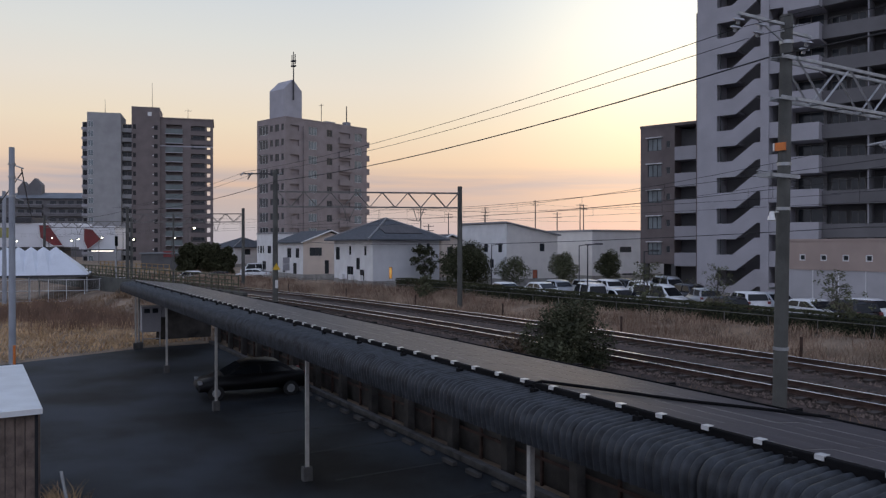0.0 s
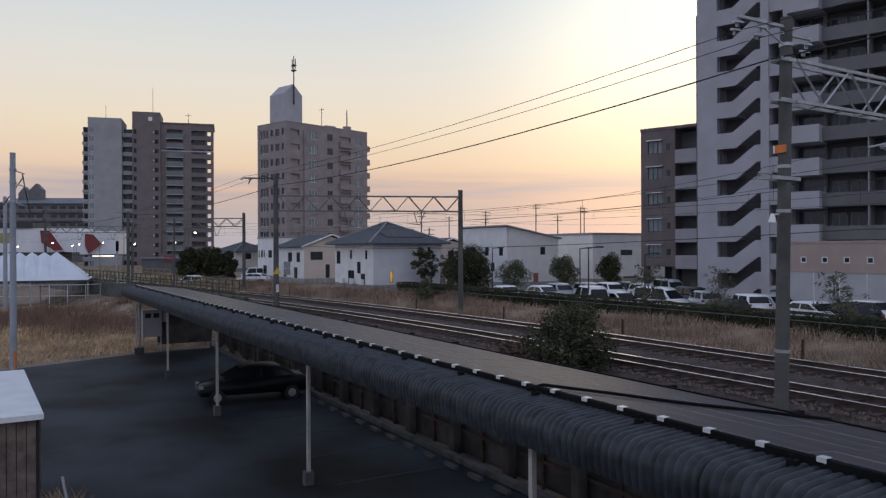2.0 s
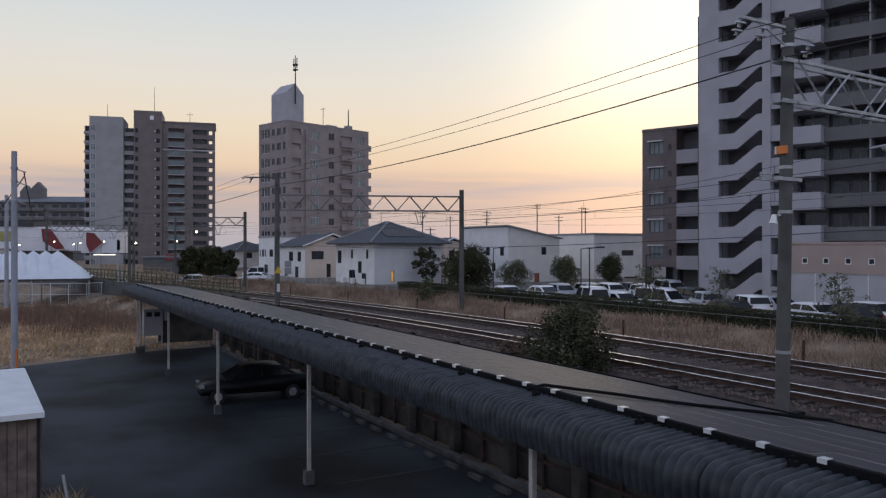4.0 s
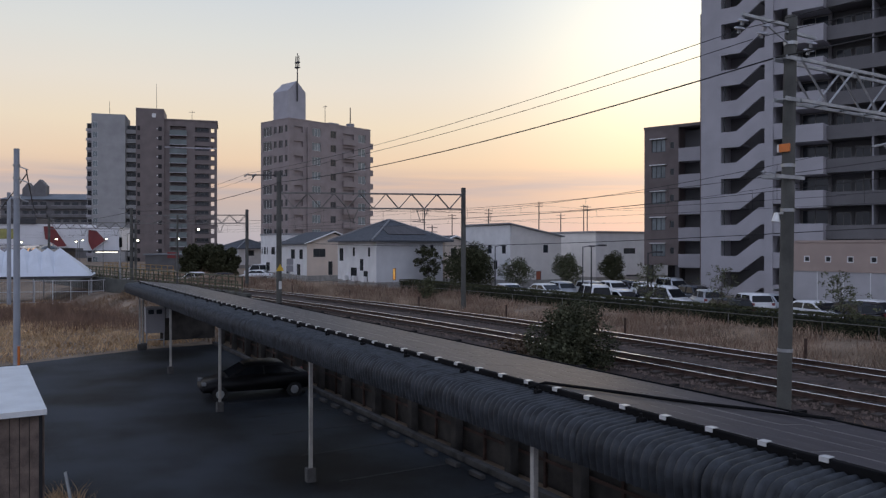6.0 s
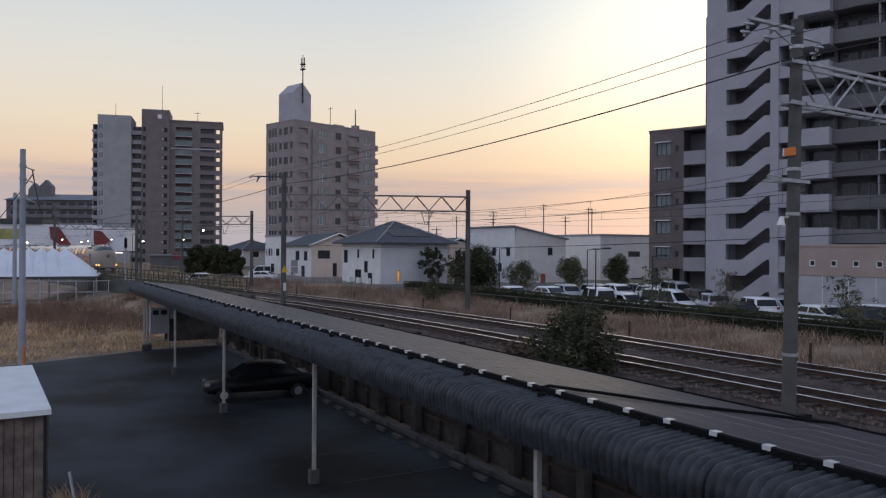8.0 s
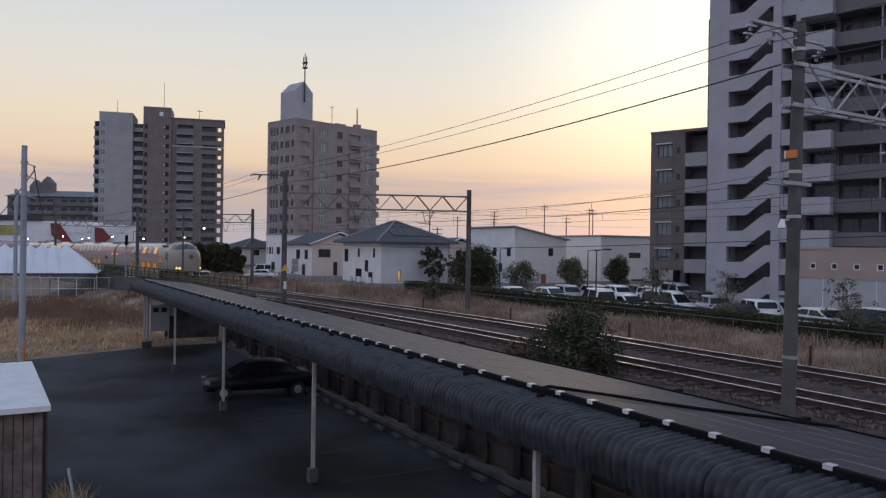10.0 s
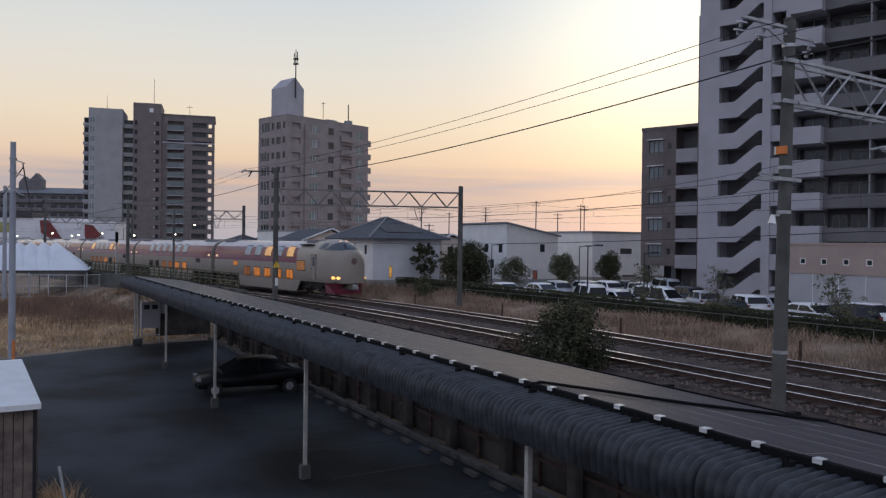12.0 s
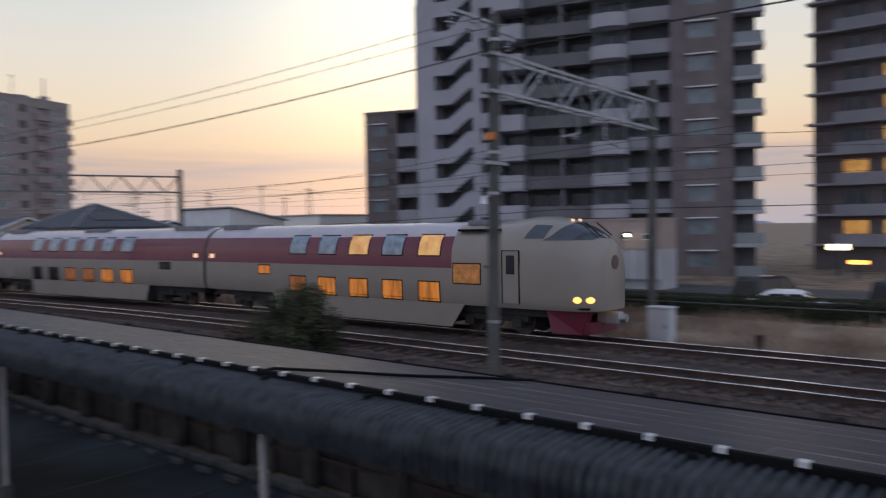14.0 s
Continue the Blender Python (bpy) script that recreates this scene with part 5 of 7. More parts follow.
def tent():
    """Hipped fabric roof over a fenced shelter in the field."""
    root = thing("tent_shelter", pose(-34.7, 74.8, 0, 0, 0, 22), "white pleated tent roof on a steel frame in the dry field", "tent")
    e, r, w, d = 2.72, 5.45, 26.0, 8.6
    bm = bmesh.new()
    apex = bm.verts.new((-3.1, d / 2, r))
    n = 20
    front = [bm.verts.new((-i * 1.1, 0, e)) for i in range(n)]
    back = [bm.verts.new((-i * 1.1, d, e)) for i in range(n)]
    ridge = [apex] + [bm.verts.new((-3.1 - i * 0.55, d / 2, r - (0.42 if i % 2 else 0.0))) for i in range(1, 40)]
    for i in range(3):
        bm.faces.new((front[i], apex, front[i + 1]))
        bm.faces.new((back[i + 1], apex, back[i]))
    bm.faces.new((front[0], back[0], apex))
    for i in range(3, n - 1):
        j = (i - 3) * 2
        bm.faces.new((front[i], ridge[j], ridge[j + 1]))
        bm.faces.new((front[i], ridge[j + 1], ridge[j + 2], front[i + 1]))
        bm.faces.new((back[i], ridge[j + 1], ridge[j]))
        bm.faces.new((back[i + 1], ridge[j + 2], ridge[j + 1], back[i]))
    part("roof", bm, TENT, root)
    boxpart("eaves_beam", DARKSTEEL, root, -26, 0.05, -0.06, 0.06, e - 0.22, e - 0.02)
    boxpart("eaves_beam", DARKSTEEL, root, -0.06, 0.06, 0.07, d, e - 0.22, e - 0.02)
    for x in (0, -5, -10, -15):
        for y in (0, d):
            bm = bmesh.new()
            tube(bm, (x - 0.02, y, 0), (x - 0.02, y, e - 0.2), 0.07, sides=6)
            part("post", bm, STEEL, root)
    f = thing("fence", pose(-34.6, 73.6, 0, 0, 0, 10), "white mesh panel fence round the shelter", "fence")
    runs = [((-16, 0), (0.2, 0)), ((0.2, 0), (3.0, 4.6))]
    for (xa, ya), (xb, yb) in runs:
        L = math.hypot(xb - xa, yb - ya)
        k = max(2, int(L / 1.6))
        for z in (0.25, 1.25, 2.3):
            bm = bmesh.new()
            tube(bm, (xa, ya, z), (xb, yb, z), 0.03, sides=4)
            part("rail", bm, FENCEWHITE, f)
        for i in range(k + 1):
            t = i / k
            bm = bmesh.new()
            tube(bm, (xa + (xb - xa) * t, ya + (yb - ya) * t, 0), (xa + (xb - xa) * t, ya + (yb - ya) * t, 2.35), 0.035 if i % 2 else 0.05, sides=5)
            part("post", bm, FENCEWHITE, f)
        bm = bmesh.new()
        for i in range(int(L / 0.22)):
            t = i * 0.22 / L
            tube(bm, (xa + (xb - xa) * t, ya + (yb - ya) * t, 0.25), (xa + (xb - xa) * t, ya + (yb - ya) * t, 2.3), 0.007, sides=3, caps=False)
        part("mesh_panel", bm, FENCEWHITE, f)


tent()


def bridge_rail():
    """Old handrails on the railway's bridge over a lane beyond the carport."""
    bm = bmesh.new()
    sweep(bm, [(15.0, -0.2), (15.5, -0.2), (15.5, 2.5), (15.2, 2.5)], line_path(0, 50, 170))
    w = part("wall_bridge", bm, GIRDER, m=FR)
    tagged(w, "weathered grey-green bridge girder beside the tracks", "girder", kind="structure")
    for n, z0, z1, lab in ((15.3, 2.5, 3.55, "rusty yellow-green handrail on the bridge girder"), (21.15, 1.45, 2.6, "old rusty handrail between the tracks on the bridge")):
        root = thing("railing", FR, lab, "railing")
        path = line_path(0, 51 if n < 20 else 66, 130, 1.2)
        for z in (z0 + 0.5, z1):
            bm = bmesh.new()
            pts = [(p[0][0], p[0][1] + n, z) for p in path]
            polytube(bm, pts, 0.05, 5)
            part("handrail", bm, RAILGREEN, root)
        for p in path:
            bm = bmesh.new()
            tube(bm, (p[0][0], p[0][1] + n, z0 - 0.2), (p[0][0], p[0][1] + n, z1), 0.05, sides=5)
            part("post", bm, RAILGREEN, root)
    root = thing("railing", FR, "yellow-orange safety railing beyond the tracks", "railing")
    path = line_path(0, 98, 126, 2.0)
    for z in (2.3, 2.75, 3.2):
        bm = bmesh.new()
        pts = [(p[0][0], p[0][1] + 27.2, z) for p in path]
        polytube(bm, pts, 0.04, 4)
        part("handrail", bm, YELLOWRAIL, root)
    for p in path:
        bm = bmesh.new()
        tube(bm, (p[0][0], p[0][1] + 27.2, 1.6), (p[0][0], p[0][1] + 27.2, 3.2), 0.05, sides=4)
        part("post", bm, YELLOWRAIL, root)


bridge_rail()


# ---- masts, portals and wires of the railway ----
def wires(name, runs, r, material, label):
    """runs: rows of (p0, p1, sag), hanging lines as thin tubes."""
    root = thing(name, Matrix.Identity(4), label, "wire")
    for p0, p1, sag in runs:
        p0, p1 = Vector(p0), Vector(p1)
        bm = bmesh.new()
        pts = [p0.lerp(p1, i / 14) - Vector((0, 0, 4 * sag * (i / 14) * (1 - i / 14))) for i in range(15)]
        polytube(bm, pts, r, 5)
        part("wire", bm, material, root)
    return root


def W(a, n, z):
    return FR @ Vector((a, n, z))


def insulator(parent, p, axis, rings=4, r=0.1, gap=0.09):
    bm = bmesh.new()
    p, axis = Vector(p), Vector(axis).normalized()
    for i in range(rings):
        c = p + axis * (i * gap)
        tube(bm, c, c + axis * gap * 0.22, r * 0.55, r, 12)
        tube(bm, c + axis * gap * 0.22, c + axis * gap * 0.4, r, r * 0.7, 12)
        tube(bm, c + axis * gap * 0.4, c + axis * gap, r * 0.35, sides=6)
    return part("insulator", bm, PORCELAIN, parent)


def mast(name, m, z0, z1, r0, r1, label, material=None, category="mast"):
    root = thing(name, m, label, category)
    bm = bmesh.new()
    tube(bm, (0, 0, z0 - 0.3), (0, 0, z1), r0, r1, 18)
    part("pole", bm, material or POLE, root, smooth=False)
    return root


def truss(parent, x, y0, y1, zb, zt, material, step=1.0, r=0.035, depth=0.5):
    """A lattice beam across the tracks: two faces of chords and diagonals."""
    for dx in (-depth / 2, depth / 2):
        for z in (zb, zt):
            bm = bmesh.new()
            box(bm, x + dx - 0.03, x + dx + 0.03, y0, y1, z - 0.04, z + 0.04)
            part("chord", bm, material, parent)
        k = int(round((y1 - y0) / step))
        for i in range(k):
            ya, yb = y0 + (y1 - y0) * i / k, y0 + (y1 - y0) * (i + 1) / k
            bm = bmesh.new()
            tube(bm, (x + dx, ya, zt if i % 2 == 0 else zb), (x + dx, yb, zb if i % 2 == 0 else zt), r, sides=4)
            part("diagonal", bm, material, parent)
            bm = bmesh.new()
            tube(bm, (x - depth / 2, ya, zb), (x + depth / 2, ya, zb), r * 0.7, sides=4)
            part("tie", bm, material, parent)


def near_portal():
    a, n, g = -12.3, 16.62, 1.28
    lean = Matrix.Translation((8.32, 18.96, g)) @ pose(0, 0, 0, 0, 0.95, 0) @ pose(0, 0, 0, 0, 0, -60) @ Matrix.Translation((0, 0, -g))
    root = mast("catenary_mast", lean, g, 11.28, 0.172, 0.142, "thick concrete catenary mast with a steel lattice beam and insulators")
    truss(root, 0, 0.15, 9.8, 9.2, 10.2, TRUSS, 1.07, 0.034, 0.4)
    far = part("pole", (lambda b: (tube(b, (0, 9.85, 1.0), (0, 9.85, 11.0), 0.17, 0.15, 14), b)[1])(bmesh.new()), POLE, root)
    for z, w in ((10.6, 0.165), (7.6, 0.17), (6.5, 0.175), (3.05, 0.185)):
        bm = bmesh.new()
        tube(bm, (0, 0, z - 0.04), (0, 0, z + 0.04), w, sides=16)
        part("band", bm, STEEL, root)
    for z in (10.2, 9.2):
        bm = bmesh.new()
        box(bm, -0.19, -0.15, -0.38, 0.3, z - 0.05, z + 0.05, 0.008)
        box(bm, 0.15, 0.19, -0.38, 0.3, z - 0.05, z + 0.05, 0.008)
        tube(bm, (-0.2, -0.3, z), (0.2, -0.3, z), 0.018, sides=6)
        part("clamp", bm, TRUSS, root)
    boxpart("marker_plate", ORANGE, root, -0.13, 0.16, -0.2, -0.15, 7.92, 8.12, 0.01, "orange marker plate")
    boxpart("marker_plate", CLAMP, root, -0.185, -0.14, -0.2, 0.05, 7.92, 8.12, 0.008, "white marker plate")
    # top crossarm with three strain insulators
    bm = bmesh.new()
    box(bm, -0.04, 0.04, -1.8, 0.3, 11.0, 11.07)
    box(bm, -0.04, 0.04, -0.2, 0.95, 10.84, 10.91)
    tube(bm, (0, -1.1, 11.0), (0, -0.1, 10.6), 0.022, sides=5)
    part("crossarm", bm, TRUSS, root)
    for y, z in ((-1.7, 10.92), (-0.9, 10.92), (0.88, 10.76)):
        for k in range(2):
            insulator(root, (-0.03 - 0.08 * k, y, z + 0.03 - 0.17 * k), (-0.35, 0.1, -0.9), 1, 0.145, 0.15)
    # middle crossarm with three small insulators, a lamp below
    bm = bmesh.new()
    box(bm, -0.2, -0.14, -0.75, 0.36, 7.25, 7.34)
    box(bm, 0.14, 0.2, -0.75, 0.36, 7.25, 7.34)
    box(bm, -0.2, 0.2, -0.75, -0.69, 7.25, 7.34)
    part("crossarm", bm, TRUSS, root)
    for y in (-0.7, -0.5, -0.3):
        insulator(root, (-0.17, y, 7.34), (0, 0, 1), 2, 0.075, 0.06)
    bm = bmesh.new()
    tube(bm, (0, -0.18, 6.42), (0, -0.42, 6.4), 0.025, sides=5)
    tube(bm, (0, -0.42, 6.42), (0, -0.44, 6.2), 0.05, 0.1, 10)
    part("floodlight", bm, CLAMP, root)
    bm = bmesh.new()
    box(bm, -0.2, -0.16, -0.28, 0.42, 4.5, 4.56, 0.006)
    tube(bm, (-0.19, 0.3, 3.6), (-0.19, 0.3, 4.5), 0.025, sides=6)
    part("conduit_bracket", bm, STEEL, root)
    for y, d in ((4.5, -1.0), (6.2, 1.0)):
        bm = bmesh.new()
        polytube(bm, [(0, y, 9.2), (0, y, 8.55), (0, y + d, 8.35)], 0.035, 6)
        part("registration_arm", bm, TRUSS, root)
        insulator(root, (0, y + 0.1 * d, 8.4), (0, d, 0.1), 4, 0.08, 0.08)
    ob = thing("cable", FR, "thick black cable lying across the solar roof", "cable")
    bm = bmesh.new()
    pts = [Vector((-9.3, 6.78, 3.5)), Vector((-9.1, 6.95, 3.585))]
    for i in range(1, 13):
        t = i / 12
        n_ = 7.0 + (9.3 - 7.0) * t
        pts.append(Vector((-8.95 + 2.4 * t ** 0.9, n_, 3.59 - 0.11 * (n_ - 6.95) + 0.006 * math.sin(9 * t))))
    pts += [Vector((-6.4, 9.75, 3.27)), Vector((-6.6, 10.2, 2.6)), Vector((-7.6, 12.4, 1.0)), Vector((-11.9, 16.4, 1.45))]
    polytube(bm, pts, 0.024, 7)
    part("sheath", bm, BLACK, ob)


near_portal()


def far_portal(a_r, n_r, a_l, n_l, zt, zb, zl, zr, arm=True):
    p = Vector((a_l, n_l, 0))
    q = Vector((a_r, n_r, 0))
    L = (q - p).length
    turn = math.degrees(math.atan2(q.y - p.y, q.x - p.x)) - 90
    root = mast("catenary_portal", at(a_l, n_l, 0, turn), 1.0, zl, 0.18, 0.15, "concrete catenary masts joined by a steel lattice beam")
    bm = bmesh.new()
    tube(bm, (0, L, 1.0), (0, L, zr), 0.17, 0.15, 14)
    part("pole", bm, POLE, root)
    truss(root, 0, 0.15, L - 0.1, zb, zt, TRUSSSHADE, 0.82, 0.026, 0.35)
    for y in (L * 0.36, L * 0.74):
        bm = bmesh.new()
        tube(bm, (0, y, zb), (0, y + 0.25, zb - 0.85), 0.026, sides=4)
        tube(bm, (0, y + 0.75, zb), (0, y + 0.4, zb - 0.85), 0.026, sides=4)
        tube(bm, (0, y - 0.3, zb - 0.8), (0, y + 0.6, zb - 0.9), 0.024, sides=4)
        part("registration_arm", bm, TRUSSSHADE, root)
    if arm:
        bm = bmesh.new()
        box(bm, -0.04, 0.04, -1.9, 0.5, zl - 0.28, zl - 0.2)
        tube(bm, (0, -1.5, zl - 0.25), (0, -1.7, zl - 0.6), 0.04, sides=5)
        part("crossarm", bm, DARKSTEEL, root)
        for y in (-1.9, -1.4, 0.4):
            insulator(root, (0, y, zl - 0.2), (0, -0.6, -0.3), 3, 0.1, 0.1)
    return root


far_portal(-43.0, 26.1, -47.4, 15.1, 9.0, 8.05, 10.35, 9.45)
far_portal(-75.5, 20.8, -82.0, 11.0, 8.7, 7.9, 9.4, 9.25, False)
far_portal(-108, 15.0, -112, 5.0, 8.7, 7.9, 9.4, 9.25, False)
s = thing("warning_sign", at(-47.4, 15.1), "small yellow triangular warning sign on a mast", "sign")
bm = bmesh.new()
v = [bm.verts.new(p) for p in ((0.2, -0.25, 4.05), (0.2, 0.25, 4.05), (0.2, 0, 4.5), (0.23, -0.25, 4.05), (0.23, 0.25, 4.05), (0.23, 0, 4.5))]
for q in ((0, 1, 2), (5, 4, 3), (0, 3, 4, 1), (1, 4, 5, 2), (2, 5, 3, 0)):
    bm.faces.new([v[i] for i in q])
part("plate", bm, SIGNYELLOW, s)
boxpart("plate", CLAMP, s, 0.2, 0.23, -0.08, 0.1, 2.9, 3.4)

P1, P2, P3 = (-12.3, 16.62), (-47.4, 15.1), (-82.0, 11.0)
runs = []
for dn, z1, z2 in ((-1.35, 10.78, 10.15), (-0.8, 10.65, 10.05)):
    runs += [(W(-12.5, P1[1] + dn, z1), W(P2[0], P2[1] + dn - 0.6, z2), 0.4), (W(-12.2, P1[1] + dn, z1), W(24, P1[1] + dn, 10.9), 0.4), (W(P2[0], P2[1] + dn - 0.6, z2), W(P3[0], P3[1] + dn, 9.3), 0.4)]
wires("feeder_wires", runs, 0.01, WIRE, "thin feeder wires strung between the masts")
runs = [(W(P1[0], P1[1] - 0.15, 10.25), W(P2[0], P2[1] - 0.15, 9.65), 0.45), (W(P1[0], P1[1] - 0.15, 10.25), W(24, P1[1] - 0.15, 10.6), 0.4), (W(P2[0], P2[1], 9.65), W(P3[0], P3[1], 9.1), 0.5), (W(P3[0], P3[1], 9.1), W(-112, 5.0, 9.0), 0.4)]
wires("feeder_cable", runs, 0.021, WIRE, "thick black feeder cable strung between the masts")
for n in (NEAR, FAR):
    root = thing("overhead_line", FR, "catenary wire with droppers above the track", "wire")
    marks = [30, -12.3, -45.2, -79, -110, -150]
    for a0, a1 in zip(marks, marks[1:]):
        bm, drops = bmesh.new(), bmesh.new()
        pts, low = [], []
        for i in range(17):
            t = i / 16
            a = a0 + (a1 - a0) * t
            a, m = rail_at(a, n)
            stag = 0.2 * (1 - 2 * t)
            pts.append(Vector((a, m + stag, 8.15 - 0.85 * 4 * t * (1 - t))))
            low.append(Vector((a, m + stag, 6.95)))
        polytube(bm, pts, 0.007, 4)
        part("messenger_wire", bm, WIRE, root)
        polytube(drops, low, 0.006, 4)
        part("contact_wire", drops, WIRE, root)
        for p, q in list(zip(pts, low))[1:-1:2]:
            b = bmesh.new()
            tube(b, p, q, 0.007, sides=3)
            part("dropper", b, WIRE, root)
wires("service_cable", [(W(-104, 33, 6.4), W(-20, 33, 6.4), 0.75), (W(-20, 33, 6.4), W(24, 33, 6.8), 0.3)], 0.02, WIRE, "dark service cable strung past the houses and car park")
runs = [(W(-60, 27.5, 8.6), W(-9, 26.4, 8.9), 0.6), (W(-60, 27.0, 7.9), W(-9, 26.4, 8.3), 0.6)]
wires("service_wires", runs, 0.012, WIRE, "thin dark wires strung above the far track")


# ---- poles and lamps ----
def street_lamp(m, h, label, lit=True, arm=0.9, r=0.06, double=False):
    root = thing("street_lamp", m, label, "street lamp")
    bm = bmesh.new()
    tube(bm, (0, 0, 0), (0, 0, h), r, r * 0.7, 8)
    tube(bm, (0, 0, h - 0.05), (arm, 0, h + 0.05), r * 0.6, sides=6)
    part("pole", bm, DARKSTEEL if not lit else POLE, root)
    bm = bmesh.new()
    box(bm, arm - 0.1, arm + 0.45, -0.14, 0.14, h - 0.02, h + 0.1, 0.02)
    head = part("lamp_head", bm, DARKSTEEL, root)
    if lit:
        bm = bmesh.new()
        bmesh.ops.create_icosphere(bm, subdivisions=2, radius=0.15)
        bmesh.ops.scale(bm, vec=(1.1, 1.0, 0.8), verts=bm.verts)
        bmesh.ops.translate(bm, vec=(arm + 0.2, 0, h - 0.14), verts=bm.verts)
        part("lamp_glass", bm, LAMPGLOW, head)
    return root


# lit lamps round the station, unlit ones in the car park
for x, y, h, arm in ((-36.22, 109, 6.66, 0.7), (-51.28, 123, 6.16, 0.5), (-48.06, 118, 5.13, 0.3), (-45.31, 128, 5.48, 0.3), (-65.47, 146, 5.66, 0.4), (-71.89, 150, 5.37, 0.4), (-72.31, 150, 5.15, -0.5), (-77.02, 150, 5.64, 0.4), (-78.37, 140, 4.98, 0.4)):
    street_lamp(pose(x, y, 1.5), h, "grey street lamp glowing warm white near the station", arm=arm)
for a, n, h in ((-68.54, 44, 3.95), (-60.15, 40, 4.15), (-52.32, 44, 4.1), (-41.89, 36, 4.15)):
    street_lamp(at(a, n, 1.0, 60), h + 0.5, "dark unlit car park lamp post with a short arm", lit=False, arm=0.6)
street_lamp(at(-37.4, 37.0, 1.0, 60), 4.2, "dark unlit car park lamp post with a short arm", lit=False, arm=0.5)
street_lamp(at(-24.8, 49.0, 1.0, 60), 4.0, "small lit wall lamp post by the hall", arm=0.3)

lp = mast("utility_pole", pose(-20.26, 36.07, 0), 0, 10.2, 0.16, 0.125, "pale concrete utility pole with an orange guard at its foot", CONCRETE2, "pole")
bm = bmesh.new()
tube(bm, (0.15, -0.1, 0.0), (0.15, -0.1, 0.9), 0.06, sides=8)
part("guard", bm, ORANGE, lp, "orange cable guard")
for z in (8.8, 9.4, 7.9):
    bm = bmesh.new()
    tube(bm, (0, 0, z), (0.55, 0, z - 0.2), 0.03, sides=5)
    tube(bm, (0, 0, z - 0.02), (0, 0, z + 0.06), 0.165, sides=12)
    part("bracket", bm, STEEL, lp)
mast("utility_pole", pose(-40.6, 71.0, 0), 0, 10.6, 0.2, 0.16, "grey concrete utility pole beyond the field", CONCRETE2, "pole")
wires("guy_wires", [((-19.8, 36.07, 9.2), (-40.0, 75, 8.0), 0.4), ((-19.8, 36.07, 9.0), (-36, 60, 7.3), 0.1)], 0.03, WIRE, "guy wires from the utility pole")
mast("signal_mast", at(-66, 12.4), 1.2, 8.2, 0.09, 0.07, "thin grey signal mast beside the railway", POLE)
sg = thing("signal", at(-84, 10.2), "railway signal with a black head on a grey mast", "signal")
bm = bmesh.new()
tube(bm, (0, 0, 1), (0, 0, 6.6), 0.1, sides=8)
part("pole", bm, STEEL, sg)
boxpart("head", BLACK, sg, 0.1, 0.3, -0.14, 0.14, 5.5, 6.5, 0.05)
sb = thing("sign_board", at(-76.5, 25.5), "grey two-panel sign board on a post beyond the tracks", "sign")
bm = bmesh.new()
tube(bm, (0, 0, 1.4), (0, 0, 4.3), 0.05, sides=6)
part("post", bm, STEEL, sb)
boxpart("board", PALEGREY2, sb, 0.05, 0.1, -0.35, 0.35, 3.0, 3.65)
boxpart("board", PALEGREY2, sb, 0.05, 0.1, -0.35, 0.35, 3.7, 4.35)
for x, y, h in ((-5.5, 190, 15.0), (1.5, 210, 14.5), (11, 200, 15.5), (25.5, 212, 18.0), (29, 195, 14.0), (37.5, 210, 17.0), (39, 213, 17.0), (62, 230, 13), (12.8, 235, 15), (-3, 160, 10)):
    up = mast("utility_pole", pose(x, y, 0), 1, h, 0.17, 0.12, "distant concrete utility pole with crossarms", DARKPOLE, "pole")
    for dz in (0.5, 1.4):
        boxpart("crossarm", DARKSTEEL, up, -1.1, 1.1, -0.05, 0.05, h - dz, h - dz + 0.12)
wires("power_lines", [((-60, 175, 12), (-5.5, 190, 14.3), 1.2), ((-5.5, 190, 14.3), (25.5, 212, 17), 1.0), ((25.5, 212, 17), (75, 210, 16), 1.0), ((-5.5, 190, 13.3), (75, 205, 13), 1.5)], 0.025, WIRE, "distant power lines above the houses")

# small trackside things
for i in range(7):
    st = thing("marker_post", at(*rail_at(-18 - 9.5 * i, 25.75), 1.25), "short rusty marker post beside the rails", "post", "marker posts")
    bm = bmesh.new()
    box(bm, -0.05, 0.05, -0.03, 0.03, 0, 0.95, 0.008)
    part("stake", bm, RUST, st)
bx = thing("relay_box", at(-11.6, 25.95, 1.3), "white steel relay cabinet beside the tracks", "cabinet")
boxpart("plinth", CONCRETE, bx, -0.45, 0.45, -0.3, 0.3, -0.1, 0.1)
b = boxpart("body", RELAY, bx, -0.42, 0.42, -0.28, 0.28, 0.1, 1.3, 0.03)
boxpart("door", RELAY, b, -0.38, 0.38, -0.295, -0.275, 0.16, 1.24, 0.006)
boxpart("cap", RELAY, b, -0.46, 0.46, -0.32, 0.32, 1.3, 1.36, 0.015)
boxpart("handle", DARKSTEEL, b, 0.26, 0.3, -0.32, -0.29, 0.6, 0.75)
mk = thing("milepost", at(-8.3, 26.3, 1.3), "small dark marker block in the bank grass", "post")
boxpart("block", RUST, mk, -0.12, 0.12, -0.1, 0.1, 0, 0.55, 0.02)
sg = thing("shop_sign", at(-13.5, 60, 0), "glowing yellow sign boards beyond the car park", "sign")
boxpart("pole", DARKSTEEL, sg, -0.08, 0.08, 0, 0.16, 1.7, 4.0)
boxpart("board", SIGNGLOW, sg, -0.7, 0.7, -0.05, 0.15, 3.55, 3.95)
sg = thing("shop_sign", at(-11.6, 57, 0), "glowing yellow sign boards beyond the car park", "sign")
boxpart("pole", DARKSTEEL, sg, -0.06, 0.06, 0, 0.12, 1.7, 3.0)
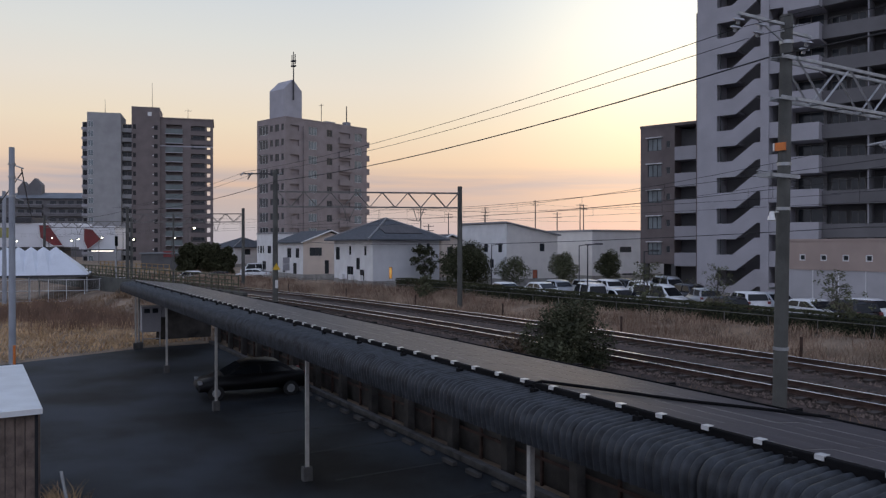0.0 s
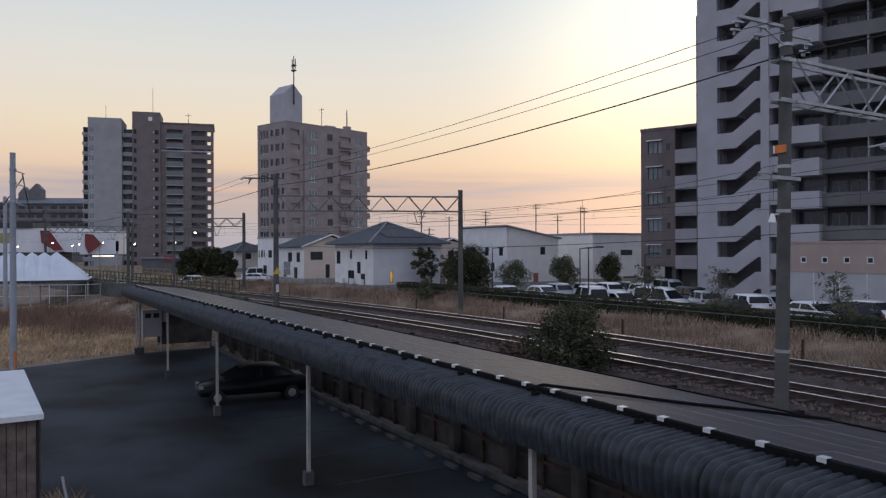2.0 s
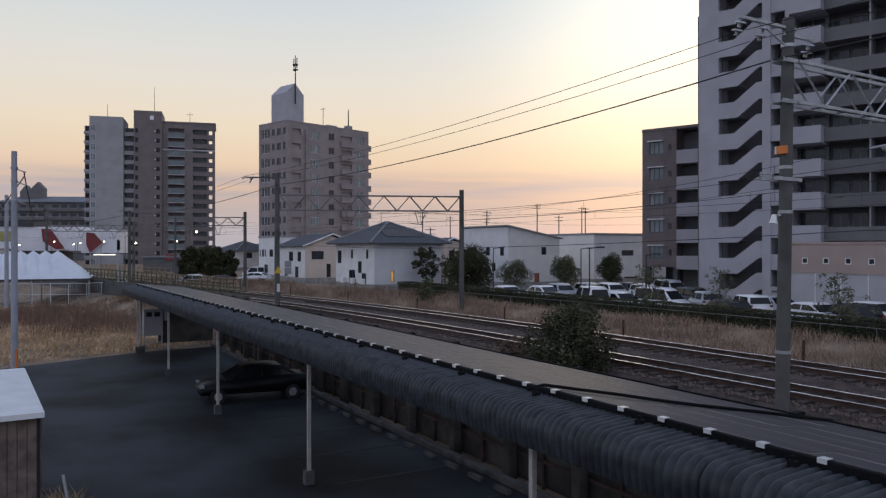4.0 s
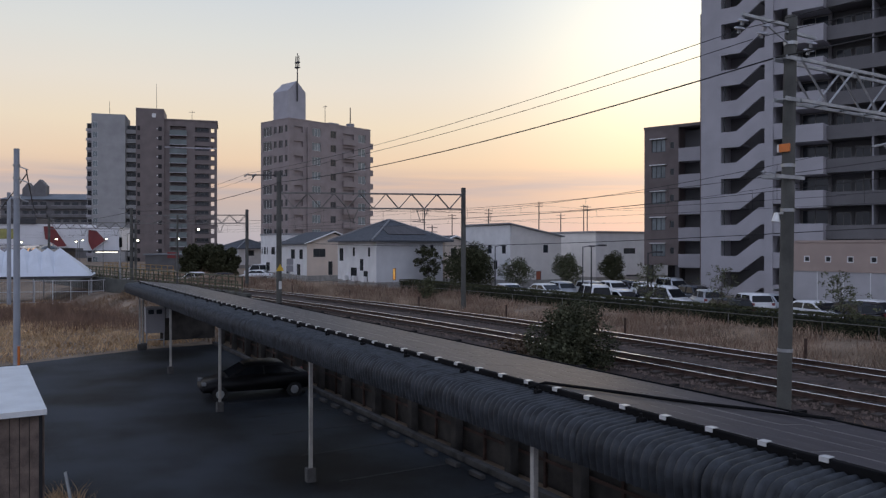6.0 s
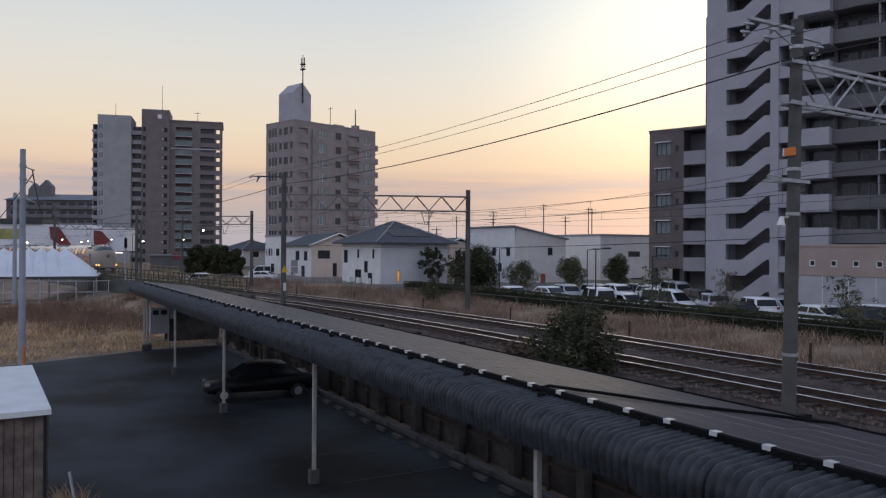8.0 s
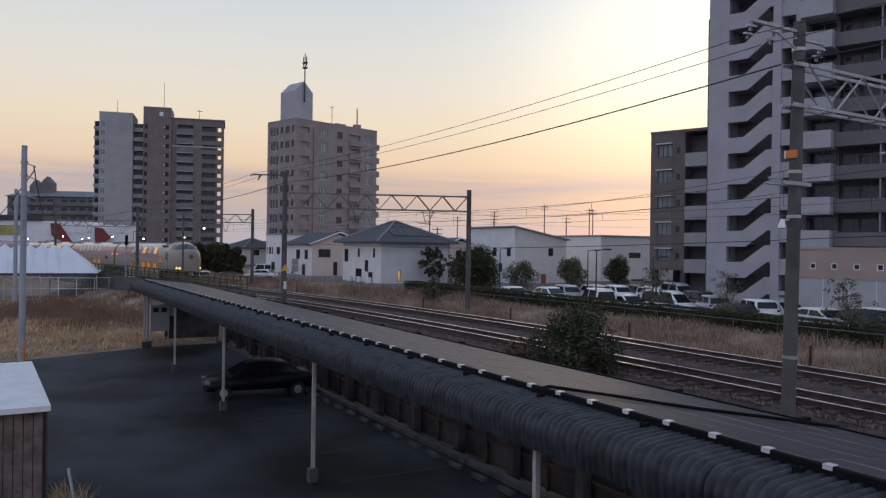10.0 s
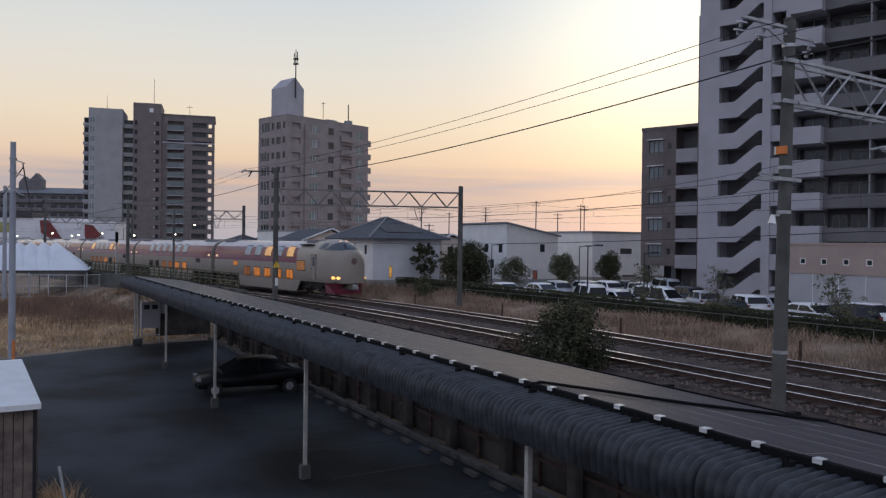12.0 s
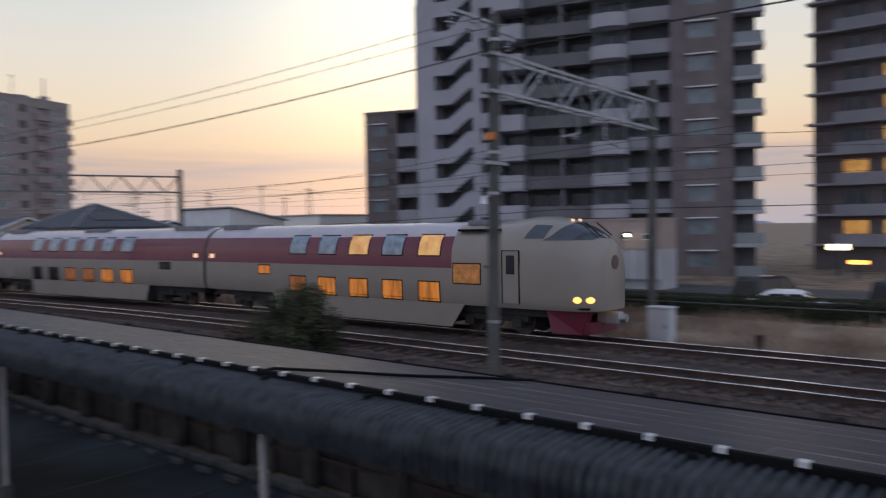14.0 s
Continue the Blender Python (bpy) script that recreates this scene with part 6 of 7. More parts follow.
boxpart("board", SIGNORANGE, sg, -0.6, 0.6, -0.05, 0.12, 2.7, 2.95)


# ---- parked cars ----
def car_mesh(kind):
    """Outline of (x, z) for body and cabin by kind: sedan, van, hatch."""
    if kind == "van":
        low = [(-2.1, 0.35), (-2.12, 0.95), (-1.95, 1.05), (1.75, 1.02), (2.1, 0.85), (2.12, 0.4)]
        cab = [(-2.0, 1.0), (-1.85, 1.75), (-1.5, 1.86), (0.6, 1.84), (1.0, 1.7), (1.75, 1.02)]
    elif kind == "hatch":
        low = [(-1.75, 0.35), (-1.8, 0.85), (-1.6, 0.98), (1.0, 0.95), (1.7, 0.78), (1.75, 0.4)]
        cab = [(-1.7, 0.95), (-1.45, 1.45), (-1.1, 1.54), (0.15, 1.52), (0.5, 1.42), (1.15, 0.94)]
    else:
        low = [(-2.25, 0.35), (-2.3, 0.85), (-2.1, 0.98), (1.1, 0.93), (2.15, 0.72), (2.25, 0.38)]
        cab = [(-1.85, 0.95), (-1.15, 1.38), (-0.8, 1.44), (0.1, 1.44), (0.4, 1.38), (1.25, 0.92)]
    return low, cab


def parked_car(m, kind, paint, label, group="parked cars"):
    root = thing("car", m, label, "car", group)
    low, cab = car_mesh(kind)
    w = 0.84
    bm = bmesh.new()
    sweep(bm, low, [((0, y, 0), (1, 0, 0), (0, 0, 1)) for y in (-w, w)])
    bmesh.ops.bevel(bm, geom=list(bm.edges), offset=0.07, segments=2, affect="EDGES")
    body = part("body", bm, paint, root, smooth=True)
    bm = bmesh.new()
    n = len(cab)
    f, g = [], []
    for x, z in cab:
        k = w - 0.05 - 0.22 * (z - 0.9)
        f.append(bm.verts.new((x, -k, z)))
        g.append(bm.verts.new((x, k, z)))
    for i in range(n - 1):
        bm.faces.new((f[i], f[i + 1], g[i + 1], g[i]))
    bm.faces.new(f[::-1])
    bm.faces.new(g)
    bmesh.ops.bevel(bm, geom=list(bm.edges), offset=0.04, segments=2, affect="EDGES")
    part("cabin", bm, paint, root, smooth=True)
    top, zt = cab[2][0], max(z for _, z in cab)
    for s in (-1, 1):
        bm = bmesh.new()
        pts = []
        for x, z in ((cab[0][0] + 0.25, 1.02), (cab[-1][0] - 0.3, 1.0), (cab[4][0] - 0.05, zt - 0.12), (cab[1][0] + 0.2, zt - 0.12)):
            k = (w - 0.05 - 0.22 * (z - 0.9)) + 0.012
            pts.append((x, s * k, z))
        v = [bm.verts.new(p) for p in pts] + [bm.verts.new((x, y - s * 0.03, z)) for x, y, z in pts]
        bm.faces.new(v[:4])
        bm.faces.new(v[4:][::-1])
        for i in range(4):
            bm.faces.new((v[i], v[(i + 1) % 4], v[4 + (i + 1) % 4], v[4 + i]))
        win = part("side_window", bm, CARGLASS, root)
        bm = bmesh.new()
        xm = (cab[0][0] + cab[-1][0]) / 2
        k0, k1 = (w - 0.05 - 0.22 * 0.1) + 0.02, (w - 0.05 - 0.22 * (zt - 1.0)) + 0.02
        tube(bm, (xm, s * k0, 1.0), (xm + 0.05, s * k1, zt - 0.1), 0.035, sides=5)
        part("pillar", bm, paint, win)
    for i0, i1, lab in ((4, 5, "windscreen"), (0, 1, "rear_window")):
        (xa, za), (xb, zb) = cab[i0], cab[i1]
        bm = bmesh.new()
        nx, nz = ((zb - za), -(xb - xa))
        L = math.hypot(nx, nz)
        sg_ = 1 if i0 == 4 else -1
        ox, oz = abs(nx) / L * 0.012 * sg_, abs(nz) / L * 0.012
        ka, kb = w - 0.12 - 0.22 * (za - 0.9), w - 0.12 - 0.22 * (zb - 0.9)
        pa, pb = 0.1, 0.9
        q = [(xa + (xb - xa) * p + ox, za + (zb - za) * p + oz, ka + (kb - ka) * p) for p in (pa, pb)]
        v = [bm.verts.new(p) for p in ((q[0][0], -q[0][2], q[0][1]), (q[0][0], q[0][2], q[0][1]), (q[1][0], q[1][2], q[1][1]), (q[1][0], -q[1][2], q[1][1]))]
        v2 = [bm.verts.new((p.co.x - 0.02 * sg_, p.co.y, p.co.z - 0.015)) for p in v]
        bm.faces.new(v)
        bm.faces.new(v2[::-1])
        for i in range(4):
            bm.faces.new((v[i], v[(i + 1) % 4], v2[(i + 1) % 4], v2[i]))
        part(lab, bm, CARGLASS, root)
    xf, xr = low[-1][0] - 0.75, low[0][0] + 0.7
    for x in (xf, xr):
        for s in (-1, 1):
            bm = bmesh.new()
            tube(bm, (x, s * 0.66, 0.31), (x, s * 0.86, 0.31), 0.31, sides=18)
            wh = part("wheel", bm, RUBBER, root)
            bm = bmesh.new()
            tube(bm, (x, s * 0.84, 0.31), (x, s * 0.872, 0.31), 0.19, 0.16, 10)
            part("rim", bm, STEEL, wh)
    for s in (-1, 1):
        boxpart("headlight", LENS, root, low[-1][0] - 0.22, low[-1][0] - 0.04, s * 0.62 - 0.16, s * 0.62 + 0.16, 0.66, 0.78, 0.03)
        boxpart("tail_light", DULLRED, root, low[0][0] - 0.03, low[0][0] + 0.1, s * 0.68 - 0.1, s * 0.68 + 0.1, 0.7, 0.95, 0.02)
    return root


w1, w2, w3 = "white parked hatchback behind the hedge", "white parked minivan behind the hedge", "white parked sedan behind the hedge"
first = {}
rows = [(-53.62, 37.13, "sedan", CARWHITE, "white parked sedan behind the hedge", -12),
        (-52.06, 39.82, "sedan", CARWHITE, "white parked sedan behind the hedge", -6),
        (-52.93, 42.33, "hatch", CARSILVER, "silver parked hatchback behind the hedge", -14),
        (-43.16, 37.23, "van", CARWHITE, "white parked minivan behind the hedge", 158),
        (-52.44, 45.17, "hatch", CARSILVER, "silver parked hatchback behind the hedge", -8),
        (-51.46, 46.86, "hatch", CARWHITE, "white parked hatchback behind the hedge", -16),
        (-51.46, 48.87, "hatch", CARDARK, "dark parked hatchback behind the hedge", -14),
        (-41.70, 38.78, "sedan", CARWHITE, "white parked sedan behind the hedge", -10),
        (-39.20, 40.11, "van", CARWHITE, "white parked minivan behind the hedge", 0),
        (-48.19, 50.53, "van", CARSILVER, "silver parked minivan behind the hedge", -20),
        (-48.54, 47.92, "hatch", CARWHITE, "white parked hatchback behind the hedge", -20),
        (-42.23, 46.86, "hatch", CARDARK, "dark parked hatchback behind the hedge", -15),
        (-38.30, 43.65, "hatch", CARSILVER, "silver parked hatchback behind the hedge", 150),
        (-31.48, 37.48, "hatch", CARDARK, "dark parked hatchback behind the hedge", 165),
        (-34.09, 42.95, "hatch", CARWHITE, "white parked hatchback behind the hedge", 155),
        (-33.15, 44.58, "sedan", CARSILVER, "silver parked sedan behind the hedge", -24),
        (-27.80, 40.85, "sedan", CARWHITE, "white parked sedan behind the hedge", -16),
        (-25.89, 41.15, "hatch", CARDARK, "dark parked hatchback behind the hedge", 160),
        (-26.47, 44.15, "sedan", CARWHITE, "white parked sedan behind the hedge", -12),
        (-12.4, 40.5, "van", CARDARK, "black parked minivan behind the hedge", 75),
        (-10.2, 37.2, "sedan", CARWHITE, w3, 10),
        (-6.4, 40.5, "van", CARDARK, "black parked minivan behind the hedge", 80),
        (-2.0, 40, "hatch", CARWHITE, w1, 80),
        (1.6, 41.5, "van", CARWHITE, w2, 70),
        (4.6, 39, "sedan", CARWHITE, w3, 15),
        (8.5, 40, "hatch", CARWHITE, w1, 60)]
for a, n, kind, paint, lab, turn in rows:
    key = (kind, paint.name)
    m = at(a, n, 1.03, turn)
    if key in first:
        o = copy_thing(first[key], m)
        tagged(o, lab)
    else:
        first[key] = parked_car(m, kind, paint, lab)
# black saloon under the carport, facing the open side; and cars near the station
parked_car(at(-28.5, 8.1, 0.012, -96) @ Matrix.Diagonal((0.88, 0.96, 0.9, 1)), "sedan", CARBLACK, "black saloon car parked nose-out under the carport", "cars")
copy_thing(first["hatch", "car_white"], pose(-30.6, 92, 1.0, 0, 0, 200))
copy_thing(first["hatch", "car_dark"], pose(-26.4, 89, 1.0, 0, 0, 210))
copy_thing(first["van", "car_white"], pose(-29, 118, 1.0, 0, 0, 200))
copy_thing(first["sedan", "car_white"], pose(-25.8, 104, 1.0, 0, 0, 170))


# ---- the train: a cream and red double-deck sleeper, seven cars ----
CAR_LEN = 21.75
SECTION = [(1.38, 1.02), (1.455, 1.2), (1.47, 1.8), (1.47, 2.36), (1.46, 2.62), (1.44, 2.92), (1.395, 3.12), (1.32, 3.32), (1.2, 3.52), (1.04, 3.7), (0.82, 3.86), (0.5, 3.99), (0.2, 4.05)]


def ring(x, hw=1.47, top=4.07, bottom=1.02, tuck=0.0):
    """One cross-section of the body at x, from the near lower edge over the roof to the other lower edge."""
    pts = []
    for y, z in SECTION:
        zz = bottom + (z - 1.02) * (top - bottom) / (4.07 - 1.02)
        pts.append((x - tuck * (1 - abs(zz - 1.9) / 2.2) * 0, -y * hw / 1.47, zz))
    return pts + [(p[0], -p[1], p[2]) for p in reversed(pts)]


def skin(parent, stations, i0, i1, name, material, label="", smooth=True, both=True):
    """Body panels between section indices i0 and i1 (mirrored to the other side)."""
    n2 = 2 * len(SECTION)
    spans = [(i0, i1)] + ([(n2 - 1 - i1, n2 - 1 - i0)] if both and i1 < len(SECTION) else [])
    bm = bmesh.new()
    for s0, s1 in spans:
        rows = [[bm.verts.new(st[i]) for i in range(s0, s1 + 1)] for st in stations]
        for r0, r1 in zip(rows, rows[1:]):
            for i in range(len(r0) - 1):
                bm.faces.new((r0[i], r0[i + 1], r1[i + 1], r1[i]))
    return part(name, bm, material, parent, label, smooth)


def side_window(parent, x0, x1, z0, z1, glass, s=-1, name="window"):
    """Window on the side wall; its frame follows the curve of the wall."""
    def y_at(z):
        for (ya, za), (yb, zb) in zip(SECTION, SECTION[1:]):
            if za <= z <= zb:
                return ya + (yb - ya) * (z - za) / (zb - za)
        return 1.47
    fr = None
    for g, off, mm in ((0.0, 0.006, BLACK), (0.045, 0.012, glass)):
        bm = bmesh.new()
        rows = []
        for k in range(7):
            z = z0 + g + (z1 - z0 - 2 * g) * k / 6
            rows.append([bm.verts.new((x, s * (y_at(z) + off), z)) for x in (x0 + g, x1 - g)] + [bm.verts.new((x, s * (y_at(z) - 0.01), z)) for x in (x1 - g, x0 + g)])
        for r0, r1 in zip(rows, rows[1:]):
            for i in range(4):
                bm.faces.new((r0[i], r0[(i + 1) % 4], r1[(i + 1) % 4], r1[i]))
        bm.faces.new(rows[0][::-1])
        bm.faces.new(rows[-1])
        if fr is None:
            fr = part(name, bm, mm, parent)
        else:
            part("pane", bm, mm, fr)


def bogie(parent, x):
    bm = bmesh.new()
    for s in (-1, 1):
        box(bm, x - 1.5, x + 1.5, s * 0.95 - 0.08, s * 0.95 + 0.08, 0.5, 0.72, 0.03)
        for d in (-1.05, 1.05):
            box(bm, x + d - 0.2, x + d + 0.2, s * 1.0 - 0.1, s * 1.0 + 0.1, 0.3, 0.62, 0.03)
        tube(bm, (x, s * 1.0, 0.6), (x, s * 1.0, 1.0), 0.24, 0.2, 10)
    b = part("bogie", bm, UNDER, parent)
    for d in (-1.05, 1.05):
        for s in (-1, 1):
            bm = bmesh.new()
            tube(bm, (x + d, s * 0.50, 0.43), (x + d, s * 0.63, 0.43), 0.43, sides=20)
            part("wheel", bm, WHEEL, b)


def roof_gear(root, xs):
    for x0, x1, h in xs:
        boxpart("roof_unit", ROOFGEAR, root, x0, x1, -0.75, 0.75, 3.9, 4.05 + h, 0.05)


def side_rows(root, rng, x_from, x_to, lit_share, first_lit=None):
    """Two rows of berth windows on both sides."""
    k = int((x_to - x_from) / 1.9)
    for i in range(k):
        x = x_from + 0.35 + 1.9 * i
        for s in (-1, 1):
            low = LITCURTAIN if rng.random() < lit_share else (DIMCURTAIN if rng.random() < 0.5 else TRAINGLASS)
            up = (LITUPPER if rng.random() < 0.4 * lit_share + 0.05 else SKYGLASS)
            if first_lit is not None:
                low = (LITCURTAIN, LITCURTAIN, LITCURTAIN, LITCURTAIN, DIMCURTAIN, DIMCURTAIN)[(k - 1 - i) % 6]
                up = (LITUPPER, SKYGLASS, LITUPPER, SKYGLASS, SKYGLASS, DIMUPPER)[(k - 1 - i) % 6]
            side_window(root, x, x + 1.12, 1.0 + 0.06, 1.86, low, s)
            side_window(root, x, x + 1.15, 2.78, 3.62, up, s, "upper_window")


def middle_car(seed, share):
    rng = random.Random(seed)
    root = thing("train_car", Matrix.Identity(4), "cream sleeper train car with dark red band and small windows", "train car", "train")
    h = CAR_LEN / 2 - 0.2
    st = [ring(x) for x in np.linspace(-h, h, 9)]
    skin(root, st, 0, 3, "lower_body", CREAM, "cream lower side")
    skin(root, st, 3, 8, "upper_band", RED, "dark red upper band")
    n2 = 2 * len(SECTION)
    skin(root, st, 8, n2 - 9, "roof", TRAINROOF, "rounded roof, sky reflection in its pale colour", both=False)
    for x in (-h, h):
        bm = bmesh.new()
        bm.faces.new([bm.verts.new(p) for p in ring(x)])
        part("end_wall", bm, CREAM, root)
        boxpart("gangway", BLACK, root, x - 0.18 if x < 0 else x + 0.01, x - 0.01 if x < 0 else x + 0.18, -0.7, 0.7, 1.1, 3.4)
    for s in (-1, 1):
        bm = bmesh.new()
        pts = [(-h + 4.6, 1.04), (-h + 4.9, 0.2), (h - 4.9, 0.2), (h - 4.6, 1.04)]
        f = [bm.verts.new((x, s * 1.43, z)) for x, z in pts]
        g = [bm.verts.new((x, s * 1.36, z)) for x, z in pts]
        bm.faces.new(f)
        bm.faces.new(g[::-1])
        for i in range(4):
            bm.faces.new((f[i], f[(i + 1) % 4], g[(i + 1) % 4], g[i]))
        part("skirt", bm, CREAM, root)
        side_window(root, -h + 0.35, -h + 0.75, 2.5, 2.8, TAILGLOW, s, "marker_window")
        side_window(root, h - 0.75, h - 0.35, 2.5, 2.8, TAILGLOW, s, "marker_window")
        side_window(root, h - 3.6, h - 2.6, 1.9, 2.3, TRAINGLASS, s, "vestibule_window")
        boxpart("door", CREAM, root, -h + 1.5, -h + 2.3, s * 1.475 - 0.012, s * 1.475 + 0.012, 1.15, 2.34, 0.004)
    side_rows(root, rng, -h + 4.4, h - 4.2, share)
    boxpart("underframe", UNDER, root, -h + 0.3, h - 0.3, -1.1, 1.1, 0.75, 1.03)
    boxpart("equipment_box", UNDER, root, -h + 4.7, h - 4.7, -1.3, 1.3, 0.22, 0.8)
    bogie(root, -h + 3.1)
    bogie(root, h - 3.1)
    roof_gear(root, ((-h + 0.5, -h + 2.6, 0.1), (h - 3.2, h - 0.6, 0.08), (-1.2, 1.2, 0.04)))
    bm = bmesh.new()
    for s in (-0.55, 0.55):
        tube(bm, (-h + 1.0, s, 4.15), (-h + 2.4, s, 4.32), 0.03, sides=5)
    tube(bm, (-h + 2.4, -0.7, 4.32), (-h + 2.4, 0.7, 4.32), 0.03, sides=5)
    part("folded_pantograph", bm, DARKSTEEL, root)
    return root


def cab_car():
    rng = random.Random(2)
    root = thing("train_car", Matrix.Identity(4), "cream leading train car with a rounded driving cab and glowing headlights", "train car", "train")
    h = CAR_LEN / 2
    xr, xb, xn = -h + 0.2, h - 5.85, h - 4.0
    st = [ring(x) for x in np.linspace(xr, xb, 7)]
    n2 = 2 * len(SECTION)
    skin(root, st, 0, 3, "lower_body", CREAM, "cream lower side")
    skin(root, st, 3, 8, "upper_band", RED, "dark red upper band")
    skin(root, st, 8, n2 - 9, "roof", TRAINROOF, "rounded roof, sky reflection in its pale colour", both=False)
    st = [ring(x) for x in np.linspace(xb, xn, 3)]
    skin(root, st, 0, n2 - 1, "cab_side", CREAM, "plain cream cab side", both=False)
    # nose: sections narrow and drop towards the tip
    shape = [(xn, 1.47, 4.07), (h - 3.4, 1.47, 4.12), (h - 3.0, 1.47, 4.18), (h - 2.6, 1.465, 4.2), (h - 2.2, 1.455, 4.19), (h - 1.85, 1.44, 4.14), (h - 1.5, 1.42, 4.06), (h - 1.2, 1.39, 3.95),
             (h - 0.9, 1.34, 3.82), (h - 0.65, 1.27, 3.68), (h - 0.42, 1.17, 3.53), (h - 0.24, 1.04, 3.4), (h - 0.1, 0.88, 3.28), (h - 0.02, 0.68, 3.2)]
    fine = []
    for p, q in zip(shape, shape[1:]):
        fine += [tuple(u + (v - u) * k / 3 for u, v in zip(p, q)) for k in range(3)]
    fine.append(shape[-1])

    def dense(row):
        out = []
        for p, q in zip(row, row[1:]):
            out += [p, tuple((u + v) / 2 for u, v in zip(p, q))]
        return out + [row[-1]]
    st = [dense(ring(x, w, t)) for x, w, t in fine]
    shell = bmesh.new()
    rows = [[shell.verts.new(p) for p in row] for row in st]
    for r0, r1 in zip(rows, rows[1:]):
        for i in range(len(r0) - 1):
            shell.faces.new((r0[i], r0[i + 1], r1[i + 1], r1[i]))
    shell.faces.new(rows[-1])
    part("nose", shell, CREAM, root, "rounded cream nose", True)

    def above(x, low, t):
        """Point of the nose's skin at x, t of the way over the roof between the two places at height low."""
        for p, q in zip(shape, shape[1:]):
            if p[0] <= x <= q[0]:
                k = (x - p[0]) / (q[0] - p[0])
                row = dense(ring(x, p[1] + (q[1] - p[1]) * k, p[2] + (q[2] - p[2]) * k))
        cut = []
        for p, q in zip(row, row[1:]):
            for a, b in ((p, q),):
                if (a[2] - low) * (b[2] - low) < 0:
                    k = (low - a[2]) / (b[2] - a[2])
                    cut.append(Vector(a).lerp(Vector(b), k))
            if q[2] > low:
                cut.append(Vector(q))
        cut = [c for i, c in enumerate(cut) if i == 0 or (c - cut[i - 1]).length > 1e-5]
        gaps = [(q - p).length for p, q in zip(cut, cut[1:])]
        d = t * sum(gaps)
        for p, q, g in zip(cut, cut[1:], gaps):
            if d <= g or q is cut[-1]:
                v = p.lerp(q, min(1.0, d / g))
                break
            d -= g
        c = Vector((x - 0.6, 0, 2.6))
        return c + (v - c) * 1.009

    def patch(name, t0, t1, back, front, low):
        bm = bmesh.new()
        grid = []
        for i in range(25):
            t = t0 + (t1 - t0) * i / 24
            b, f = back(t), front(t)
            grid.append([bm.verts.new(above(b + (f - b) * k / 10, low, t)) for k in range(11)])
        for r0, r1 in zip(grid, grid[1:]):
            for k in range(10):
                bm.faces.new((r0[k], r0[k + 1], r1[k + 1], r1[k]))
        return part(name, bm, CABGLASS, root, "", True)

    ws = patch("windscreen", 0.0, 1.0, lambda t: h - 2.0 + 0.75 * math.sin(math.pi * t) ** 0.6, lambda t: h - 0.45 + 0.2 * math.sin(math.pi * t), 3.36)
    for s0, s1 in ((0.02, 0.2), (0.98, 0.8)):
        patch("quarter_window", s0, s1, lambda t: h - 2.8 + 1.6 * min(t, 1 - t), lambda t: h - 2.0 + 0.9 * min(t, 1 - t), 3.36)
    for y in (-0.45, 0.35):
        bm = bmesh.new()
        tube(bm, (h - 0.3, y, 3.5), (h - 1.0, y + 0.25, 3.94), 0.022, sides=5)
        part("wiper", bm, BLACK, ws)
    bm = bmesh.new()
    bm.faces.new([bm.verts.new(p) for p in ring(xr)])
    part("end_wall", bm, CREAM, root)
    boxpart("gangway", BLACK, root, xr - 0.18, xr - 0.01, -0.7, 0.7, 1.1, 3.4)
    for s in (-1, 1):
        bm = bmesh.new()
        pts = [(xr + 5.2, 1.04), (xr + 5.5, 0.2), (h - 5.9, 0.2), (h - 5.3, 1.04)]
        f = [bm.verts.new((x, s * 1.43, z)) for x, z in pts]
        g = [bm.verts.new((x, s * 1.36, z)) for x, z in pts]
        bm.faces.new(f)
        bm.faces.new(g[::-1])
        for i in range(4):
            bm.faces.new((f[i], f[(i + 1) % 4], g[(i + 1) % 4], g[i]))
        part("skirt", bm, CREAM, root)
        side_window(root, h - 5.8, h - 4.5, 1.78, 2.56, LITDULL, s, "saloon_window")
        side_window(root, xr + 4.2, xr + 5.1, 1.85, 2.3, LITCURTAIN, s, "vestibule_window")
        side_window(root, xr + 0.3, xr + 0.75, 2.5, 2.8, TAILGLOW, s, "marker_window")
        d = boxpart("door", CREAM, root, h - 3.55, h - 2.9, s * 1.47 - 0.014, s * 1.47 + 0.014, 1.2, 3.0, 0.004)
        boxpart("seal", BLACK, d, h - 3.6, h - 3.56, s * 1.47 - 0.012, s * 1.47 + 0.012, 1.18, 3.02)
        boxpart("seal", BLACK, d, h - 2.89, h - 2.85, s * 1.47 - 0.012, s * 1.47 + 0.012, 1.18, 3.02)
        boxpart("seal", BLACK, d, h - 3.56, h - 2.89, s * 1.47 - 0.012, s * 1.47 + 0.012, 3.0, 3.03)
        boxpart("door_window", TRAINGLASS, d, h - 3.4, h - 3.05, s * 1.488 - 0.006, s * 1.488 + 0.006, 2.2, 2.85)
        boxpart("vent", BLACK, root, h - 5.7, h - 3.9, s * 1.12 - 0.12, s * 1.12 + 0.12, 3.7, 3.78)
        for j, (x, y) in enumerate(((h - 0.72, 1.245), (h - 0.36, 1.07))):
            bm = bmesh.new()
            bmesh.ops.create_icosphere(bm, subdivisions=2, radius=0.13)
            bmesh.ops.scale(bm, vec=(1.25, 0.75, 0.9), verts=bm.verts)
            bmesh.ops.rotate(bm, verts=bm.verts, cent=(0, 0, 0), matrix=Euler((0, 0, -s * 0.6)).to_matrix())
            bmesh.ops.translate(bm, vec=(x, s * y, 1.4), verts=bm.verts)
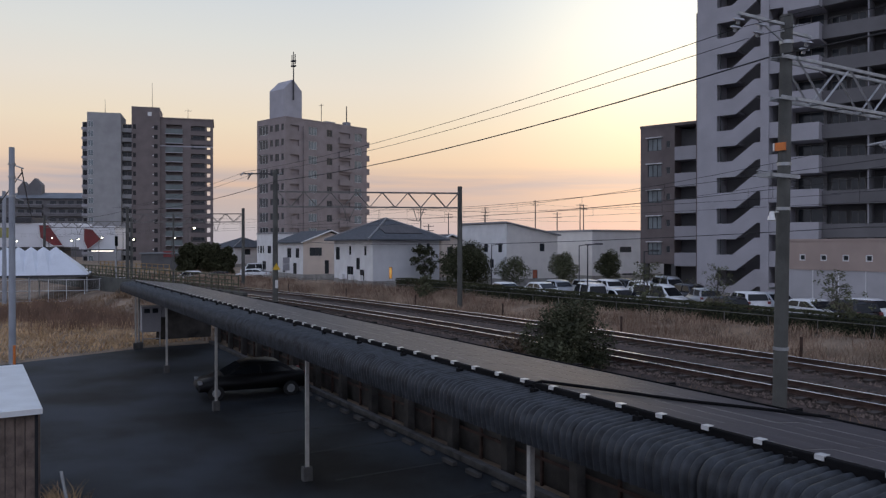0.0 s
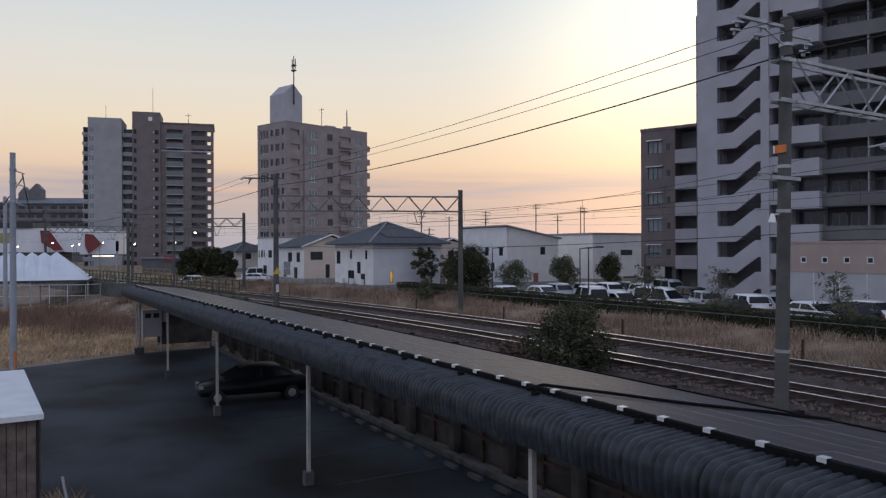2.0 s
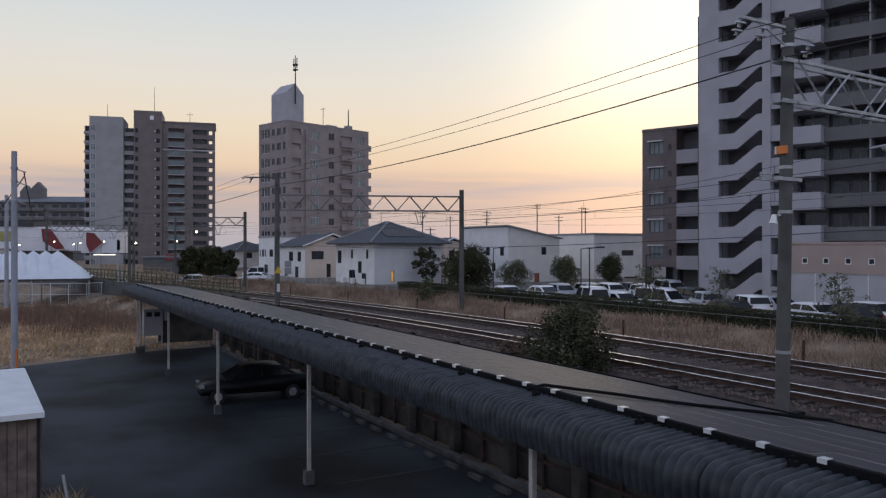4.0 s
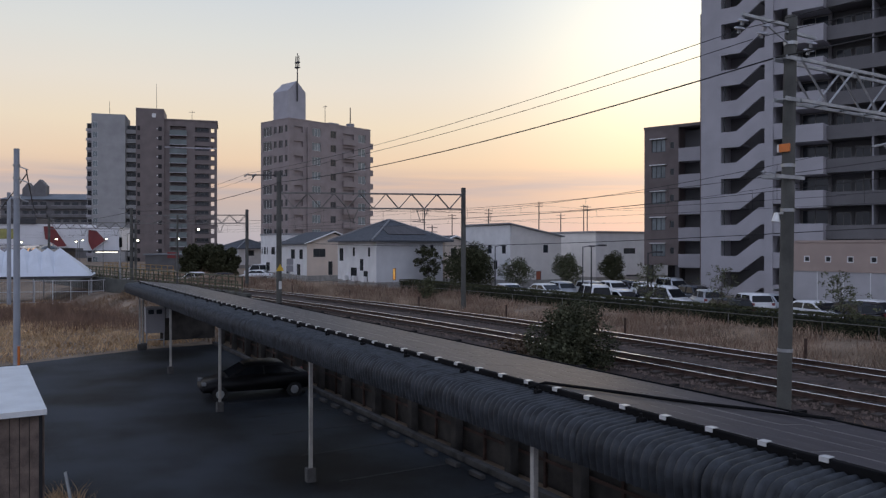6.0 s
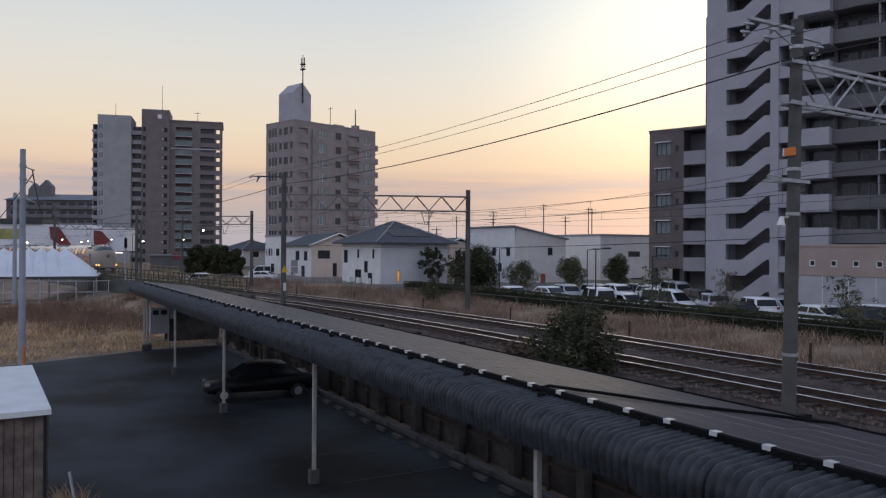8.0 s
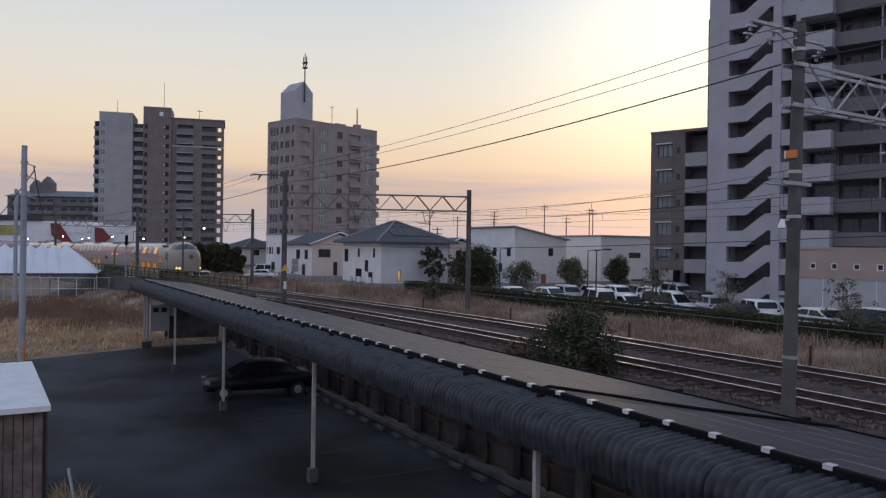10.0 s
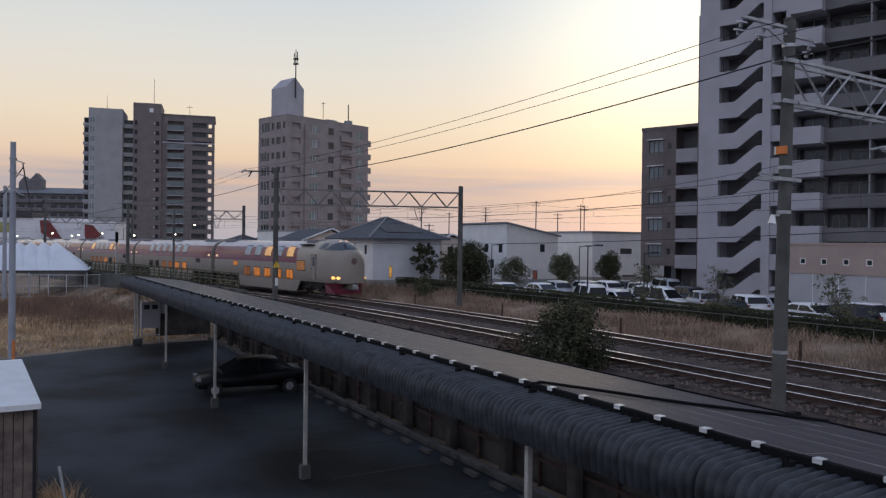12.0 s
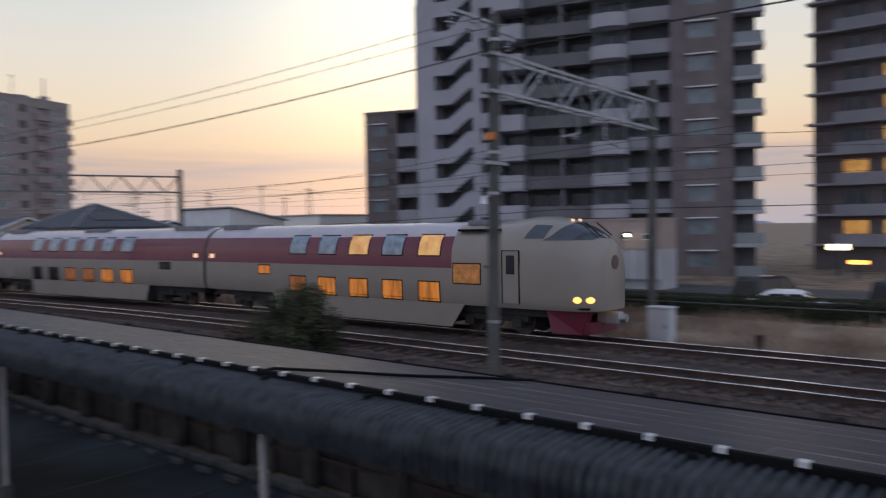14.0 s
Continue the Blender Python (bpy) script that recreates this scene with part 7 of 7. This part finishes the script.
            part("headlight", bm, LAMP, root, "glowing amber headlight", True)
        bm = bmesh.new()
        box(bm, h - 0.9, h - 0.35, s * 1.15 - 0.1, s * 1.15 + 0.1, 1.08, 1.14, 0.02)
        part("lamp_trim", bm, BLACK, root)
        bm = bmesh.new()
        pts = [(h - 1.9, 1.0), (h - 1.7, 0.24), (h - 0.75, 0.22), (h - 0.5, 1.0)]
        f = [bm.verts.new((x, s * (1.28 if x < h - 1 else 1.0), z)) for x, z in pts]
        g = [bm.verts.new((x, s * (0.9 if x < h - 1 else 0.6), z)) for x, z in pts]
        bm.faces.new(f)
        bm.faces.new(g[::-1])
        for i in range(4):
            bm.faces.new((f[i], f[(i + 1) % 4], g[(i + 1) % 4], g[i]))
        part("pilot", bm, RED, root, "dark red pilot below the nose")
    side_rows(root, rng, xr + 6.08, h - 5.85, 1.0, True)
    bm = bmesh.new()
    box(bm, h - 0.6, h + 0.2, -0.2, 0.2, 0.55, 0.95, 0.05)
    tube(bm, (h - 0.1, 0, 0.75), (h + 0.4, 0, 0.75), 0.17, 0.14, 12)
    part("coupler", bm, STEEL, root)
    boxpart("snow_plough", RED, root, h - 0.75, h - 0.45, -0.95, 0.95, 0.22, 0.62, 0.03)
    bm = bmesh.new()
    for y in (-0.25, 0.25):
        tube(bm, (h - 1.5, y, 4.03), (h - 1.4, y, 4.02), 0.055, sides=10)
    part("roof_lamp", bm, TAILGLOW, root)
    bm = bmesh.new()
    tube(bm, (h - 0.05, 0, 2.6), (h + 0.0, 0, 2.6), 0.24, sides=20)
    part("emblem", bm, EMBLEM, root)
    boxpart("underframe", UNDER, root, xr + 0.3, h - 1.0, -1.1, 1.1, 0.75, 1.03)
    boxpart("equipment_box", UNDER, root, xr + 4.7, h - 6.6, -1.3, 1.3, 0.22, 0.8)
    bogie(root, xr + 3.1)
    bogie(root, h - 4.3)
    roof_gear(root, ((xr + 0.5, xr + 2.6, 0.1), (h - 5.6, h - 4.3, 0.06)))
    return root


def on_track(s, n):
    a, m = rail_at(-s, n)
    return Vector((a, m, RAIL_Z))


def car_pose(front):
    """Pose of a car whose front end stands front metres up the line: its bogies follow the track."""
    p0, p1 = on_track(front + 3.5, FAR), on_track(front + CAR_LEN - 3.5, FAR)
    mid, d = (p0 + p1) / 2, p0 - p1
    return FR @ Matrix.Translation(mid) @ pose(0, 0, 0, 0, 0, math.degrees(math.atan2(d.y, d.x)))


lead = cab_car()
second = middle_car(6, 0.2)
third = middle_car(9, 0.3)
CARS = [lead, second, third] + [copy_thing(o, Matrix.Identity(4)) for o in (second, third, second, third)]

TIMES = [0.0, 6.0, 7.5, 8.2, 10.3, 11.0, 11.5, 12.0, 12.5, 13.0, 13.5, 14.0]
NOSE = [224.0, 140.3, 119.3, 109.5, 78.4, 67.0, 58.9, 50.4, 41.4, 32.1, 22.2, 12.0]


def motions():
    for i, ob in enumerate(CARS):
        walk(ob, [(t, car_pose(s + i * CAR_LEN)) for t, s in zip(TIMES, NOSE)])


motions()
